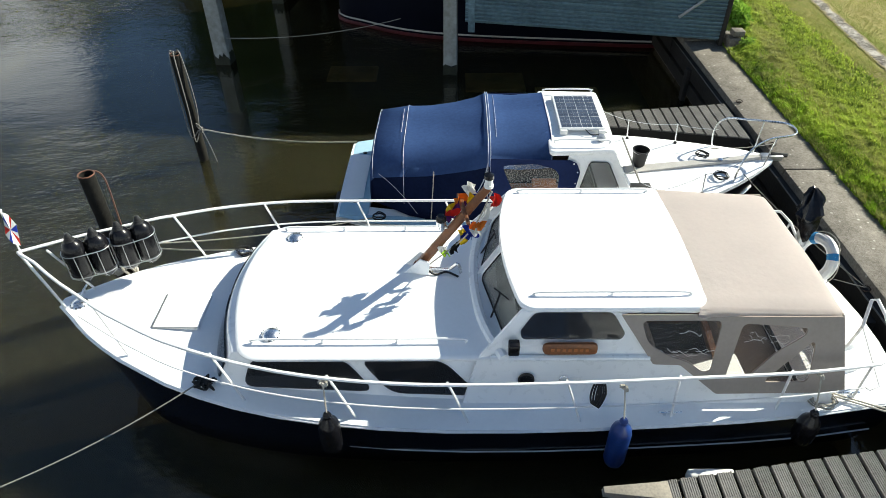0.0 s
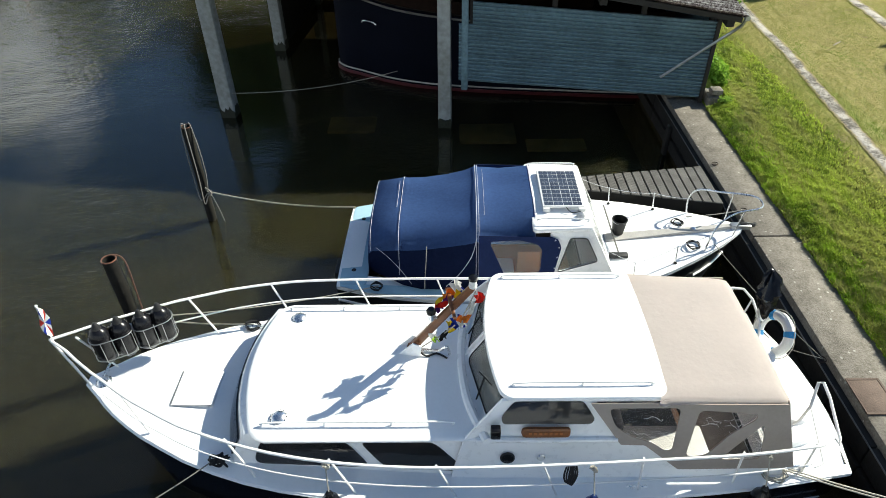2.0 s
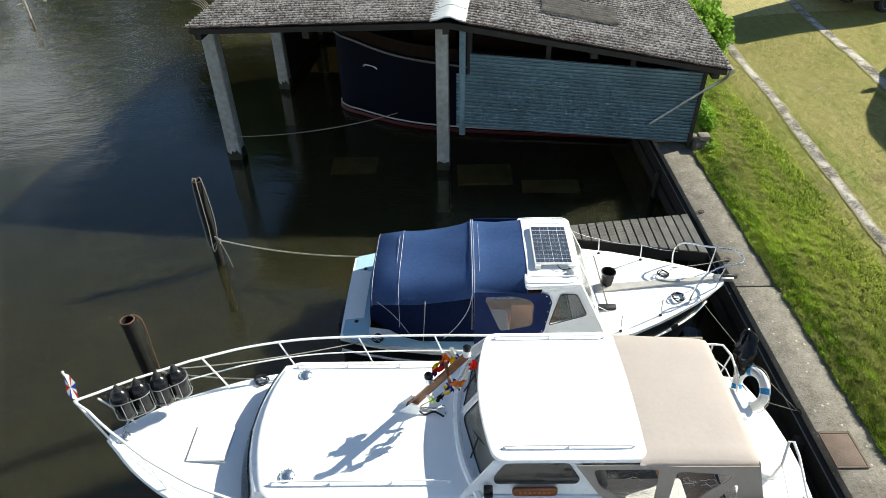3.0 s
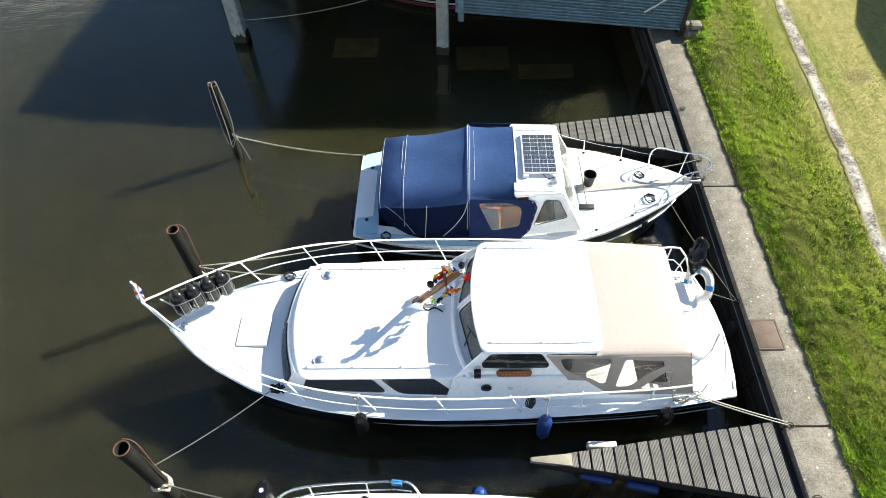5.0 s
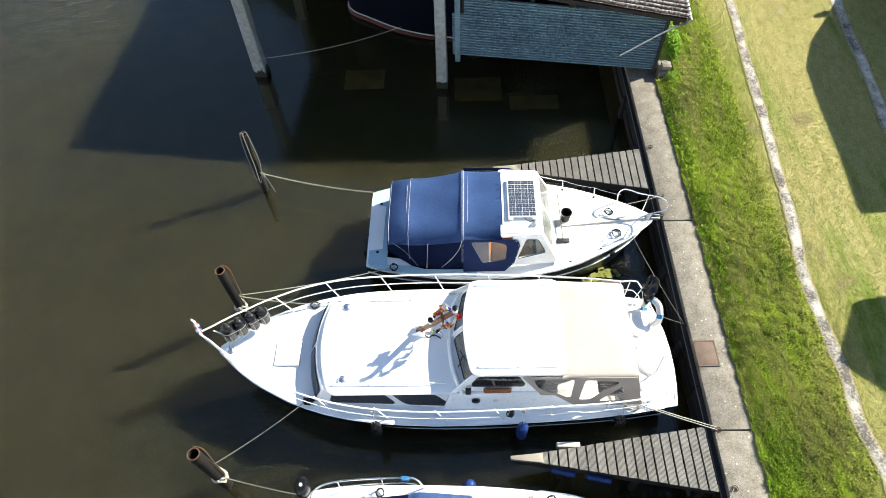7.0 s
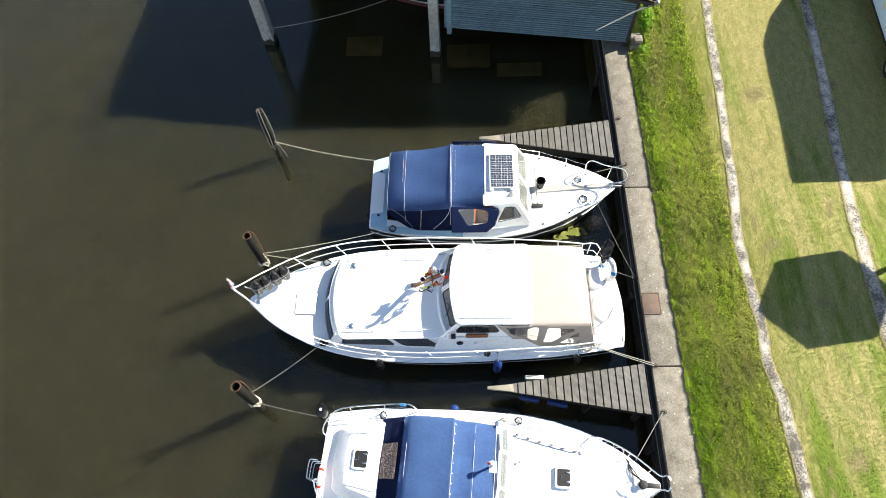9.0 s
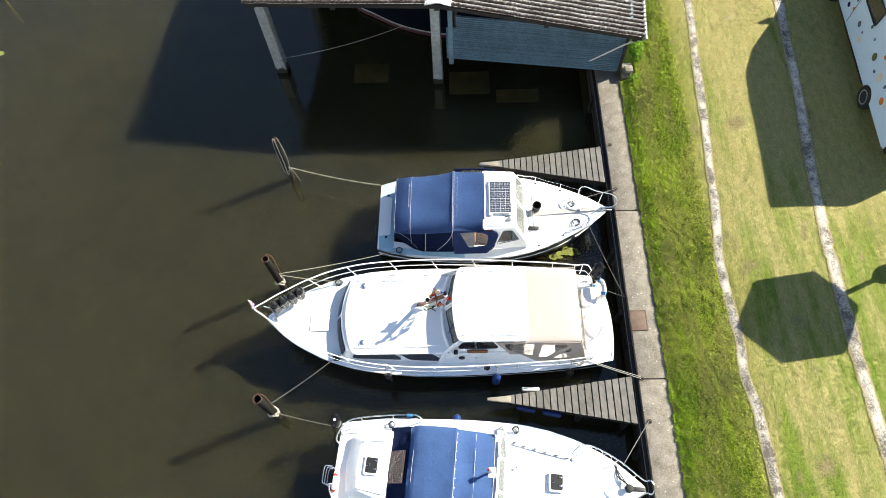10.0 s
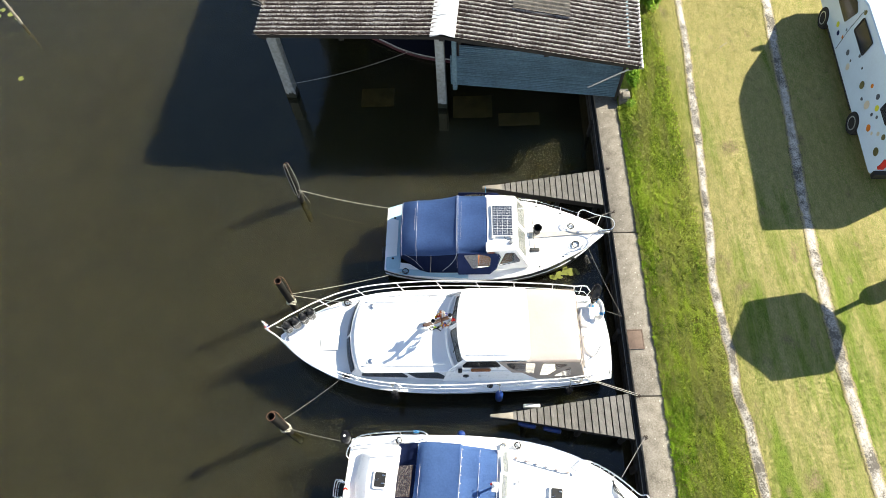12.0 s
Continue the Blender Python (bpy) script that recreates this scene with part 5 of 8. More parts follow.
for s in (-1, 1):
    w = lambda x, z: Vector((x, CY + s * (0.962 + 0.165 * (1.9 - z) / 0.85), z))
    outer = [w(1.86, 1.925), w(2.56, 1.925), w(2.60, 1.90), w(3.84, 1.89), w(4.08, 1.05), w(2.86, 1.04), w(2.47, 1.375), w(2.22, 1.385)]
    h1 = [w(2.05, 1.86), w(2.77, 1.86), w(2.76, 1.31), w(2.69, 1.295), w(2.54, 1.41), w(2.34, 1.48), w(2.14, 1.62)]
    h2 = [w(2.96, 1.83), w(3.55, 1.775), w(3.55, 1.70), w(3.33, 1.52), w(3.12, 1.225), w(2.91, 1.215)]
    h3 = [w(3.63, 1.63), w(3.66, 1.60), w(3.70, 1.175), w(3.27, 1.175)]
    part("side_curtain", cloth(outer, [h1, h2, h3], s), TAUPE, boat, "beige canvas side curtain, coloured darker for shade", 0)
    for h in (h1, h2, h3):
        win = part("curtain_window", pane([p + Vector((0, -s * 0.008, 0)) for p in h], 0.004, 0.05), CLEARVINYL, boat, "creased clear vinyl window")
        rn = random.Random(int(h[0].x * 100))
        mid, size = sum(h, Vector()) / len(h), max(p.x for p in h) - min(p.x for p in h)
        for k in range(7):      # white lines drawn for the glints on folds in the slack vinyl, most of them near its upper edge
            x0, z0 = mid.x + size * rn.uniform(-0.34, 0.20), mid.z + rn.uniform(-0.05, 0.19)
            run = [(x0 + size * 0.045 * j + 0.01 * math.sin(j * 1.9 + k), z0 + 0.022 * math.sin(j * rn.uniform(0.7, 1.4) + k) - 0.006 * j) for j in range(7)]
            part("crease", tube(spline([w(x, z) + Vector((0, s * 0.002, 0)) for x, z in run], 3), 0.0022, 4), WHITEVINYL, win, "white line drawn as the glint of a fold")
rc = lambda y, z: Vector((3.87 + 0.21 * (1.87 - z) / 0.85, CY + y * (0.93 + 0.16 * (1.87 - z) / 0.85), z))
rh = [[rc(a, 1.76), rc(b, 1.76), rc(b, 1.20), rc(a, 1.20)] for a, b in ((-0.90, -0.08), (0.08, 0.90))]
part("rear_curtain", cloth([rc(-1, 1.87), rc(1, 1.87), rc(1, 1.02), rc(-1, 1.02)], rh, 1), TAUPE, boat, "beige rear curtain with two clear windows, coloured darker for shade", 0)
for h in rh:
    part("curtain_window", pane(h, 0.004, 0.06), CLEARVINYL, boat, "creased clear vinyl window")
# aft deck lockers
part("aft_locker", bevelled(prism([(4.10, CY - 0.85), (4.50, CY - 0.74), (4.56, CY), (4.44, CY + 0.74), (4.10, CY + 0.85)], 0.84, 1.02), 0.05, 3), GEL, boat, "white moulded aft locker")
for x, y, rx, ry in ((4.30, 0.52, 0.24, 0.30), (4.38, -0.22, 0.26, 0.36)):
    part("aft_seat", loft([[(x + rx * k * math.cos(a), CY + y + ry * k * math.sin(a), 0.90 + h) for a in [i * math.pi / 14 for i in range(28)]] for k, h in ((1.0, 0.0), (1.0, 0.14), (0.95, 0.175), (0.85, 0.19), (0.3, 0.195), (0.05, 0.195))]), GEL, boat, "white rounded moulded seat")
part("aft_step", box(4.10, CY + 0.25, 1.02, 4.38, CY + 0.75, 1.14, 0.04, 3), GEL, boat)
part("toe_rail", tube([(stern(y) - 0.05, CY + y, 0.905) for y in [-1.0 + 0.20 * i for i in range(11)]], 0.010, 5), RUBBER, boat)

# rails
RAILH = [(-3.96, 0.68), (-3.4, 0.66), (-2.9, 0.65), (-1.8, 0.64), (-0.7, 0.61), (2, 0.64), (4.4, 0.60)]


def rail_line(s, f, x0, x1, k):
    """A line at fraction f of the rail's height, over the gunwale."""
    pts = []
    for i in range(k + 1):
        x = x0 + (x1 - x0) * i / k
        h = hb(x) + 0.03 if x > -2.9 else interp([(-3.98, 0.03), (-3.75, 0.19), (-3.5, 0.38), (-3.2, 0.57), (-2.9, hb(-2.9) + 0.03), (-2.6, hb(-2.6) + 0.03)], x)
        z = dk(max(x, -3.8)) + 0.03 + interp(RAILH, x) * f
        pts.append((x, CY + s * max(h - 0.03, 0.03), z))
    return pts


for s, x1 in ((-1, 4.22), (1, 4.0)):
    top = rail_line(s, 1.0, -3.96, x1, 44)
    mid = rail_line(s, 0.5, -3.45, x1, 40) if s > 0 else [(-3.55, CY - 0.22, 1.21)] + rail_line(s, 0.46, -2.95, x1, 40)
    if s < 0:
        top += [(4.38, CY - 1.08, 1.49), (4.39, 3.92, 1.49), (4.42, 3.99, 1.50), (4.49, 4.43, 1.6), (4.49, 4.60, 1.64), (4.45, 4.62, 1.62), (4.36, 4.46, 1.42), (4.36, 4.5, 1.12), (4.3, 4.53, 0.95)]
        mid += [(4.220, 3.870, 1.18), (4.320, 3.900, 1.20), (4.36, 4.46, 1.42)]
    else:
        top += [(4.17, 6.32, 1.47), (4.3, 6.3, 1.47), (4.39, 6.18, 1.4), (4.410, 5.930, 1.30), (4.420, 5.680, 0.92)]
        mid += [(4.26, 6.26, 1.2), (4.37, 6.16, 1.15), (4.430, 5.960, 1.05)]
        for p, q in (((4.17, 6.32, 1.47), (4.17, 6.31, 0.95)), ((4.39, 6.18, 1.4), (4.31, 6.17, 0.95))):
            part("stanchion", tube([p, q], 0.0125, 6), RAILWHITE, boat)
    part("top_rail", tube(top, 0.0165, 8), RAILWHITE, boat, "white tubular top rail")
    part("mid_rail", tube(mid, 0.010 if s > 0 else 0.0075, 6), RAILWHITE, boat)
    for x in (-3.74 if s > 0 else -3.05, -2.72, -1.80, -0.74, 0.32, 1.37, 2.38, 3.40, 4.18):
        if s < 0 and x == -2.72:
            continue
        if s > 0 and x > 4.1:
            x = 3.96
        a = Vector((x + 0.20 if x < 2 else x + 0.06, CY + s * (hb(x + 0.2) - 0.06), dk(x) + 0.03))
        b = Vector((x, CY + s * (hb(x) - 0.03), dk(x) + 0.03 + interp(RAILH, x)))
        part("stanchion", tube([a, b], 0.0125, 6), RAILWHITE, boat)
part("pulpit_leg", tube([(-3.96, CY - 0.03, 1.87), (-3.72, CY - 0.10, 1.21)], 0.014, 8), RAILWHITE, boat)
part("pulpit_tip", tube([(-3.96, CY - 0.035, 1.88), (-4.0, CY, 1.88), (-3.96, CY + 0.035, 1.88)], 0.0165, 8), RAILWHITE, boat)

# folding mast with its lamp and flags
mb, mt = Vector((0.03, CY + 0.15, 1.56)), Vector((0.71, CY - 0.06, 2.68))
part("mast_foot", prism([(-0.13, CY + 0.08), (0.10, CY + 0.06), (0.10, CY + 0.20), (-0.13, CY + 0.22)], 1.51, 1.53, 0.006), GEL, boat, "white mast step")
for dy in (-0.065, 0.065):
    part("mast_cheek", loft([[(-0.11, CY + 0.15 + dy + e, 1.53), (0.13, CY + 0.10 + dy + e, 1.53), (0.15, CY + 0.10 + dy + e, 1.69), (0.05, CY + 0.12 + dy + e, 1.72)] for e in (-0.008, 0.008)]), GEL, boat, "white tabernacle cheek")
mast = part("mast", timber([mb, mb.lerp(mt, 0.5), mt], (0.075, 0.065), (0.095, 0.075), 0.012), WOOD, boat, "varnished wooden folding mast")
cx = mb.lerp(mt, 0.70)
part("spreader", timber([cx + Vector((-0.05, 0.21, 0.06)), cx + Vector((-0.03, 0, 0.06)), cx + Vector((0.02, -0.24, 0.04))], (0.05, 0.035), (0.035, 0.03)), WOOD, mast, "wooden crosstree")
lamp = part("mast_light", lathe([(0.045, 0), (0.045, 0.03), (0.038, 0.03), (0.038, 0.09), (0.045, 0.09), (0.04, 0.13), (0, 0.135)], mt, n=16), WHITEVINYL, mast, "white masthead lamp with a dark cap")
part("lamp_cap", lathe([(0.047, 0.095), (0.047, 0.13), (0.0, 0.15)], mt, n=16), BLACKVINYL, lamp)
horn = part("horn", tube(spline([(0.14, CY + 0.12, 1.55), (0.34, CY + 0.10, 1.55), (0.40, CY + 0.08, 1.61), (0.44, CY + 0.06, 1.65), (0.47, CY + 0.04, 1.55)], 3), 0.018, 8), CHROME, boat, "chrome horn")
deck_lamp = part("deck_lamp", lathe([(0.0, -0.09), (0.035, -0.085), (0.048, -0.03), (0.048, 0.02)], (0.27, CY +0.00, 2.24), n=16), CHROME, mast, "steaming lamp on the fore side of the mast")
part("lamp_hood", lathe([(0.052, 0.015), (0.052, 0.05), (0.035, 0.075), (0.0, 0.08)], (0.27, CY +0.00, 2.24), n=16), BLACKVINYL, deck_lamp, "black hood")
part("lamp_bracket", tube([(0.27, CY +0.00, 2.24), mb.lerp(mt, 0.48)], 0.014, 6), CHROME, mast)
part("mast_cable", tube(spline([(0.1, CY + 0.10, 1.56), (0.2, CY + 0.03, 1.535), (0.32, CY + 0.07, 1.535), (0.44, CY + 0.0, 1.53)], 4), 0.012, 5), BLACKROPE, boat)
FLAGS = {n: mat(n + " flag cloth", c, 0.8, var=0.1, spec=0.1) for n, c in (("red", (0.55, 0.04, 0.03)), ("blue", (0.02, 0.04, 0.30)), ("yellow", (0.65, 0.50, 0.03)), ("white", (0.75, 0.75, 0.73)), ("orange", (0.65, 0.20, 0.03)), ("black", (0.02, 0.02, 0.02)))}
bunting = thing("signal_flags", (0.3, CY + 0.2, 1.5), "string of bundled signal flags in bright colours, wound on the mast", "flags")
FLAGS["green"] = mat("lime flag cloth", (0.35, 0.55, 0.05), 0.8, var=0.1, spec=0.1)
FLAGS["purple"] = mat("purple flag cloth", (0.12, 0.03, 0.18), 0.8, var=0.1, spec=0.1)


def hung_flag(x, y, z, w, h, turn, colours, seed):
    """A slack flag hanging from its line, in bands of colour from the top down."""
    k = len(colours)
    for b, colour in enumerate(colours):
        rows = []
        for i in range(5):
            v = (b + i / 4) / k
            row = []
            for j in range(6):
                u = j / 5 - 0.5
                wave = 0.022 * math.sin(7 * u + 4 * v + seed) + 0.012 * math.sin(13 * u + seed * 2)
                row.append((x + w * u * math.cos(turn) * (1 - 0.35 * v) - wave * math.sin(turn) + 0.03 * math.sin(3 * v + seed), y + w * u * math.sin(turn) * (1 - 0.35 * v) + wave * math.cos(turn), z - h * v - 0.03 * abs(u)))
            rows.append(row)
        bm = loft(rows, False)
        bmesh.ops.solidify(bm, geom=bm.faces, thickness=0.003)
        part("flag", bm, FLAGS[colour], bunting)


for k, (x, dy, z, w, h, turn, colours) in enumerate(((0.76, -0.09, 2.62, 0.11, 0.13, 0.4, ("red", "red")), (0.69, -0.10, 2.52, 0.15, 0.28, 0.9, ("white", "white", "orange")), (0.62, -0.12, 2.33, 0.12, 0.16, 0.2, ("orange", "white")),
        (0.56, -0.08, 2.28, 0.13, 0.17, 0.5, ("blue", "blue")), (0.48, -0.04, 2.20, 0.14, 0.20, 0.3, ("yellow", "blue", "yellow")), (0.42, -0.04, 2.02, 0.12, 0.13, 0.6, ("black", "black")), (0.31, 0.0, 1.94, 0.10, 0.12, 0.2, ("white", "green")),
        (0.53, 0.10, 2.62, 0.12, 0.22, 0.7, ("white", "yellow")), (0.44, 0.12, 2.48, 0.18, 0.24, 0.5, ("orange", "purple", "red")), (0.38, 0.12, 2.38, 0.15, 0.20, 0.9, ("yellow", "red", "purple")), (0.60, 0.08, 2.62, 0.08, 0.16, 1.3, ("white", "blue")))):
    hung_flag(x, CY + dy, z, w, h, turn, colours, k * 1.7)
part("flag_line", tube(spline([mt + Vector((0.03, -0.04, -0.02)), (0.60, CY - 0.12, 2.30), (0.44, CY - 0.05, 2.02), (0.20, CY + 0.04, 1.72), (0.12, CY + 0.08, 1.60)], 5), 0.008, 5), ROPE, bunting)

# jack at the bow
jack = thing("bow_flag", (-3.95, CY, 1.88), "small flag of red, white and blue rays on a white staff", "flag")
part("staff", tube([(-3.97, CY, 1.86), (-3.95, CY, 2.40)], 0.009, 6), RAILWHITE, jack)
part("knob", lathe([(0.0, -0.02), (0.018, 0), (0.0, 0.02)], (-3.95, CY, 2.40), n=10), RAILWHITE, jack)
def flag_point(u, v):
    """A point on the drooping cloth: u along the fly, v down the hoist."""
    return Vector((-3.945 + 0.11 * u + 0.01 * v, CY - 0.02 * u - 0.12 * v + 0.02 * math.sin(5 * u + 2 * v), 2.38 - 0.19 * v - 0.12 * u))


rim = []
for k in range(12):
    a = (k + 0.5) * math.pi / 6
    c, d = math.cos(a), math.sin(a)
    q = 0.5 / max(abs(c), abs(d))
    rim.append((0.5 + c * q, 0.5 + d * q))
for k in range(12):
    (u0, v0), (u1, v1) = rim[k], rim[(k + 1) % 12]
    corner = [(round(u0 if abs(u0 - 0.5) > 0.49 else u1), round(v0 if abs(v0 - 0.5) > 0.49 else v1))] if (abs(abs(u0 - 0.5) - 0.5) < 0.01) != (abs(abs(u1 - 0.5) - 0.5) < 0.01) else []
    o = [(0.5, 0.5), (u0, v0)] + corner + [(u1, v1)]
    part("panel", loft([[flag_point(u, v) + Vector((0, e, 0)) for u, v in o] for e in (-0.001, 0.001)]), FLAGS[("red", "white", "blue", "white")[k % 4]], jack)


# fenders
def fender(x, y, top, length, r, material, label, rail=None):
    f = thing("fender", (x, y, top - length), label, "fender", "fenders on the cruiser")
    prof = [(0.02, 0), (r * 0.5, 0.02), (r * 0.85, 0.06), (r, 0.12), (r, length - 0.14), (r * 0.85, length - 0.08), (r * 0.45, length - 0.03), (0.035, length), (0.03, length + 0.04)]
    part("body", lathe(prof, (x, y, top - length), n=18), material, f)
    part("eye_knob", lathe([(0.035, 0), (0.04, 0.03), (0.02, 0.06)], (x, y, top - 0.01), n=10), material, f)
    if rail:
        part("lanyard", tube(sag((x, y, top + 0.03), rail, -0.01, 6), 0.008, 5), ROPE, f, "knotted rope lanyard")
        part("knot", tube([(rail[0] + 0.03 * math.cos(a * 1.2) + 0.01 * math.sin(a * 3), rail[1] + 0.03 * math.sin(a * 1.2), rail[2] - 0.05 + 0.012 * (a % 5)) for a in range(22)], 0.010, 5), ROPE, f)
    return f


for x, top, m, lab, ln, r in ((-0.75, 1.20, BLACKVINYL, "black fender hung on the rail", 0.52, 0.10), (1.90, 1.11, BLUEVINYL, "blue cylindrical fender hung on the rail", 0.66, 0.10), (3.68, 1.05, BLACKVINYL, "black fender hung on the rail", 0.44, 0.10)):
    y = CY - hb(x) - 0.14
    fender(x, y, top, ln, r, m, lab, (x - 0.02, CY - hb(x) - 0.01, dk(x) + 0.62))


def basket(p, q):
    """Two fenders standing side by side in one white wire basket on the bow rail."""
    p, q = Vector(p), Vector(q)
    d = (q - p).normalized()
    d.z = 0
    e = Vector((-d.y, d.x, 0))
    r = 0.128
    bk = thing("fender_basket", tuple((p + q) / 2), "thin steel wire basket with two standing places on the bow rail", "fender basket", "fender baskets on the bow rail")
    loop = [q + (d * math.cos(a) + e * math.sin(a)) * r for a in [-math.pi / 2 + i * math.pi / 8 for i in range(9)]] + [p + (d * math.cos(a) + e * math.sin(a)) * r for a in [math.pi / 2 + i * math.pi / 8 for i in range(9)]]
    for h in (0.10, 0.38):
        part("hoop", tube([c + Vector((0, 0, h)) for c in loop], 0.006, 5, True), ALU, bk)
    for c in (p, q):
        for k in range(6):
            w = d * math.cos(k * math.pi / 3 + 0.3) + e * math.sin(k * math.pi / 3 + 0.3)
            part("wire", tube([c + w * r + Vector((0, 0, 0.38)), c + w * r + Vector((0, 0, 0.08)), c + w * 0.03 - Vector((0, 0, 0.02))], 0.004, 5), ALU, bk)
        f = thing("fender", tuple(c), "glossy black fender standing in the wire basket", "fender", "fenders in the bow baskets")
        part("body", lathe([(0.03, 0.0), (0.07, 0.02), (0.100, 0.07), (0.112, 0.12), (0.113, 0.40), (0.104, 0.455), (0.075, 0.495), (0.05, 0.515)], tuple(c), n=24), BLACKVINYL, f)
        part("neck", lathe([(0.055, 0.515), (0.050, 0.53), (0.044, 0.532), (0.040, 0.55), (0.034, 0.552), (0.030, 0.575), (0.018, 0.60), (0, 0.605)], tuple(c), n=14), RUBBER, f, "ribbed rope eye")


basket((-3.50, 5.19, 1.44), (-3.32, 5.31, 1.42))
basket((-3.12, 5.44, 1.40), (-2.95, 5.56, 1.39))

# life ring and a bagged outboard at the stern rail
ringc = Vector((4.55, 5.76, 1.20))
lr = thing("life_ring", tuple(ringc - Vector((0, 0, 0.30))), "white life ring with blue bands hung on the stern rail", "life ring")
ax = Vector((-0.92, -0.2, 0.34)).normalized()
s1 = (Vector((0, 0, 1)) - ax * ax.z).normalized()
s2 = ax.cross(s1)
ringp = lambda a, r=0.235: ringc + (s1 * math.cos(a) + s2 * math.sin(a)) * r
part("ring", tube([ringp(i * math.pi / 18) for i in range(36)], 0.064, 10, True), WHITEVINYL, lr)
for k in range(4):
    a0 = k * math.pi / 2 + 0.7
    part("band", tube([ringp(a0 + d) for d in (-0.15, -0.05, 0.05, 0.15)], 0.067, 10), BLUEROPE, lr, "blue band")
part("grab_line", tube([ringp(i * math.pi / 12 + 0.7, 0.305 + 0.03 * abs(math.sin(i * math.pi / 6))) for i in range(24)], 0.006, 5, True), ROPE, lr)
bag = thing("covered_outboard", (4.46, 6.0, 0.9), "outboard motor under a crumpled black plastic cover on the stern rail", "outboard motor")
rings = []
for i in range(13):
    t = i / 12
    r = (0.03, 0.05, 0.07, 0.10, 0.12, 0.125, 0.13, 0.135, 0.13, 0.12, 0.11, 0.08, 0.02)[i]
    ring = []
    for k in range(20):
        a = 2 * math.pi * k / 20
        q = r * (1 + 0.45 * noise.noise(Vector((math.cos(a) * 1.7, math.sin(a) * 1.7, t * 5))) + 0.22 * noise.noise(Vector((math.cos(a) * 5, math.sin(a) * 5, t * 11))))
        ring.append((4.42 + 0.08 * t + q * math.cos(a), 5.86 + 0.30 * t + q * 0.75 * math.sin(a), 1.38 + 0.52 * t + 0.04 * noise.noise(Vector((math.cos(a) * 3, math.sin(a) * 3, 9)))))
    rings.append(ring)
part("cover", loft(rings), BLACKVINYL, bag, "crumpled black plastic cover", 25)
part("bracket", box(4.40, 5.92, 1.25, 4.50, 6.02, 1.50, 0.01), ALU, bag)
part("leg", box(4.44, 5.94, 0.90, 4.51, 6.02, 1.42, 0.02), RUBBER, bag)


def coil(name, x, y, z, r, turns, material, label, seed=1, thick=0.008):
    """A loose coil of rope."""
    rn = random.Random(seed)
    pts = []
    for i in range(turns * 10):
        a = i * 2 * math.pi / 10
        q = r * (0.65 + 0.35 * rn.random())
        pts.append((x + q * math.cos(a) + rn.uniform(-0.01, 0.01), y + q * math.sin(a), z + 0.012 + 0.05 * (i / (turns * 10)) + 0.01 * rn.random()))
    return solid(name, tube(spline(pts, 2), thick, 5), material, label, "rope")


rn = random.Random(3)
solid("rope_tangle", tube(spline([(-2.02 + rn.uniform(-0.15, 0.15) * (1 - 0.3 * (i % 3)), CY - 1.03 + rn.uniform(-0.07, 0.07), 1.05 + rn.uniform(0.0, 0.10)) for i in range(42)], 4), 0.011, 5), BLACKROPE, "tangled black rope round the bow cleat", "rope")
coil("rope_coil", -2.12, CY + 1.0, 1.04, 0.10, 4, BLACKROPE, "tangled black rope round the far bow cleat", 5)
coil("rope_coil", 3.92, CY - 1.10, 0.89, 0.14, 6, ROPE, "coil of pale rope on the side deck", 4)
hang = thing("hanging_rope", (1.66, CY - hb(1.66), 1.1), "dark rope bundle hung on the rail", "rope")
for k in range(4):
    part("loop", tube(spline([(1.62 + 0.02 * k, CY - hb(1.6) + 0.02, 1.50), (1.59 + 0.025 * k, CY - hb(1.6) - 0.02, 1.36), (1.62 + 0.02 * k, CY - hb(1.6) - 0.02, 1.24 - 0.02 * k), (1.66 + 0.02 * k, CY - hb(1.6) - 0.02, 1.37), (1.64 + 0.02 * k, CY - hb(1.6) + 0.02, 1.50)], 4), 0.010, 5), BLACKROPE, hang)

# ---- the small cabin boat, bow to the quay ----
SY = 8.36
FIT.append(Matrix.Translation((1.846, 8.18, 0)) @ Matrix.Rotation(radians(-1.0), 4, "Z") @ Matrix.Diagonal((0.928, 0.95, 1.03, 1)) @ Matrix.Translation((-1.7, -8.36, 0)))
SB = [(-1.56, 1.04), (-1.0, 1.20), (0.0, 1.33), (1.2, 1.37), (2.4, 1.30), (3.3, 1.08), (4.1, 0.72), (4.7, 0.38), (5.12, 0.06)]
SS = [(-1.56, 0.70), (0.5, 0.68), (2.5, 0.76), (4.0, 0.90), (5.12, 1.05)]
sb = lambda x: interp(SB, x)
ss = lambda x: interp(SS, x)
SXS = [-1.56, -1.2, -0.6, 0.0, 0.6, 1.2, 1.8, 2.4, 2.9, 3.4, 3.8, 4.2, 4.5, 4.75, 4.95, 5.06, 5.12]
sboat = thing("cabin_boat", (1.7, SY, 0), "small white cabin boat with a blue canvas tent by the quay", "boat")
part("hull", well(loft(hull_rings(SXS, sb, ss, SY, -1)), -0.9, 2.4, 0.5, 0.4, SY), BLACKHULL, sboat, "black hull")
part("deck", well(loft(deck_rings(SXS, sb, ss, SY, 0.018, 0.04, 0.03)), -0.9, 2.4, 0.85, 0.4, SY), GEL_DECK, sboat, "white deck")
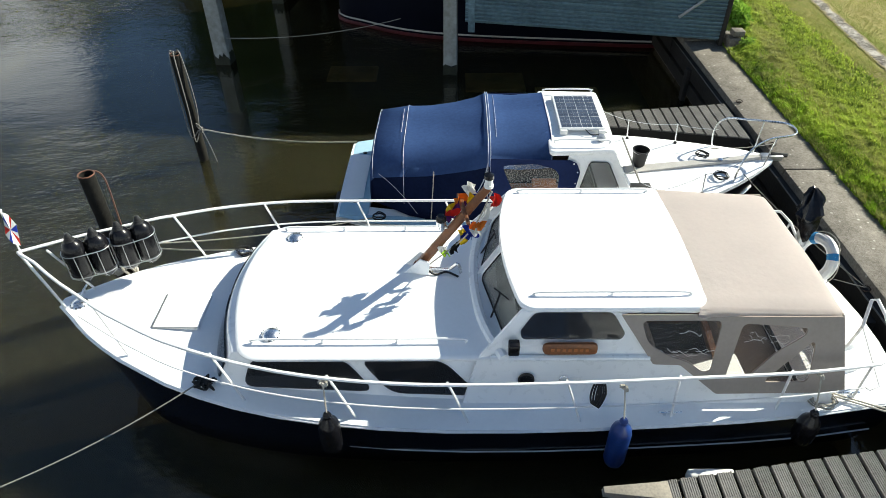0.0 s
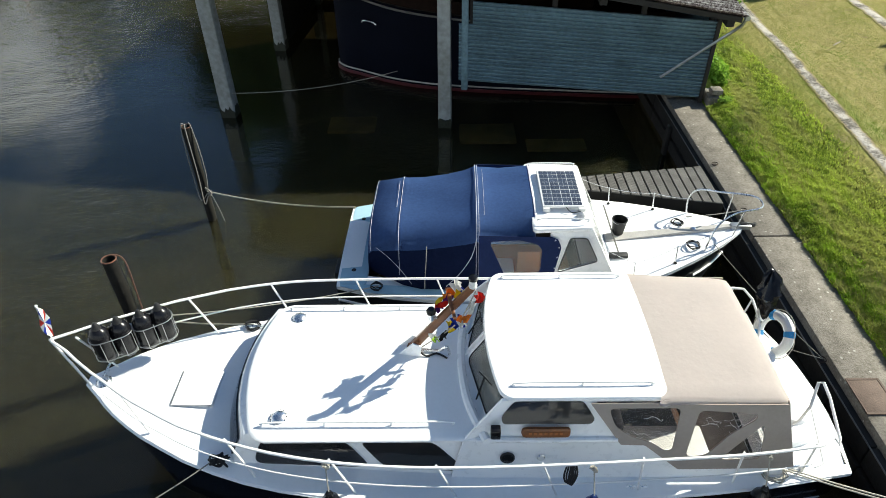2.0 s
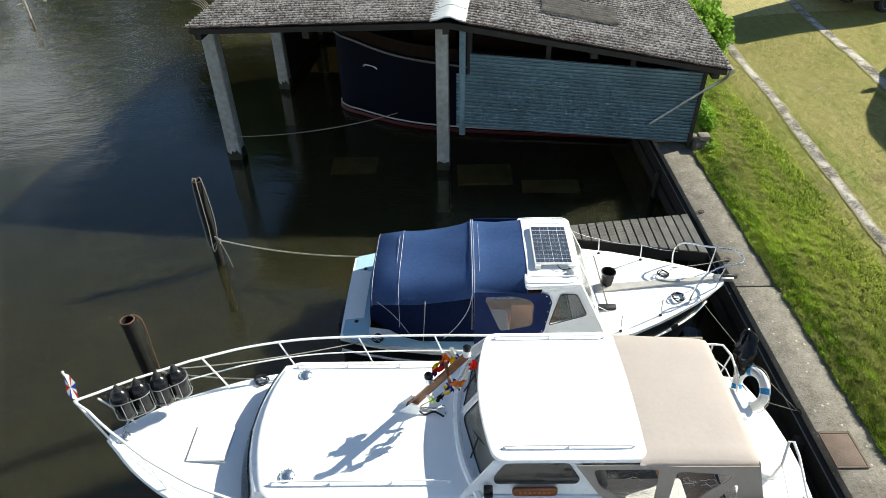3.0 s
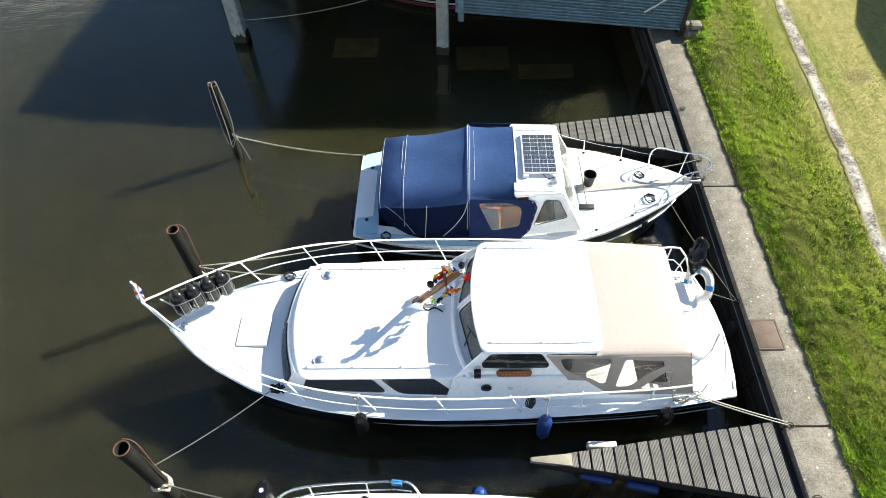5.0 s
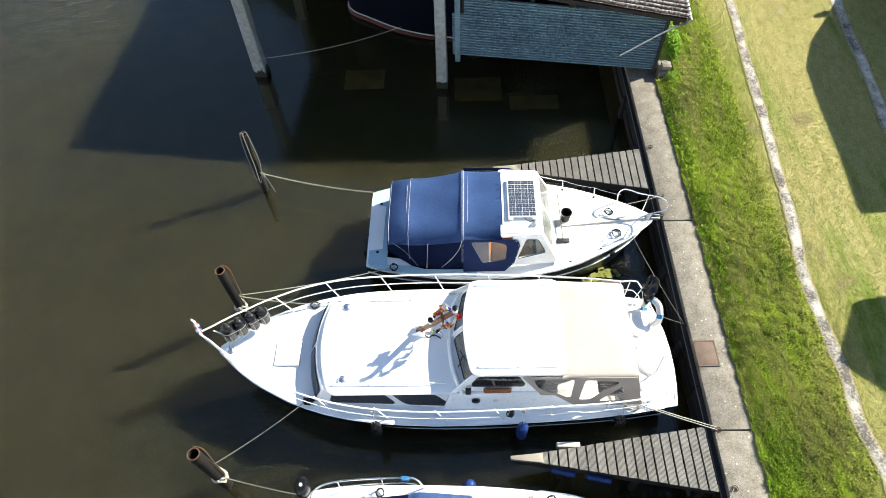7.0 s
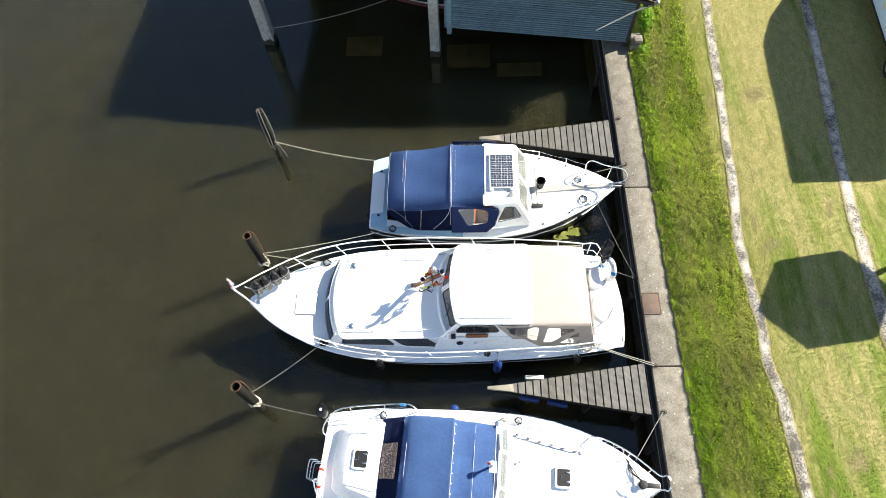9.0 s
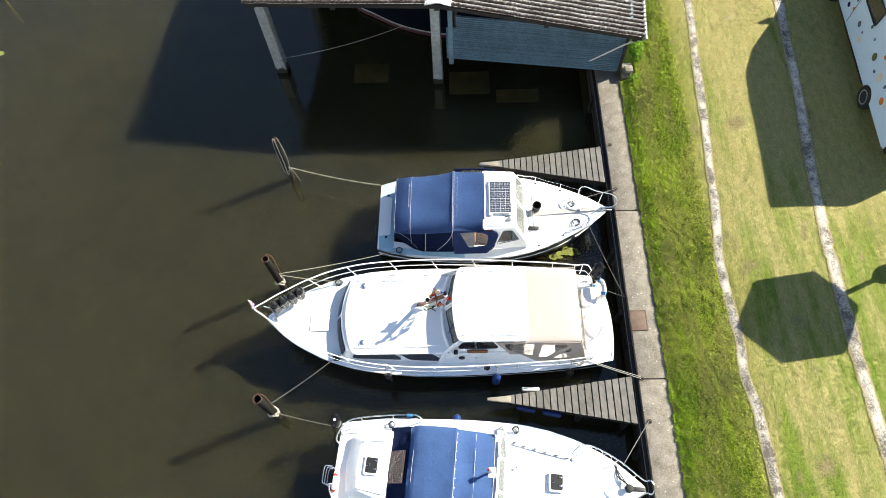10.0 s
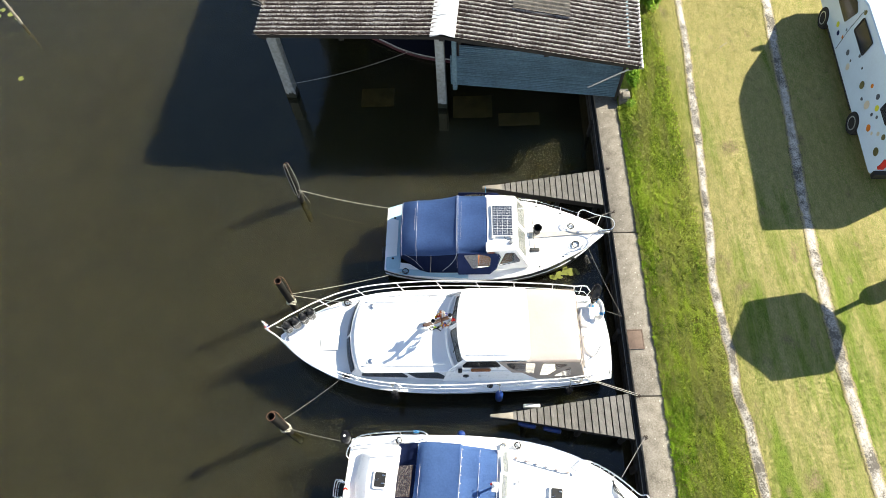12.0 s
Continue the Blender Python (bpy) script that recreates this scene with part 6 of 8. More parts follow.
for s in (-1, 1):
    part("rubbing_strake", tube([(x - 0.225 * (1 - min(1.0, sb(x) / 0.8)), SY + s * (sb(x) * 0.965 + 0.006), ss(x) * 0.62) for x in SXS], 0.026, 6), GEL, sboat, "white rubbing strake along the black hull")
    part("side_deck", prism([(-1.5, SY + s * 1.02), (1.0, SY + s * 1.16), (1.0, SY + s * 1.36), (-1.0, SY + s * 1.24), (-1.5, SY + s * 1.08)][::s], 0.745, 0.752), BLUEDECK, sboat, "pale blue side deck")
part("aft_deck", prism(rounded(-1.52, SY - 1.05, -1.08, SY + 1.05, 0.08), 0.70, 0.758), BLUEDECK, sboat, "pale blue stern deck")
for y in (-0.7, 0.7):
    part("scupper", lathe([(0.04, 0), (0.03, 0.01)], (-1.32, SY + y, 0.757), n=12), RUBBER, sboat)


def tent_rings(shape, z0, wide, low):
    rings = []
    for x, zt, w, flop in shape:
        ring = []
        for i in range(25):
            t = -1 + i / 12
            a = abs(t)
            if a > 0.60:
                q = (a - 0.60) / 0.40
                foot = min(1.0, 0.62 + 0.55 * (x + 1.05)) * 1.20
                y = w * 0.985 + (foot - w * 0.985) * q ** 1.3
                z = zt - 0.20 - (zt - 0.20 - low(x)) * q
            else:
                q = a / 0.60
                y = w * 0.985 * q
                z = zt - 0.06 * q ** 2 - 0.14 * q ** 9
            ring.append((x, SY + 0.02 + (1 if t > 0 else -1) * y, z + 0.012 * math.sin(9 * t + 3 * x)))
        rings.append(ring)
    return rings


shape = [(-1.06, 0.92, 0.84, 0.10), (-1.05, 1.25, 0.86, 0.12), (-1.03, 1.44, 0.87, 0.14), (-0.97, 1.52, 0.89, 0.16), (-0.60, 1.575, 0.91, 0.20), (-0.54, 1.59, 0.915, 0.20), (-0.48, 1.58, 0.915, 0.20), (-0.2, 1.595, 0.92, 0.22), (0.2, 1.65, 0.93, 0.22), (0.5, 1.71, 0.94, 0.22), (0.64, 1.76, 0.95, 0.22), (0.68, 1.785, 0.95, 0.22), (0.72, 1.76, 0.95, 0.22), (1.1, 1.735, 0.94, 0.2), (1.4, 1.765, 0.94, 0.18), (1.57, 1.785, 0.94, 0.18)]
low = lambda x: 0.78
tr = tent_rings(shape, 0, 0, low)
bm = loft([r[4:21] for r in tr], False)
bmesh.ops.solidify(bm, geom=bm.faces, thickness=0.008)
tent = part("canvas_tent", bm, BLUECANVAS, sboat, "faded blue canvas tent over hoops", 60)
for a, b in ((0, 6), (19, 25)):      # same cloth, its shade put in the colour; the sides stop short of the front, where a panel with a window follows
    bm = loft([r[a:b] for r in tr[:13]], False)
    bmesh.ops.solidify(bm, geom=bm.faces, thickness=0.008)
    part("tent_side", bm, DARKCANVAS, tent, "blue canvas tent side, coloured darker for shade", 60)
for k, dx, lo_i, hi_i, r in ((5, 0.0, 1, 24, 0.0042), (11, -0.012, 1, 24, 0.006), (11, 0.022, 1, 24, 0.0042), (5, -0.06, 10, 17, 0.003), (12, 0.07, 7, 18, 0.003), (3, -0.02, 4, 21, 0.0035), (15, -0.01, 4, 21, 0.006)):
    x, zt, w, fl = shape[k]
    ring = tent_rings([(x, zt, w, fl)], 0, 0, low)[0]
    part("seam", tube([Vector(q) + Vector((dx, 0, 0.005)) for q in ring[lo_i:hi_i]], r, 5), SEAM, tent, "pale piped seam")
part("strap", tube([(-0.10, SY - 0.95, 1.38), (-0.11, SY - 1.02, 1.2), (-0.13, SY - 1.13, 0.95), (-0.14, SY - 1.20, 0.80)], 0.008, 5), ROPE, tent, "pale strap")
for s in (-1, 1):
    def on_side(x, z):
        """A point just proud of the tent's side."""
        zt, w = interp([q[:2] for q in shape[3:]], x), interp([(q[0], q[2]) for q in shape[3:]], x)
        foot = min(1.0, 0.62 + 0.55 * (x + 1.05)) * 1.20
        q = min(1.0, max(0.0, (zt - 0.20 - z) / (zt - 0.20 - 0.78)))
        return Vector((x, SY + 0.02 + s * (w * 0.985 + (foot - w * 0.985) * q ** 1.3 + 0.008), z))
    g = lambda x, z: Vector((x, SY + 0.02 + s * (0.955 + 0.245 * (max(0.0, 1.54 - z) / 0.76) ** 1.3 + 0.06), z))
    hole = [g(0.86, 1.50), g(1.32, 1.53), g(1.60, 1.46), g(1.67, 1.38), g(1.65, 1.06), g(1.13, 0.97)]
    # panel of the tent's own cloth, shade again in its colour
    part("side_panel", cloth([g(0.70, 1.60), g(1.80, 1.58), g(1.90, 1.54), g(1.96, 1.42), g(1.85, 0.98), g(1.64, 0.78), g(0.70, 0.77)], [hole], s, 0.008), DARKCANVAS, tent, "blue canvas side panel, coloured darker for shade", 0)
    for x, z in ((1.88, 1.53), (1.94, 1.42), (1.92, 1.28), (1.89, 1.12), (1.83, 0.98), (1.74, 0.88)):
        part("snap_stud", lathe([(0.012, 0), (0.008, 0.006), (0, 0.008)], g(x - 0.02, z) + Vector((0, s * 0.005, 0)), (0, s, 0.2), 8), CHROME, tent)
    part("tent_window", pane(hole, 0.004, 0.06), MILKVINYL, tent, "clear vinyl tent window")
    part("seam", tube([on_side(-0.90 + 0.08 * i, 1.30 - 0.065 * i) for i in range(8)], 0.0035, 5), SEAM, tent)
    part("strap", tube(spline([on_side(0.67, 1.52), on_side(0.60, 1.25), on_side(0.42, 1.0), on_side(0.20, 0.82)], 4), 0.007, 5), SEAM, tent, "pale strap")
# hard cabin top with the windscreen in front
part("cabin_roof", crowned_slab([(x, SY + (y - SY) * (1 - 0.06 * (x - 1.5))) for x, y in finer(rounded(1.51, SY - 1.00, 2.44, SY + 0.90, 0.07))], 1.70, 0.07, 0.05, 2.0, SY - 0.05, 0.5, 1.0), GEL, sboat, "white hard cabin roof")
for s in (-1, 1):
    w0 = 0.955 if s < 0 else 0.86
    sidep = lambda x, z: Vector((x, SY + s * (w0 - 0.05 * (x - 1.5) + 0.17 * (1.66 - z) / 0.84), z))
    h = [sidep(1.93, 1.02), sidep(2.09, 1.54), sidep(2.35, 1.53), sidep(2.55, 1.17)]
    part("cabin_side", cloth([sidep(1.80, 1.66), sidep(2.42, 1.66), sidep(2.84, 0.86), sidep(1.62, 0.80)], [h], s, 0.03), GEL, sboat, "white window frame", 0)
    part("side_window", pane([q - Vector((0, s * 0.012, 0)) for q in h], 0.006, 0.05), PANE, sboat, "cabin side window")
    part("window_seal", tube([q + Vector((0, s * 0.012, 0)) for q in round_poly(h, 0.05)], 0.007, 5, True), RUBBER, sboat, "black rubber seal")
fr = [Vector((2.42, SY - 0.94, 1.67)), Vector((2.42, SY + 0.83, 1.67)), Vector((2.86, SY + 0.98, 0.88)), Vector((2.86, SY - 1.08, 0.88))]
fh = lambda a, b: [Vector((2.42 + 0.44 * t, SY + y * (1 + 0.1 * t), 1.67 - 0.79 * t)) for y, t in ((a, 0.12), (b, 0.12), (b, 0.72), (a, 0.72))]
part("windscreen_frame", cloth(fr, [fh(-0.80, -0.06), fh(0.06, 0.78)], 1, 0.03), GEL, sboat, "white windscreen frame", 0)
for a, b in ((-0.80, -0.06), (0.06, 0.78)):
    part("windscreen", pane(fh(a, b), 0.006, 0.05), PANE, sboat, "windscreen pane")
panel = part("solar_panel", box(1.69, SY - 0.56, 1.785, 2.33, SY + 0.46, 1.815, 0.004), RAILWHITE, sboat, "solar panel in a white frame on the cabin roof")
for i in range(4):
    for j in range(9):
        x0, y0 = 1.717 + 0.147 * i, SY - 0.535 + 0.1090 * j
        cell = [box(x0 + 0.071 * a, y0 + 0.052 * b, 1.815, x0 + 0.071 * a + 0.0685, y0 + 0.052 * b + 0.0465, 1.818) for a in (0, 1) for b in (0, 1)]
        part("cell", join(*cell), SOLAR, panel)
for x, y in ((1.74, -0.58), (2.28, -0.58), (1.74, 0.48), (2.28, 0.48)):
    part("panel_foot", box(x - 0.05, SY + y - 0.03, 1.745, x + 0.05, SY + y + 0.03, 1.80, 0.006), WHITEVINYL, panel)
part("cable", tube(spline([(2.05, SY - 0.57, 1.80), (2.12, SY - 0.64, 1.765), (2.24, SY - 0.62, 1.76), (2.36, SY - 0.55, 1.75)], 4), 0.007, 5), RUBBER, panel, "black cable")
for y in (SY - 0.86, SY + 0.72):
    part("grab_rail", tube(spline([(1.60, y, 1.75), (1.63, y, 1.80), (2.3, y, 1.80), (2.33, y, 1.75)], 3), 0.011, 6), RAILWHITE, sboat)
part("horn_lamp", lathe([(0.06, 0), (0.065, 0.03), (0.04, 0.07), (0.0, 0.075)], (2.25, SY - 0.72, 1.73), n=16), ALU, sboat, "small round roof vent")
part("cabin_bulkhead", box(1.34, SY - 0.72, 0.16, 1.70, SY - 0.66, 1.12, 0.01), TEAK, sboat, "orange-brown wooden bulkhead")
part("seat", box(0.55, SY - 0.98, 0.2, 1.30, SY - 0.45, 0.82, 0.04), WHITEVINYL, sboat)
part("cockpit_floor", box(-0.85, SY - 0.8, 0.12, 2.4, SY + 0.8, 0.16), TEAK, sboat)
part("king_plank", prism([(2.88, SY - 0.10), (5.0, SY - 0.035), (5.0, SY + 0.035), (2.88, SY + 0.10)], lambda x, y: ss(x), lambda x, y: ss(x) + 0.092), GREYPLANK, sboat, "grey raised plank along the foredeck")
# steel bow rail
zt = lambda x: ss(x) + 0.5
bow = [(4.40, SY - 0.50, 0.96), (4.42, SY - 0.50, 1.20), (4.58, SY - 0.38, 1.41), (4.86, SY - 0.25, 1.50), (5.24, SY - 0.17, 1.53), (5.34, SY + 0.02, 1.53), (5.24, SY + 0.19, 1.53), (4.80, SY + 0.33, 1.51), (4.50, SY + 0.52, 1.44), (4.38, SY + 0.56, 1.26), (4.40, SY + 0.53, 0.96)]
part("bow_rail", tube(spline(bow, 6), 0.015, 8), CHROME, sboat, "polished steel bow rail")
for s in (-1, 1):
    part("rail_leg", tube([(4.92, SY + s * 0.20, 1.0), (4.98, SY + s * (0.23 if s < 0 else 0.28), 1.51)], 0.012, 6), CHROME, sboat)
    for x in (3.15, 3.87):
        part("stanchion", tube([(x, SY + s * (sb(x) - 0.10), ss(x) + 0.03), (x - 0.03, SY + s * (sb(x) - 0.09), ss(x) + 0.36)], 0.011, 6), CHROME, sboat)
        part("stanchion_foot", lathe([(0.03, 0), (0.028, 0.02), (0.014, 0.05)], (x, SY + s * (sb(x) - 0.10), ss(x) + 0.03), n=10), RUBBER, sboat)
    part("life_line", tube(sag((2.55, SY + s * 0.95, 1.40), (3.12, SY + s * (sb(3.15) - 0.09), ss(3.15) + 0.35), 0.02) + sag((3.12, SY + s * (sb(3.15) - 0.09), ss(3.15) + 0.35), (3.84, SY + s * (sb(3.87) - 0.09), ss(3.87) + 0.35), 0.03) + sag((3.84, SY + s * (sb(3.87) - 0.09), ss(3.87) + 0.35), (4.42, SY + s * 0.5, 1.28), 0.02), 0.004, 4), CHROME, sboat)
anchor = part("bow_roller", box(4.95, SY - 0.06, 1.06, 5.28, SY + 0.06, 1.14, 0.015), ALU, sboat, "bow roller")
part("anchor", tube([(5.1, SY, 1.15), (5.34, SY, 1.12), (5.40, SY + 0.1, 1.08)], 0.03, 6), RUBBER, anchor)
for s in (-1, 1):
    part("hull_port", lathe([(0.075, 0), (0.06, 0.015), (0.0, 0.018)], (4.2, SY + s * 0.655, 0.62), (0.45, s, 0.1), 16), RUBBER, sboat, "oval black hull port")
part("cleat_post", lathe([(0.03, 0), (0.03, 0.08), (0.04, 0.09), (0, 0.10)], (4.35, SY, 0.97), n=10), CHROME, sboat)
# bucket, deck brush, ropes
bk = thing("bucket", (3.12, SY + 0.10, 0.89), "black plastic bucket standing on the foredeck", "bucket")
part("body", lathe([(0.09, 0), (0.095, 0.01), (0.125, 0.24), (0.132, 0.245), (0.132, 0.255), (0.120, 0.255), (0.09, 0.02), (0.0, 0.018)], (3.12, SY + 0.10, 0.905), n=22), RUBBER, bk)
part("bail", tube([(3.12 + 0.13 * math.cos(a), SY + 0.10 - 0.13 * math.sin(a) * 0.9, 1.15 - 0.02 * math.sin(a)) for a in [i * math.pi / 10 for i in range(11)]], 0.005, 5), ALU, bk)
br = thing("deck_brush", (2.98, SY - 0.35, 0.85), "long-handled deck brush lying on the foredeck", "brush")
part("handle", tube([(2.98, SY + 0.72, 1.02), (3.02, SY - 0.45, 0.93)], 0.014, 6), DARKROPE, br, "grey worn handle")
part("head", box(2.87, SY - 0.55, 0.87, 3.17, SY - 0.45, 0.93, 0.01), RUBBER, br, "dark brush head")
coil("rope_coil", 4.15, SY + 0.22, 0.98, 0.11, 3, BLACKROPE, "black mooring rope coiled on the foredeck", 8)
coil("rope_coil", 4.25, SY - 0.38, 0.97, 0.12, 3, BLACKROPE, "black mooring rope coiled on the foredeck", 9)
coil("rope_coil", -0.9, SY - 1.14, 0.76, 0.10, 3, BLACKROPE, "dark rope coiled on the side deck", 10)
part("outboard_bracket", box(-1.68, SY - 0.6, 0.35, -1.58, SY - 0.2, 0.62, 0.02), RUBBER, sboat)
part("stern_light", lathe([(0.03, 0), (0.03, 0.09), (0, 0.1)], (-1.6, SY - 0.05, 0.55), n=10), RUBBER, sboat)
FIT.pop()

# ---- the third boat, its far side only in view ----
TY = 0.80
FIT.append(Matrix.Translation((1.54, 1.275, 0)) @ Matrix.Rotation(radians(-5.2), 4, "Z") @ Matrix.Diagonal((0.958, 1.0, 1.04, 1)) @ Matrix.Translation((-1.3, -0.8, 0)))
TB = [(-2.28, 0.90), (-1.95, 0.98), (-1.0, 1.10), (-0.2, 1.16), (0.8, 1.22), (1.6, 1.22), (2.3, 1.18), (2.8, 1.10), (3.3, 0.97), (3.8, 0.79), (4.3, 0.54), (4.65, 0.29), (4.85, 0.14), (4.98, 0.03)]
TS = [(-2.28, 0.86), (1.0, 0.86), (3.5, 0.95), (4.98, 1.10)]
tb = lambda x: interp(TB, x)
ts = lambda x: interp(TS, x)
TXS = [-2.28, -2.2, -2.0, -1.5, -1.0, -0.4, 0.2, 0.8, 1.4, 2.0, 2.6, 3.2, 3.6, 4.0, 4.3, 4.5, 4.65, 4.78, 4.88, 4.94, 4.98]
tboat = thing("aft_cabin_boat", (1.3, TY, 0), "white aft-cabin boat with a bright blue canvas cover", "boat")
part("hull", loft(hull_rings(TXS, tb, ts, TY, -1)), NAVY, tboat, "dark hull")
part("deck", loft(deck_rings(TXS, tb, ts, TY, 0.03, 0.05)), GEL_DECK, tboat, "white deck")
for s in (-1, 1):
    part("rubbing_strake", tube([(x, TY + s * (tb(x) + 0.03), ts(x) - 0.02) for x in TXS], 0.018, 6), RUBBER, tboat, "black rubbing strake")
# aft cabin: a slanting shoulder round a flat roof
oa = [(-1.98, -0.62), (-1.80, -0.74), (-0.95, -0.90), (-0.95, 0.90), (-1.80, 0.74), (-1.98, 0.62), (-2.04, 0.0)]
oi = [(-1.66, -0.52), (-1.58, -0.58), (-0.95, -0.74), (-0.95, 0.74), (-1.58, 0.58), (-1.66, 0.52), (-1.70, 0.0)]
part("aft_cabin", bevelled(loft([[(x, TY + y, 0.86) for x, y in oa], [(x + 0.03, TY + y * 0.97, 1.06) for x, y in oa], [(x, TY + y, 1.24 + 0.03 * (1 - y * y)) for x, y in oi]]), 0.03, 3), GEL, tboat, "white aft cabin with sloping shoulders")
o = [(1.70, -0.98), (2.6, -0.90), (3.3, -0.72), (3.9, -0.42), (4.1, -0.2), (4.15, 0), (4.1, 0.2), (3.9, 0.42), (3.3, 0.72), (2.6, 0.90), (1.70, 0.98)]
part("fore_cabin", bevelled(loft([[(x, TY + y, 0.9) for x, y in o], [(1.7 + (x - 1.7) * 0.95, TY + y * 0.90, 1.19 - 0.03 * (x - 1.7) + 0.06 * (1 - y * y)) for x, y in o]]), 0.05, 3), GEL, tboat, "white fore cabin roof")
for x, z in ((-1.36, 1.275), (2.95, 1.215)):
    h = part("roof_hatch", prism(rounded(x - 0.18, TY - 0.22, x + 0.18, TY + 0.20, 0.05), z - 0.05, z + 0.03, 0.008), GEL, tboat, "roof hatch with a dark tinted pane")
    part("hatch_pane", prism(rounded(x - 0.135, TY - 0.175, x + 0.135, TY + 0.155, 0.03), z + 0.03, z + 0.036), RUBBER, h, "black tinted pane")
    for d in (-0.09, 0.09):
        part("hatch_hinge", box(x + 0.04, TY + d - 0.015, z + 0.036, x + 0.12, TY + d + 0.015, z + 0.046, 0.004), CHROME, h)
    part("hatch_latch", tube([(x - 0.12, TY - 0.03, z + 0.042), (x - 0.05, TY - 0.03, z + 0.05), (x - 0.05, TY + 0.02, z + 0.05)], 0.008, 5), CHROME, h)


def arch(shape, cy):
    rings = []
    for x, zt, w in shape:
        ring = []
        for i in range(29):
            t = -1 + i / 14
            a = abs(t)
            if a > 0.7:
                q = (a - 0.7) / 0.3
                y, z = w * (0.93 + 0.07 * q ** 0.7), zt - 0.09 - (zt - 1.02) * q
            else:
                q = a / 0.7
                y, z = w * 0.93 * q, zt - 0.09 * q ** 3
            ring.append((x + 0.02 * (1 - a), cy + math.copysign(y, t), z + 0.008 * math.sin(8 * t + 4 * x)))
        rings.append(ring)
    bm = loft(rings, False)
    bmesh.ops.solidify(bm, geom=bm.faces, thickness=0.008)
    return bm


cover = part("canvas_cover", arch([(-0.50, 1.56, 0.93), (-0.42, 1.66, 0.95), (-0.3, 1.71, 0.96), (0.0, 1.74, 0.96), (0.42, 1.74, 0.96), (0.53, 1.765, 0.96), (0.56, 1.77, 0.96), (0.60, 1.74, 0.93), (0.95, 1.70, 0.92), (1.02, 1.71, 0.92), (1.08, 1.69, 0.92), (1.46, 1.65, 0.90)], TY), SKYCANVAS, tboat, "bright blue canvas cover", 60)
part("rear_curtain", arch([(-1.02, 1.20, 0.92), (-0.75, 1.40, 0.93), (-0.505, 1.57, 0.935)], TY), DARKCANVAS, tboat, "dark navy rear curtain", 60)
part("curtain_window", pane([Vector((-0.93, TY - 0.36, 1.295)), Vector((-0.58, TY - 0.36, 1.545)), Vector((-0.58, TY + 0.34, 1.545)), Vector((-0.93, TY + 0.34, 1.295))], 0.006, 0.02), CURTAINVINYL, tboat, "clear vinyl window")
for x, z, r in ((0.575, 1.775, 0.008), (1.02, 1.715, 0.005), (1.46, 1.655, 0.007), (-0.40, 1.675, 0.004)):
    part("seam", tube([(x + 0.02, TY - 0.80 + 0.16 * i, z + 0.005 - 0.0023 * abs(i - 5) ** 2.2) for i in range(11)], r, 5), SEAM, cover, "pale seam")
for i in range(9):
    y = -0.76 + 0.19 * i
    part("stud", lathe([(0.016, 0), (0.012, 0.008), (0, 0.012)], (0.565 + 0.05, TY + y, 1.752 - 0.07 * abs(y) ** 3), n=8), CHROME, cover)
# windscreen: three panes that bow forward
wsc = lambda y, f: Vector((1.50 + 0.08 * (1 - y * y) + 0.20 * (1 - f), TY + y * (1 - 0.05 * f), 1.22 + 0.42 * f))
for y0, y1 in ((-0.96, -0.36), (-0.36, 0.36), (0.36, 0.96)):
    outer = [wsc(y0, -0.05), wsc(y1, -0.05), wsc(y1, 1.0), wsc(y0, 1.0)]
    hole = [wsc(y0 + 0.03, 0.06), wsc(y1 - 0.03, 0.06), wsc(y1 - 0.03, 0.82), wsc(y0 + 0.03, 0.82)]
    part("windscreen_frame", cloth(outer, [hole], 1, 0.03), GEL, tboat, "white windscreen frame", 0)
    part("windscreen", pane(hole, 0.006, 0.04), PANE, tboat, "windscreen pane")
light = part("deck_light", lathe([(0.05, 0), (0.05, 0.02), (0.022, 0.03), (0.022, 0.30), (0.055, 0.31), (0.055, 0.38), (0.03, 0.41), (0, 0.415)], (1.42, TY + 0.02, 1.65), n=12), WHITEVINYL, tboat, "white signal lamp")
part("lamp_lens", lathe([(0.022, 0), (0.022, 0.04), (0.0, 0.05)], (1.36, TY + 0.02, 1.98), (-1, 0, 0.3), 10), FLAGS["red"], light, "red lens")
part("lamp_base", box(1.36, TY - 0.10, 1.63, 1.52, TY + 0.12, 1.665, 0.01), WHITEVINYL, tboat)
for s in (-1, 1):
    gr = [(1.95 + 0.25 * i, TY + s * (0.76 - 0.046 * i), 1.225 - 0.006 * i) for i in range(6)]
    gb = part("grab_rail", tube([gr[0]] + [(x, y, z + 0.030) for x, y, z in gr] + [gr[-1]], 0.013, 6), ALU, tboat, "pale grab rail on dark feet")
    for x, y, z in gr:
        part("rail_foot", box(x - 0.04, y - 0.012, z - 0.02, x + 0.04, y + 0.012, z + 0.020, 0.004), WOOD, gb, "dark wooden foot")
    ar = [(-1.62 + 0.30 * i, TY + s * (0.50 + 0.04 * i), 1.30) for i in range(3)]
    part("aft_grab_rail", tube([(ar[0][0], ar[0][1], 1.25)] + ar + [(ar[-1][0], ar[-1][1], 1.25)], 0.011, 6), RAILWHITE, tboat, "white grab rail on the aft cabin")
part("deck_vent", lathe([(0.07, 0), (0.075, 0.02), (0.04, 0.05), (0, 0.055)], (3.30, TY + 0.50, 1.13), n=18), CHROME, tboat)
part("deck_vent", lathe([(0.03, 0), (0.03, 0.015), (0, 0.02)], (2.02, TY + 0.22, 1.25), n=12), ALU, tboat)
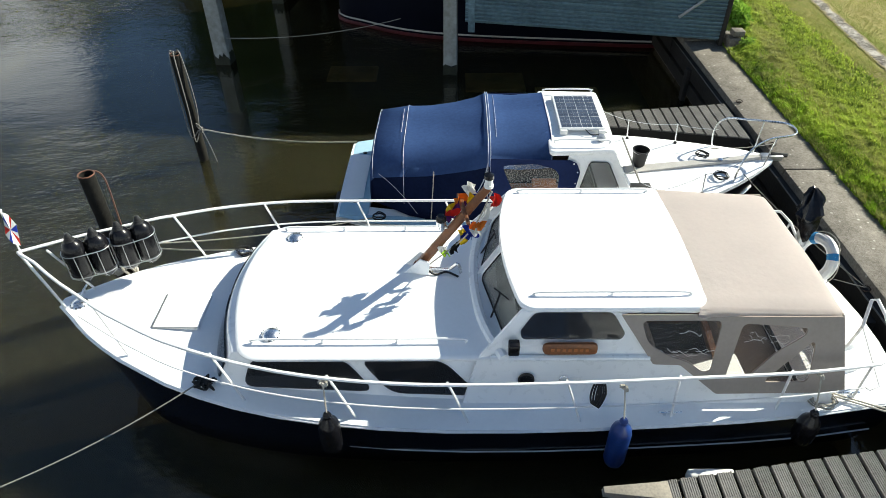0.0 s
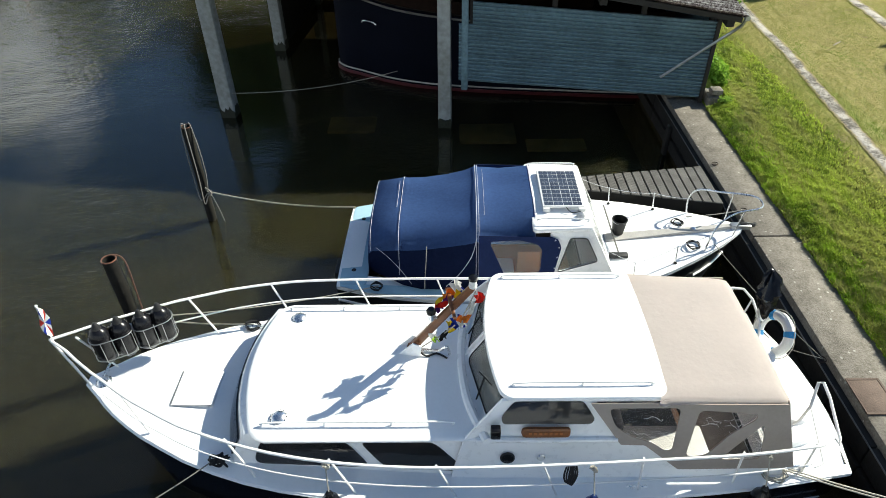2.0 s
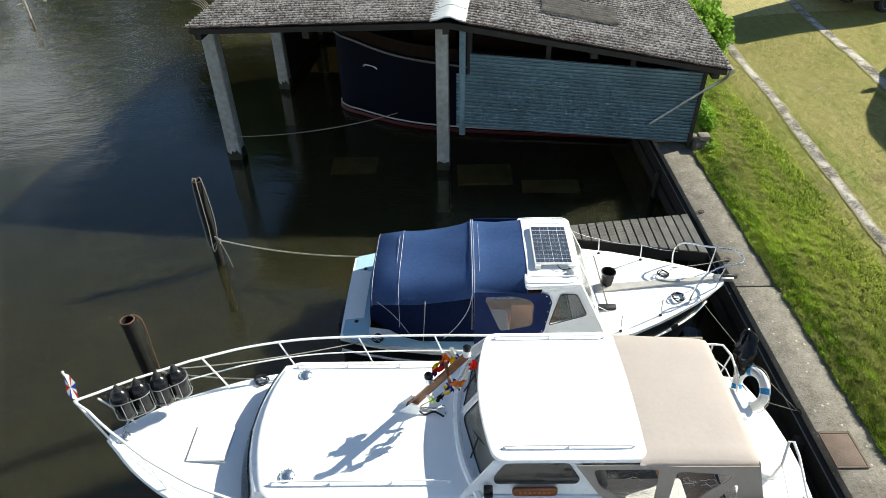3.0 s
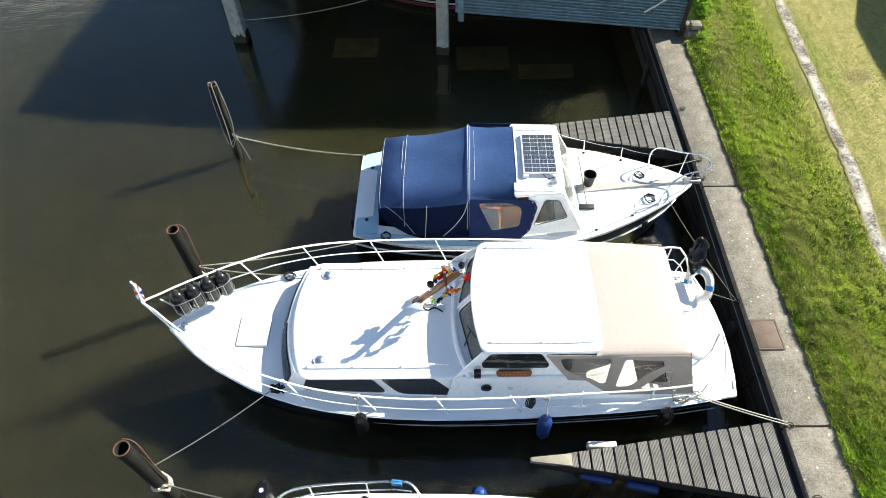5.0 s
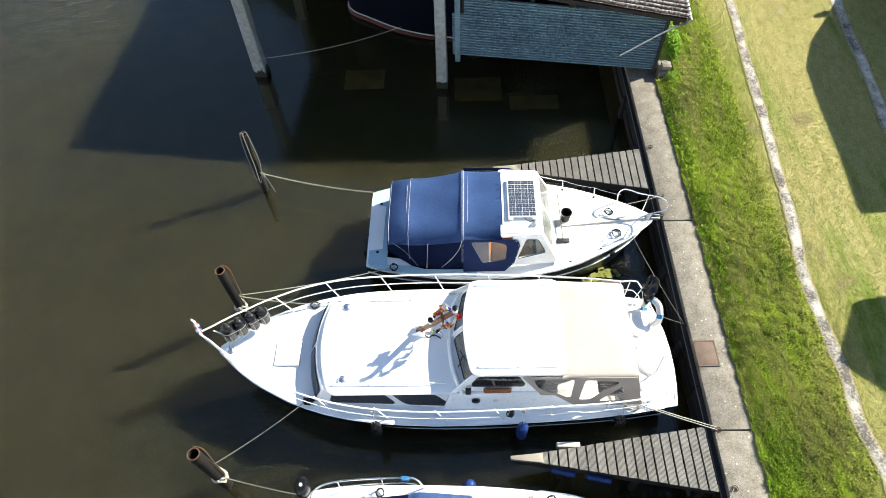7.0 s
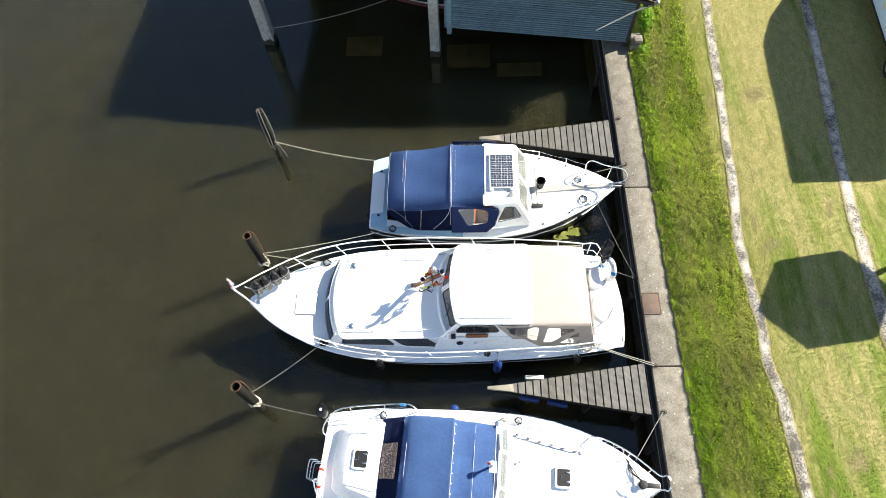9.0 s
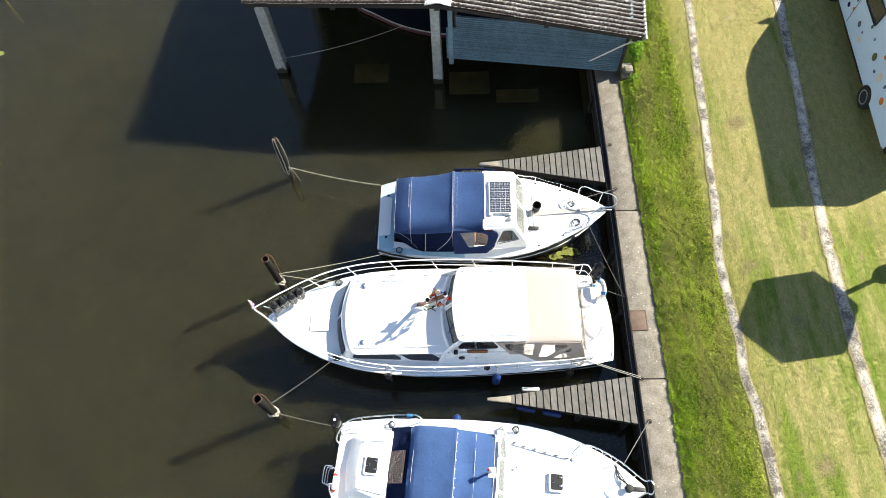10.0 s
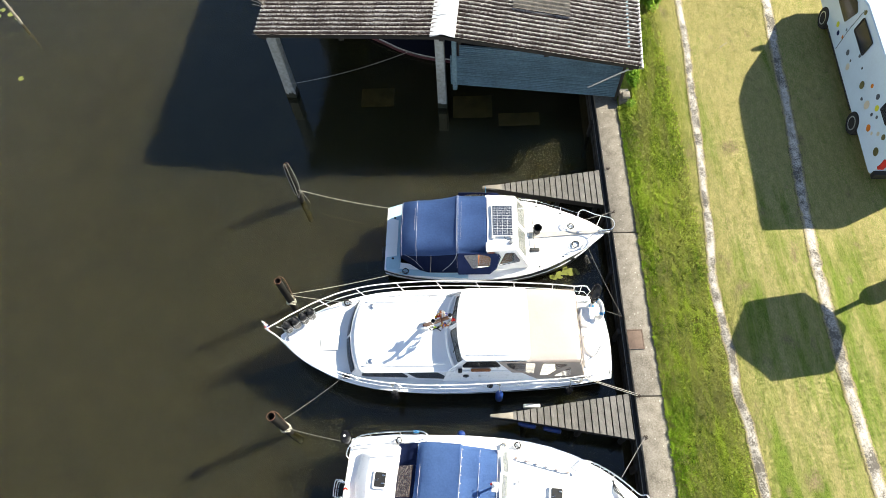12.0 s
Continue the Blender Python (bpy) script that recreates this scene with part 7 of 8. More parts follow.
# steel rails: low wire along the side deck, a raised bow rail, a double stern rail
for s in (-1, 1):
    wire = [(x, TY + s * (tb(x) - 0.02), ts(x) + 0.03 + 0.24) for x in (1.75, 2.2, 2.75, 3.3, 3.75)]
    part("side_rail", tube([(1.72, wire[0][1], ts(1.7) + 0.03)] + wire, 0.011, 6), CHROME, tboat, "thin steel side rail")
    top = [(x, TY + s * (tb(x) - 0.01), ts(x) + h) for x, h in ((3.55, 0.06), (3.7, 0.34), (3.95, 0.44), (4.3, 0.46), (4.6, 0.48), (4.85, 0.50))] + [(4.98, TY + s * 0.14, 1.62), (5.05, TY + s * 0.06, 1.62)]
    part("bow_rail", tube(spline(top, 4), 0.016, 8), CHROME, tboat, "polished steel bow rail")
    for x in (2.75, 3.75, 4.3, 4.7):
        part("stanchion", tube([(x, TY + s * (tb(x) - 0.04), ts(x) + 0.03), (x, TY + s * (tb(x) - 0.015), ts(x) + (0.27 if x < 3.7 else 0.44))], 0.011, 6), CHROME, tboat)
    for c in (3.88, 4.08):
        part("fender_ring", tube([(c + 0.10 * math.cos(a), TY + s * (tb(c) - 0.10) + 0.10 * math.sin(a) * s, 1.36 + 0.02 * math.cos(a)) for a in [i * math.pi / 8 for i in range(16)]], 0.009, 5, True), CHROME, tboat, "steel fender ring")
    st = [(-0.28, TY + s * 1.14, 0.90), (-0.40, TY + s * 1.15, 1.36), (-0.62, TY + s * 1.14, 1.42), (-1.2, TY + s * 1.08, 1.42), (-1.75, TY + s * 0.99, 1.42), (-2.05, TY + s * 0.88, 1.42), (-2.22, TY + s * 0.66, 1.40), (-2.28, TY + s * 0.48, 1.30), (-2.28, TY + s * 0.46, 0.92)]
    part("stern_rail", tube(spline(st, 4), 0.016, 8), CHROME, tboat, "polished steel stern rail")
    part("mid_rail", tube([(x, y - s * 0.02, z - 0.24) for x, y, z in st[1:-2]], 0.010, 6), CHROME, tboat)
    for x, y in ((-1.0, 1.10), (-1.75, 0.99), (-2.2, 0.68)):
        part("stanchion", tube([(x, TY + s * (y - 0.02), 0.90), (x, TY + s * y, 1.41)], 0.011, 6), CHROME, tboat)
    part("cleat", join(tube([(1.82, TY + s * 1.06, 0.97), (2.02, TY + s * 1.06, 0.97)], 0.012, 6), lathe([(0.02, 0), (0.016, 0.07)], (1.92, TY + s * 1.06, 0.90), n=8)), CHROME, tboat, "steel mooring cleat")
part("rail_cloth", box(-0.66, TY + 1.11, 1.34, -0.52, TY + 1.17, 1.43, 0.01), BLUEROPE, tboat, "blue cloth tied to the rail")
part("windlass", join(lathe([(0.09, 0), (0.09, 0.05), (0.05, 0.07), (0.05, 0.13), (0.08, 0.15), (0, 0.16)], (4.62, TY, 1.08), n=14), box(4.66, TY - 0.05, 1.08, 4.98, TY + 0.05, 1.14, 0.01)), RUBBER, tboat, "dark anchor winch")
ladder = part("boarding_ladder", tube(spline([(-2.28, TY - 0.10, 1.30), (-2.42, TY - 0.10, 1.30), (-2.46, TY - 0.17, 1.30), (-2.46, TY - 0.42, 1.30), (-2.42, TY - 0.48, 1.30), (-2.28, TY - 0.48, 1.30)], 3), 0.013, 6), CHROME, tboat, "steel boarding ladder")
for z in (1.05, 0.80):
    part("rung", tube(spline([(-2.28, TY - 0.10, z), (-2.42, TY - 0.10, z), (-2.46, TY - 0.17, z), (-2.46, TY - 0.42, z), (-2.42, TY - 0.48, z), (-2.28, TY - 0.48, z)], 3), 0.012, 6), CHROME, ladder)
lring = thing("life_ring", (-2.14, TY - 0.42, 0.95), "white life ring with red bands at the stern rail", "life ring")
rc3 = lambda a, r: (-2.20 + 0.04 * math.cos(a), TY - 0.42 + r * math.sin(a), 1.16 + r * math.cos(a))
part("ring", tube([rc3(i * math.pi / 14, 0.20) for i in range(28)], 0.05, 8, True), WHITEVINYL, lring)
for k in range(4):
    part("band", tube([rc3(k * math.pi / 2 + 0.6 + d, 0.20) for d in (-0.14, 0.0, 0.14)], 0.053, 8), FLAGS["red"], lring, "red band")
ob = thing("outboard", (-2.36, TY + 0.86, 0.9), "black outboard motor clamped to the stern rail", "outboard motor")
part("cowl", loft([[(-2.38 + 0.13 * k * math.cos(a), TY + 0.90 + 0.17 * k * math.sin(a), 1.12 + hh) for a in [i * math.pi / 9 for i in range(18)]] for k, hh in ((0.5, 0.0), (0.95, 0.03), (1.0, 0.14), (0.92, 0.22), (0.6, 0.27), (0.1, 0.28))]), BLACKVINYL, ob)
part("cowl_badge", lathe([(0.03, 0), (0, 0.004)], (-2.38, TY + 0.90, 1.40), n=12), WHITEVINYL, ob)
part("leg", box(-2.43, TY + 0.86, 0.35, -2.33, TY + 0.94, 1.14, 0.02), RUBBER, ob)
coil("rope_coil", -1.05, TY + 0.98, 0.93, 0.09, 3, BLACKROPE, "dark rope on the side deck", 12)
coil("rope_coil", 1.98, TY + 1.10, 0.94, 0.09, 3, BLACKROPE, "dark rope round the far cleat", 13)
coil("rope_coil", 1.62, TY + 1.06, 0.92, 0.08, 3, ROPE, "pale rope on the side deck", 14)
for k in range(3):
    solid("bow_rope", tube(spline([(4.60, TY + 0.03 * k, 1.22), (4.45 - 0.05 * k, TY + 0.25, 1.12), (4.30 + 0.04 * k, TY + 0.50, 1.06), (4.36 + 0.06 * k, TY + 0.60, 1.05)], 5), 0.011, 5), BLACKROPE, "black mooring rope lying over the bow", "rope")
FIT.pop()
blue = solid("fender_ball", lathe([(0.0, -0.11), (0.06, -0.09), (0.10, -0.03), (0.10, 0.03), (0.06, 0.09), (0.0, 0.11)], tuple(Vector((0.92, 2.62, 0.80))), n=16), BLUEVINYL, "small blue fender hung over the boat's side", "fender")
for x, y, ln in ((2.36, 2.92, 0.5), (2.98, 2.80, 0.5)):
    f = thing("fender", (x, y, 0.42), "blue fender hung flat along the jetty side", "fender", "fenders along the jetty")
    part("body", lathe([(0.02, 0), (0.06, 0.03), (0.065, 0.06), (0.065, 0.40), (0.06, 0.43), (0.02, 0.46)], (x, y, 0.64), (1, -0.22, 0), 14), BLUEVINYL, f)
    part("lanyard", tube([(x + 0.02, y, 0.50), (x + 0.02, y + 0.12, 0.86)], 0.006, 5), ROPE, f)
pad = thing("dock_fender", (2.78, 3.28, 0.6), "white fender strip on the jetty edge", "fender")
part("pad", bevelled(box(2.52, 3.31, 0.52, 2.95, 3.41, 0.66), 0.03, 3), WHITEVINYL, pad)

# ---- mooring lines ----
def line(a, b, drop, label, material=ROPE, r=0.009):
    return solid("mooring_line", tube(sag(a, b, drop), r, 6), material, label, "rope", "mooring lines")


line((-4.0, 10.05, 0.62), (-1.12, 9.22, 0.80), 0.10, "pale mooring line from the pile to the small boat", ROPE, 0.012)
line((-3.84, 6.42, 0.95), (-2.1, 6.1, 1.10), 0.06, "pale mooring line from the pile to the cruiser", ROPE)
line((-3.82, 6.45, 0.90), (-0.55, 7.14, 0.83), 0.10, "pale mooring line from the pile to the small boat", ROPE)
line((-3.60, 2.95, 1.00), (-2.08, 4.05, 1.09), 0.08, "grey mooring line from the pile to the cruiser's bow", DARKROPE, 0.007)
line((-3.55, 2.85, 0.62), (-1.92, 2.42, 1.00), 0.10, "grey mooring line from the pile to the blue-covered boat", DARKROPE)
for d in (0.0, 0.08):
    line((3.95 + d, 4.03, 0.95), (5.38, 3.52 + d * 0.6, QT + 0.03), 0.03, "pale stern line from the cruiser to the quay", ROPE, 0.009)
line((4.3, 6.05, 0.95), (5.29, 5.70, 0.79), 0.03, "dark stern line from the cruiser to the quay", DARKROPE, 0.006)
line((4.50, 7.75, 1.08), (5.29, 5.70, 0.79), 0.06, "thin dark bow line from the small boat to the quay", DARKROPE, 0.006)
line((4.30, 8.5, 1.06), (5.42, 8.9, QT + 0.03), 0.03, "thin dark bow line from the small boat to the quay", DARKROPE, 0.008)
line((1.75, 9.35, 0.80), (1.75, 9.86, QT + 0.01), 0.03, "thin blue line from the small boat to the jetty tip", BLUEROPE, 0.007)
line((4.62, 1.46, 1.20), (5.42, 2.5, QT + 0.03), 0.03, "grey bow line from the blue-covered boat to the quay", DARKROPE)
line((-4.75, 14.25, 0.62), (-0.75, 15.62, 0.55), 0.16, "pale mooring line from the boathouse pillar to the barge", ROPE, 0.009)
ropes = thing("hanging_rope", (-4.0, 10.03, 0.6), "grey ropes looped over the slim pile down to its mooring knot", "rope")
for k, (dx, dy, zb) in enumerate(((-0.10, -0.09, 0.52), (0.02, -0.13, 0.46), (0.13, -0.02, 0.66))):
    part("strand", tube(spline([(-4.02, 10.06, 1.93), (-4.02 + dx * 0.6, 10.06 + dy * 0.6, 1.98), (-4.0 + dx * 0.9, 10.03 + dy * 0.9, 1.5), (-4.0 + dx * 0.9, 10.03 + dy * 0.95, 1.0), (-4.0 + dx * 0.6, 10.0 + dy, zb), (-3.93, 9.94, zb + 0.10), (-3.88, 9.98, 0.66)], 5), 0.011, 5), DARKROPE, ropes)
part("knot", tube([(-3.89 + 0.035 * math.cos(i * 1.9), 9.98 + 0.035 * math.sin(i * 2.3), 0.62 + 0.05 * math.sin(i * 0.9)) for i in range(30)], 0.010, 5), DARKROPE, ropes)
part("tail", tube(spline([(-3.88, 9.98, 0.62), (-3.80, 9.97, 0.3), (-3.74, 9.96, -0.05)], 4), 0.009, 5), DARKROPE, ropes)
for x, y in ((-3.84, 6.40), (-3.61, 2.88)):
    solid("rusty_chain", tube(spline([(x + 0.0, y + 0.10, 1.97), (x + 0.14, y + 0.08, 1.88), (x + 0.16, y + 0.02, 1.3), (x + 0.15, y + 0.0, 0.7)], 5), 0.010, 5), RUST, "rust-brown chain hanging down the pile", "chain")
    w = [(x + 0.125 * math.cos(i * 0.7) * (1 + 0.1 * math.sin(i)), y + 0.125 * math.sin(i * 0.7), 0.42 + 0.26 * ((i * 7) % 30) / 30) for i in range(40)]
    solid("wound_rope", tube(w, 0.016, 5), ROPE, "pale frayed rope wound round the pile", "rope")

# ---- block by the boathouse corner ----
blk = thing("stone_block", (6.25, 13.05, QT), "broken brick and stone block at the boathouse corner", "stone")
for k, b in enumerate(((6.08, 12.82, 6.36, 13.08), (6.10, 13.1, 6.40, 13.32), (6.14, 12.86, 6.38, 13.1))):
    part("stone", box(b[0], b[1], QT - 0.05 + (0.27 if k == 2 else 0), b[2], b[3], QT + 0.20 + (0.14 if k == 2 else 0), 0.03), CONCRETE, blk)


# ---- camper van on the grass ----
VX, VY = 13.36, 12.55
VZ = ground_z(VX, VY)
van = thing("camper_van", (VX, VY, VZ), "pale blue camper van covered in coloured dots, parked on the grass", "van")
VM = Matrix.Translation((VX, VY, VZ)) @ Matrix.Rotation(radians(-3.9), 4, "Z")


def vb(bm):
    bmesh.ops.transform(bm, verts=bm.verts, matrix=VM)
    return bm


prof = [(-3.36, 0.42), (-3.42, 0.9), (-3.48, 1.95), (-3.43, 2.13), (-3.2, 2.17), (1.15, 2.17), (1.9, 1.95), (2.75, 1.32), (3.3, 1.08), (3.45, 0.85), (3.45, 0.42)]
rings = []
for sx in (-1.0, -0.97, -0.9, 0.9, 0.97, 1.0):
    ring = []
    for y, z in prof:
        inw = 0.06 * max(0, z - 1.0)
        k = 0.03 if abs(sx) == 1.0 else 0.0
        ring.append((0.98 * sx - math.copysign(inw, sx), y * (1 - k * 0.6), z - k * (1 if z > 1.9 else 0)))
    rings.append(ring)
part("body", vb(loft(rings)), VANPAINT, van, "pale blue panel body")
for y in (-1.58, 2.57):
    for s in (-1, 1):
        t = part("wheel", vb(lathe([(0.20, -0.11), (0.31, -0.11), (0.335, -0.07), (0.335, 0.07), (0.31, 0.11), (0.20, 0.11)], (s * 0.90, y, 0.335), (1, 0, 0), 28)), TYRE, van, "black tyre")
        part("rim", vb(lathe([(0.0, -0.03), (0.12, -0.02), (0.20, 0.04), (0.205, 0.112), (0.17, 0.116), (0.14, 0.06), (0.05, 0.05), (0, 0.05)], (s * 0.90, y, 0.335), (s, 0, 0), 24)), ALU, t, "grey steel rim")
for s in (-1,):
    w = lambda y, z: VM @ Vector((s * (0.98 - 0.06 * max(0, z - 1.0) + 0.012), y, z))
    part("side_window", pane([w(-0.06, 1.47), w(0.88, 1.47), w(0.86, 1.91), w(-0.06, 1.91)], 0.012, 0.05), SMOKE, van, "dark side window")
    part("cab_window", pane([w(1.50, 1.17), w(2.55, 1.20), w(2.16, 1.66), w(1.60, 1.86), w(1.28, 1.74)], 0.012, 0.05), SMOKE, van, "dark cab window")
    part("mirror", vb(box(-1.25, 2.5, 1.2, -1.0, 2.62, 1.45, 0.02)), BLACKVINYL, van, "black door mirror")
    part("window_frame", tube([q + Vector((-0.012, 0, 0)) for q in round_poly([w(-0.08, 1.45), w(0.90, 1.45), w(0.88, 1.93), w(-0.08, 1.93)], 0.05)], 0.018, 6, True), RUBBER, van, "black window frame")
    part("door_seam", tube([w(1.10, 0.50), w(1.12, 1.2), w(1.08, 2.0)], 0.006, 4), RUBBER, van)
    part("rear_side_window", pane([w(-2.60, 1.50), w(-2.02, 1.50), w(-2.02, 1.90), w(-2.60, 1.90)], 0.012, 0.05), SMOKE, van, "dark side window")
    slate, olive, peach = (mat(k + " sticker film", c, 0.5, var=0.08) for k, c in (("slate", (0.07, 0.09, 0.12)), ("olive", (0.12, 0.11, 0.04)), ("peach", (0.62, 0.55, 0.42))))
    lime = mat("yellow sticker film", (0.62, 0.60, 0.03), 0.5, var=0.08)
    for y, z, r, m in ((1.72, 0.88, 0.085, lime), (1.47, 0.78, 0.075, DARKCANVAS), (1.17, 0.91, 0.05, FLAGS["orange"]), (1.22, 1.15, 0.04, slate), (0.52, 0.95, 0.085, slate), (0.01, 1.34, 0.05, slate), (0.19, 0.96, 0.04, slate),
                       (1.0, 2.0, 0.07, olive), (-0.41, 1.30, 0.04, slate), (-0.86, 1.12, 0.11, olive), (-1.19, 1.46, 0.06, FLAGS["orange"]), (-1.22, 0.96, 0.05, slate), (-1.26, 0.98, 0.03, slate), (-1.64, 1.54, 0.08, slate), (-1.54, 1.08, 0.12, peach),
                       (-1.91, 1.39, 0.085, lime), (-1.93, 1.15, 0.05, slate), (-2.14, 1.30, 0.05, slate), (-2.19, 0.90, 0.10, FLAGS["orange"]), (-2.42, 0.96, 0.05, peach), (-2.82, 1.32, 0.08, olive), (-3.0, 0.92, 0.12, olive), (0.13, 0.77, 0.10, peach), (-2.6, 1.18, 0.06, peach)):
        part("dot", vb(lathe([(r, 0), (r, 0.004), (0, 0.004)], (-(0.98 - 0.06 * max(0, z - 1.0)) - 0.001, y, z), (-1, 0, 0.06 if z > 1 else 0), 20)), m, van, "coloured round sticker")
part("rear_bumper", vb(box(-0.95, -3.53, 0.38, 0.95, -3.37, 0.60, 0.04)), RUBBER, van, "black bumper")
part("tail_light", vb(box(-0.96, -3.47, 0.75, -0.80, -3.36, 1.15, 0.02)), FLAGS["red"], van, "red tail light")
part("roof_vent", vb(box(-0.25, -0.5, 2.17, 0.25, 0.0, 2.25, 0.03)), WHITEVINYL, van)
part("sill", vb(box(-0.96, -1.1, 0.30, 0.96, 2.1, 0.45, 0.03)), RUBBER, van, "black underbody")


# ---- second vehicle, higher and darker, behind the first ----
WM = Matrix.Translation((12.3, 20.45, ground_z(12.3, 20.45))) @ Matrix.Rotation(radians(11.0), 4, "Z")


def wb(bm):
    bmesh.ops.transform(bm, verts=bm.verts, matrix=WM)
    return bm


home = thing("motorhome", tuple(WM.translation), "tall dark motorhome with pale trim lines, parked on the grass", "motorhome")
prof = [(0.06, 0.40), (0.0, 0.9), (0.04, 2.55), (0.22, 2.80), (4.2, 2.85), (4.6, 2.6), (5.0, 1.55), (5.6, 1.30), (5.75, 0.9), (5.72, 0.40)]
part("body", wb(loft([[(x, 0.97 * sy - math.copysign(0.03 * max(0, z - 1.2), sy), z - 0.04 * (abs(sy) == 1 and z > 2.5)) for x, z in prof] for sy in (-1.0, -0.95, 0.95, 1.0)])), BLACKHULL, home, "dark painted body")
for z in (0.62, 0.74):
    part("trim_line", wb(box(0.1, -0.99, z, 5.4, -0.972, z + 0.05, 0.005)), WHITEVINYL, home, "pale trim line")
    part("trim_line", wb(box(-0.035, -0.95, z, -0.004, 0.95, z + 0.05, 0.005)), WHITEVINYL, home, "pale trim line")
part("bumper", wb(box(-0.14, -0.95, 0.38, -0.02, 0.95, 0.56, 0.03)), RUBBER, home, "black bumper")
for x, y in ((1.3, -0.86), (1.3, 0.86), (4.75, -0.86), (4.75, 0.86)):
    t = part("wheel", wb(lathe([(0.20, -0.11), (0.31, -0.11), (0.335, -0.07), (0.335, 0.07), (0.31, 0.11), (0.20, 0.11)], (x, y, 0.335), (0, 1, 0), 24)), TYRE, home, "black tyre")
    part("rim", wb(lathe([(0.0, 0.0), (0.2, 0.04), (0.205, 0.112), (0.05, 0.05), (0, 0.05)], (x, y, 0.335), (0, math.copysign(1, y), 0), 20)), ALU, t)
part("side_window", wb(box(1.6, -0.965, 1.35, 2.9, -0.93, 1.95, 0.01)), SMOKE, home, "dark side window")
part("roof_rail", wb(tube([(0.6, -0.6, 2.95), (3.6, -0.6, 2.97)], 0.02, 6)), ALU, home)
part("ladder", wb(join(*[tube([(-0.06, y, 0.9), (-0.06, y, 2.7)], 0.015, 6) for y in (-0.75, -0.4)], *[tube([(-0.06, -0.75, z), (-0.06, -0.4, z)], 0.012, 6) for z in (1.1, 1.4, 1.7, 2.0, 2.3, 2.6)])), ALU, home, "rear roof ladder")
solid("stick", tube([(9.45 - 0.12, 14.57 - 0.10, 1.52 + 0.03), (9.45, 14.57, 1.550), (9.45 + 0.13, 14.57 + 0.09, 1.52 + 0.04)], [0.012, 0.015, 0.010], 6), PALEWOOD, "pale bare stick lying on the grass", "stick")

# ---- trees ----
def leaf_cloud(centre, radii, count, size, seed, hollow=0.55):
    """A crown of many small leaves with an uneven outline."""
    rn = np.random.RandomState(seed)
    v, f = [], []
    c = Vector(centre)
    k = 0
    while k < count:
        d = Vector(rn.normal(size=3)).normalized()
        lump = 0.78 + 0.34 * noise.noise(d * 2.3 + Vector((seed, 0, 0))) + 0.16 * noise.noise(d * 6.0)
        r = lump * (hollow + (1 - hollow) * rn.rand() ** 0.6)
        p = c + Vector((d.x * radii[0], d.y * radii[1], d.z * radii[2])) * r
        u = Vector(rn.normal(size=3)).normalized()
        w = u.cross(Vector(rn.normal(size=3))).normalized()
        s = size * (0.6 + 0.8 * rn.rand())
        i = len(v)
        v += [p - u * s, p + w * s * 0.5, p + u * s, p - w * s * 0.5]
        f.append((i, i + 1, i + 2, i + 3))
        k += 1
    return v, f


def tree(name, base, height, centre, radii, count, size, label, seed, material=None):
    t = thing(name, base, label, "weeds" if name == "weeds" else "tree")
    b = Vector(base)
    c = Vector(centre)
    part("trunk", tube([b - Vector((0, 0, 0.1)), b.lerp(c, 0.35) + Vector((0.04, 0, 0)), b.lerp(c, 0.7), c], [q * min(1.0, height / 4) for q in (0.14, 0.10, 0.085, 0.05)], 10), BARK, t)
    rn = random.Random(seed)
    for i in range(9):
        a = i * 2.4
        e = c + Vector((math.cos(a) * radii[0] * 0.75, math.sin(a) * radii[1] * 0.75, rn.uniform(-0.4, 0.7) * radii[2]))
        s = b.lerp(c, rn.uniform(0.65, 0.95))
        part("limb", tube([s, s.lerp(e, 0.5) + Vector((0, 0, 0.08)), e], [q * min(1.0, height / 4) for q in (0.045, 0.03, 0.012)], 6), BARK, t)
    v, f = leaf_cloud(centre, radii, count, size, seed)
    me = bpy.data.meshes.new("crown")
    me.from_pydata([p - b for p in v], [], f)
    me.materials.append(material or LEAVES)
    cr = new("crown", me)
    cr.parent = t
    return t


PX, PY = 12.35, 6.23
PZ = ground_z(PX, PY)
parasol = thing("parasol", (PX, PY, PZ), "open six-sided garden parasol standing on the grass", "parasol")
part("pole", tube([(PX, PY, PZ + 0.1), (PX, PY, PZ + 2.66)], 0.06, 10), PALEWOOD, parasol)
part("canopy", loft([[(PX + r * math.cos(a), PY + r * math.sin(a), PZ + h) for a in [(k + 0.08) * math.pi / 3 for k in range(6)]] for r, h in ((1.21, 2.18), (1.21, 2.28), (0.75, 2.47), (0.06, 2.66))]), BLUECANVAS, parasol, "dark canvas canopy", 20)
for k in range(6):
    a = (k + 0.08) * math.pi / 3
    part("rib", tube([(PX, PY, PZ + 2.6), (PX + 1.18 * math.cos(a), PY + 1.18 * math.sin(a), PZ + 2.25)], 0.008, 5), PALEWOOD, parasol)
part("base", lathe([(0.20, 0.0), (0.23, 0.05), (0.22, 0.30), (0.25, 0.60), (0.20, 0.72), (0.05, 0.78)], (PX, PY, PZ), n=14), CONCRETE, parasol, "stone planter that holds the pole")


tree("bush", (7.25, 17.2, 1.15), 2.0, (7.3, 17.4, 2.0), (0.9, 1.5, 1.0), 7000, 0.075, "leafy green shrub beside the boathouse", 7, BUSHLEAVES)


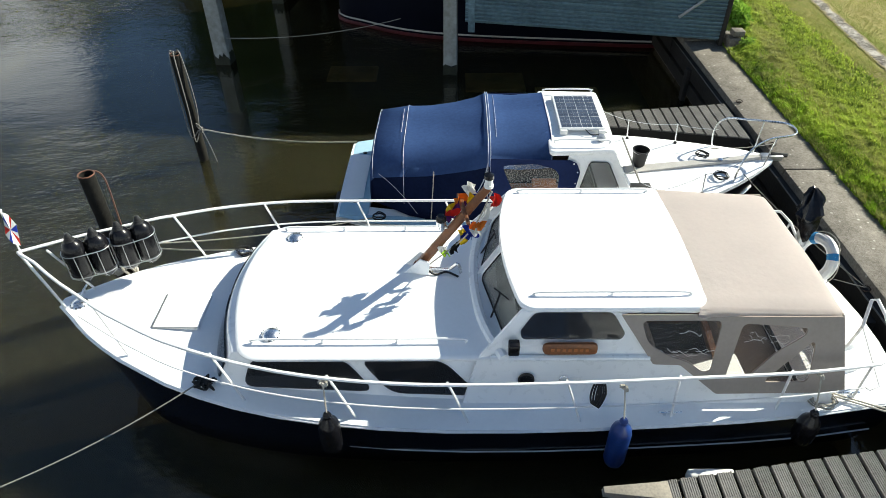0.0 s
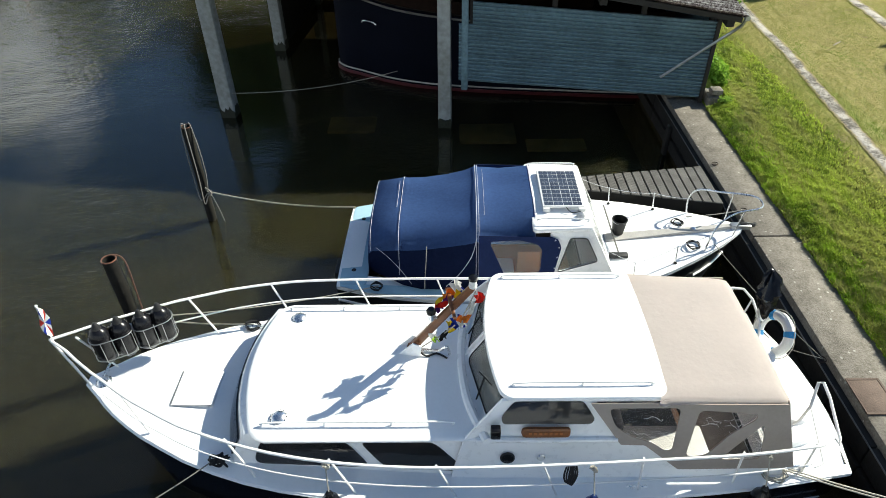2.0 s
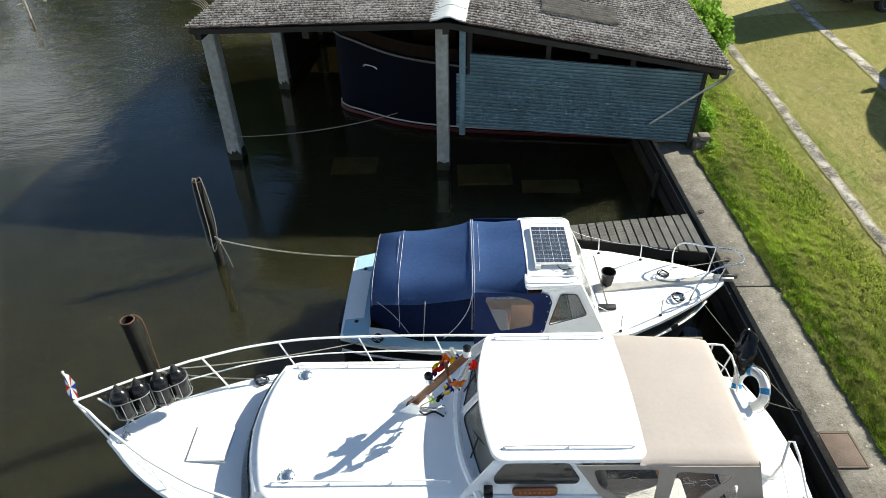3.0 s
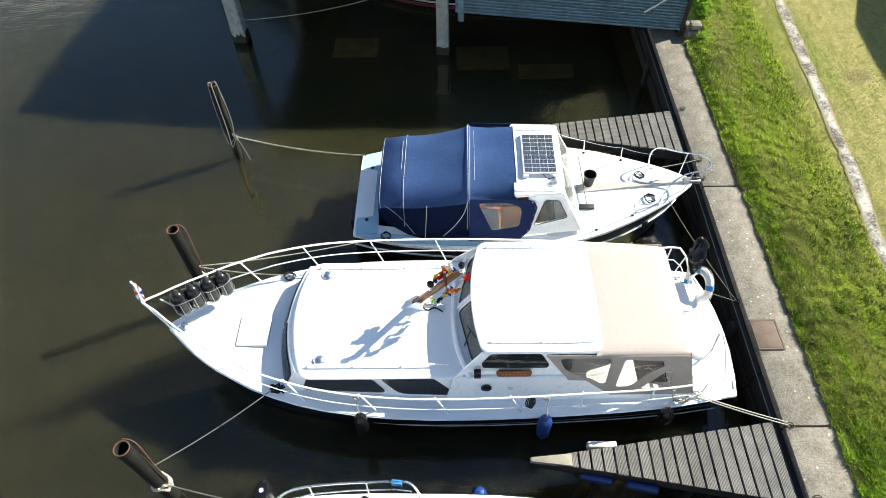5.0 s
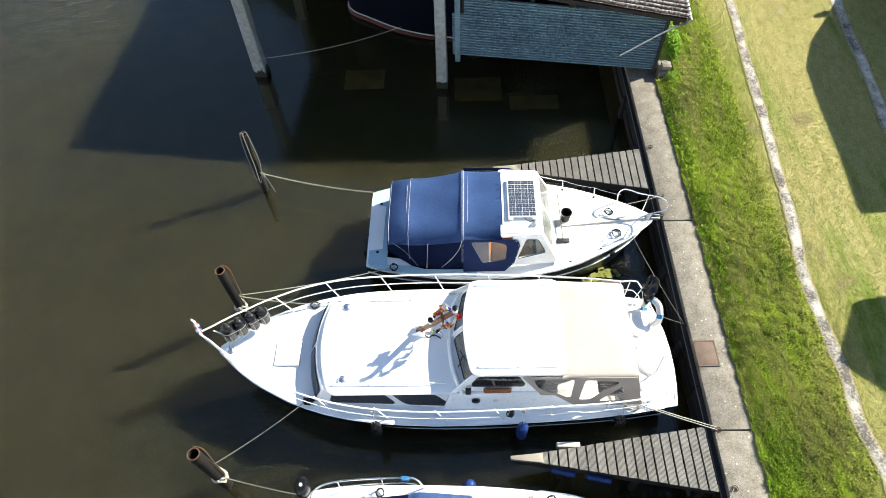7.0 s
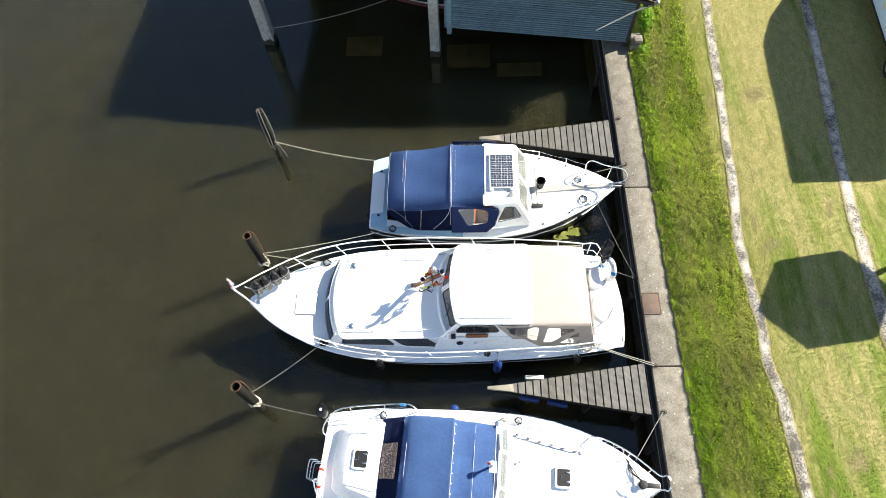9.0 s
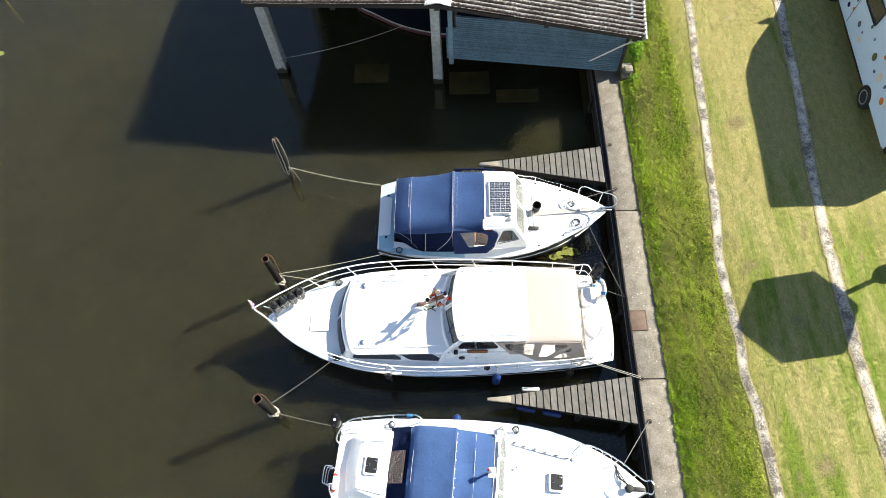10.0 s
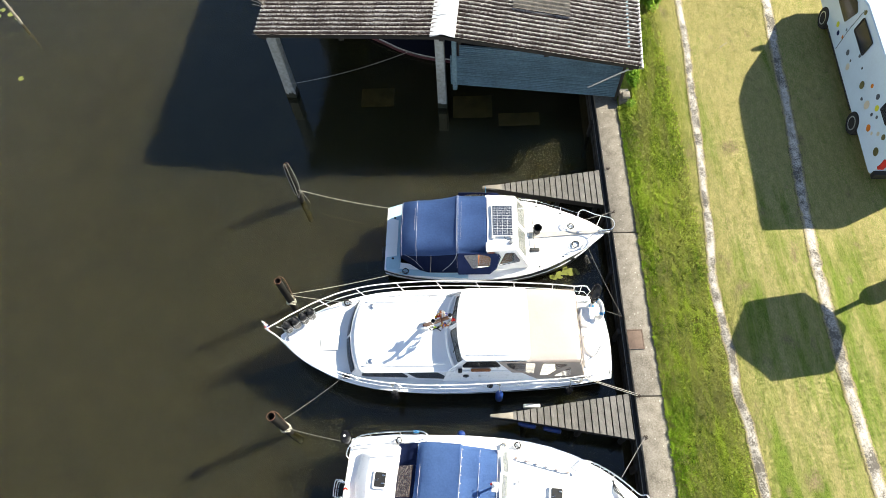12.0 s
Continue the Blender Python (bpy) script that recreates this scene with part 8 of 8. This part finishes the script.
tree("weeds", (6.55, 14.0, 0.98), 0.6, (6.55, 14.1, 1.22), (0.26, 1.0, 0.30), 2200, 0.045, "low green weeds growing against the boathouse wall", 13, BUSHLEAVES)
tree("weeds", (6.42, 12.72, 0.93), 0.3, (6.42, 12.72, 1.02), (0.20, 0.22, 0.14), 500, 0.035, "small green weeds round the stone block", 15, BUSHLEAVES)

# far trees across the water, which the ripples mirror
for k, (x, y, h, r) in enumerate(((-34, 47, 9.0, 4.2), (-27, 50, 10.5, 4.6), (-20, 49, 9.5, 4.4), (-13.5, 44, 17.0, 4.6), (-7.5, 38, 17.0, 4.6), (-1, 41, 17.5, 5.0), (6, 44, 15.0, 4.8), (-10.5, 41, 14.0, 4.2), (-4, 37, 13.0, 4.2), (-41, 44, 8.5, 4.0))):
    tree("tree", (x, y, -0.2), h, (x, y, h * 0.58), (r, r * 0.9, h * 0.50), 9000, 0.44, "leafy tree on the far bank", 40 + k, LEAVES)
solid("far_bank", box(-70, 38, -1.0, 6, 60, 0.35), FARGRASS, "grassy far bank of the water", "grass", kind="structure")


# ---- grass blades ----
def tufts(name, count, x0, x1, y0, y1, tall, wide, material, label, seed, edge, clump):
    """Tufts of short blades scattered over a band of ground."""
    rn = np.random.RandomState(seed)
    pos = []
    while len(pos) < count:
        x, y = rn.uniform(x0, x1), rn.uniform(y0, y1)
        d = 0.4 * noise.noise(Vector((x * 0.9, y * 0.6, seed))) + 0.7 * noise.noise(Vector((x * 7, y * 6, seed))) + 0.4 * noise.noise(Vector((x * 15, y * 13, seed)))
        if rn.rand() < 0.6 + clump * d and edge(x, y):
            pos.append((x, y, d))
    pos = np.array(pos)
    n = len(pos)
    a = rn.uniform(0, 2 * np.pi, n)
    h = tall * (0.5 + rn.rand(n)) * (1 + clump * 0.8 * pos[:, 2])
    z = np.array([ground_z(x, y) for x, y in pos[:, :2]]) + 0.02
    verts = np.zeros((n, 6, 3))
    for b in range(2):
        ang = a + b * 1.9
        lean = h * rn.uniform(0.4, 1.5, n)
        dx, dy = np.cos(ang), np.sin(ang)
        w = wide * (0.6 + 0.8 * rn.rand(n))
        for k, s in ((0, -1), (1, 1)):
            verts[:, b * 3 + k, 0], verts[:, b * 3 + k, 1], verts[:, b * 3 + k, 2] = pos[:, 0] - dy * w * s, pos[:, 1] + dx * w * s, z - 0.01
        verts[:, b * 3 + 2, 0], verts[:, b * 3 + 2, 1], verts[:, b * 3 + 2, 2] = pos[:, 0] + dx * lean, pos[:, 1] + dy * lean, z + h
    me = bpy.data.meshes.new(name)
    me.from_pydata(verts.reshape(-1, 3), [], np.arange(n * 6).reshape(-1, 3))
    me.materials.append(material)
    return tagged(new(name, me), label, "grass", kind="stuff")


off = lambda x, y: abs(x - interp(P1, y)) > 0.12 + 0.06 * noise.noise(Vector((x * 5, y * 3, 2))) and abs(x - interp(P2, y)) > 0.15 + 0.08 * noise.noise(Vector((x * 5, y * 3, 7)))
rnd = random.Random(77)
tufts("verge_grass", 185000, 6.04, 7.75, -4, 19, 0.038, 0.011, BLADES, "tufts of rough green grass and weeds along the quay", 2, lambda x, y: not (x < 6.5 and 12.7 < y < 20) and off(x, y) and rnd.random() > (x - 6.5) / 1.2, 0.8)
tufts("edge_weeds", 18000, 6.02, 6.62, -4, 19, 0.036, 0.013, LIMEBLADES, "lush lime-green weeds along the quay edge", 9, lambda x, y: not (x < 6.5 and 12.7 < y < 20) and rnd.random() > (x - 6.1) / 0.5, 1.5)
tufts("turf_grass", 260000, 6.35, 14.0, -3, 20, 0.006, 0.007, TURFBLADES, "short mown grass blades, partly dry", 5, lambda x, y: off(x, y) and rnd.random() < (x - 6.3) / 1.2 and not (x < 6.6 and 12.7 < y < 20), 0.2)
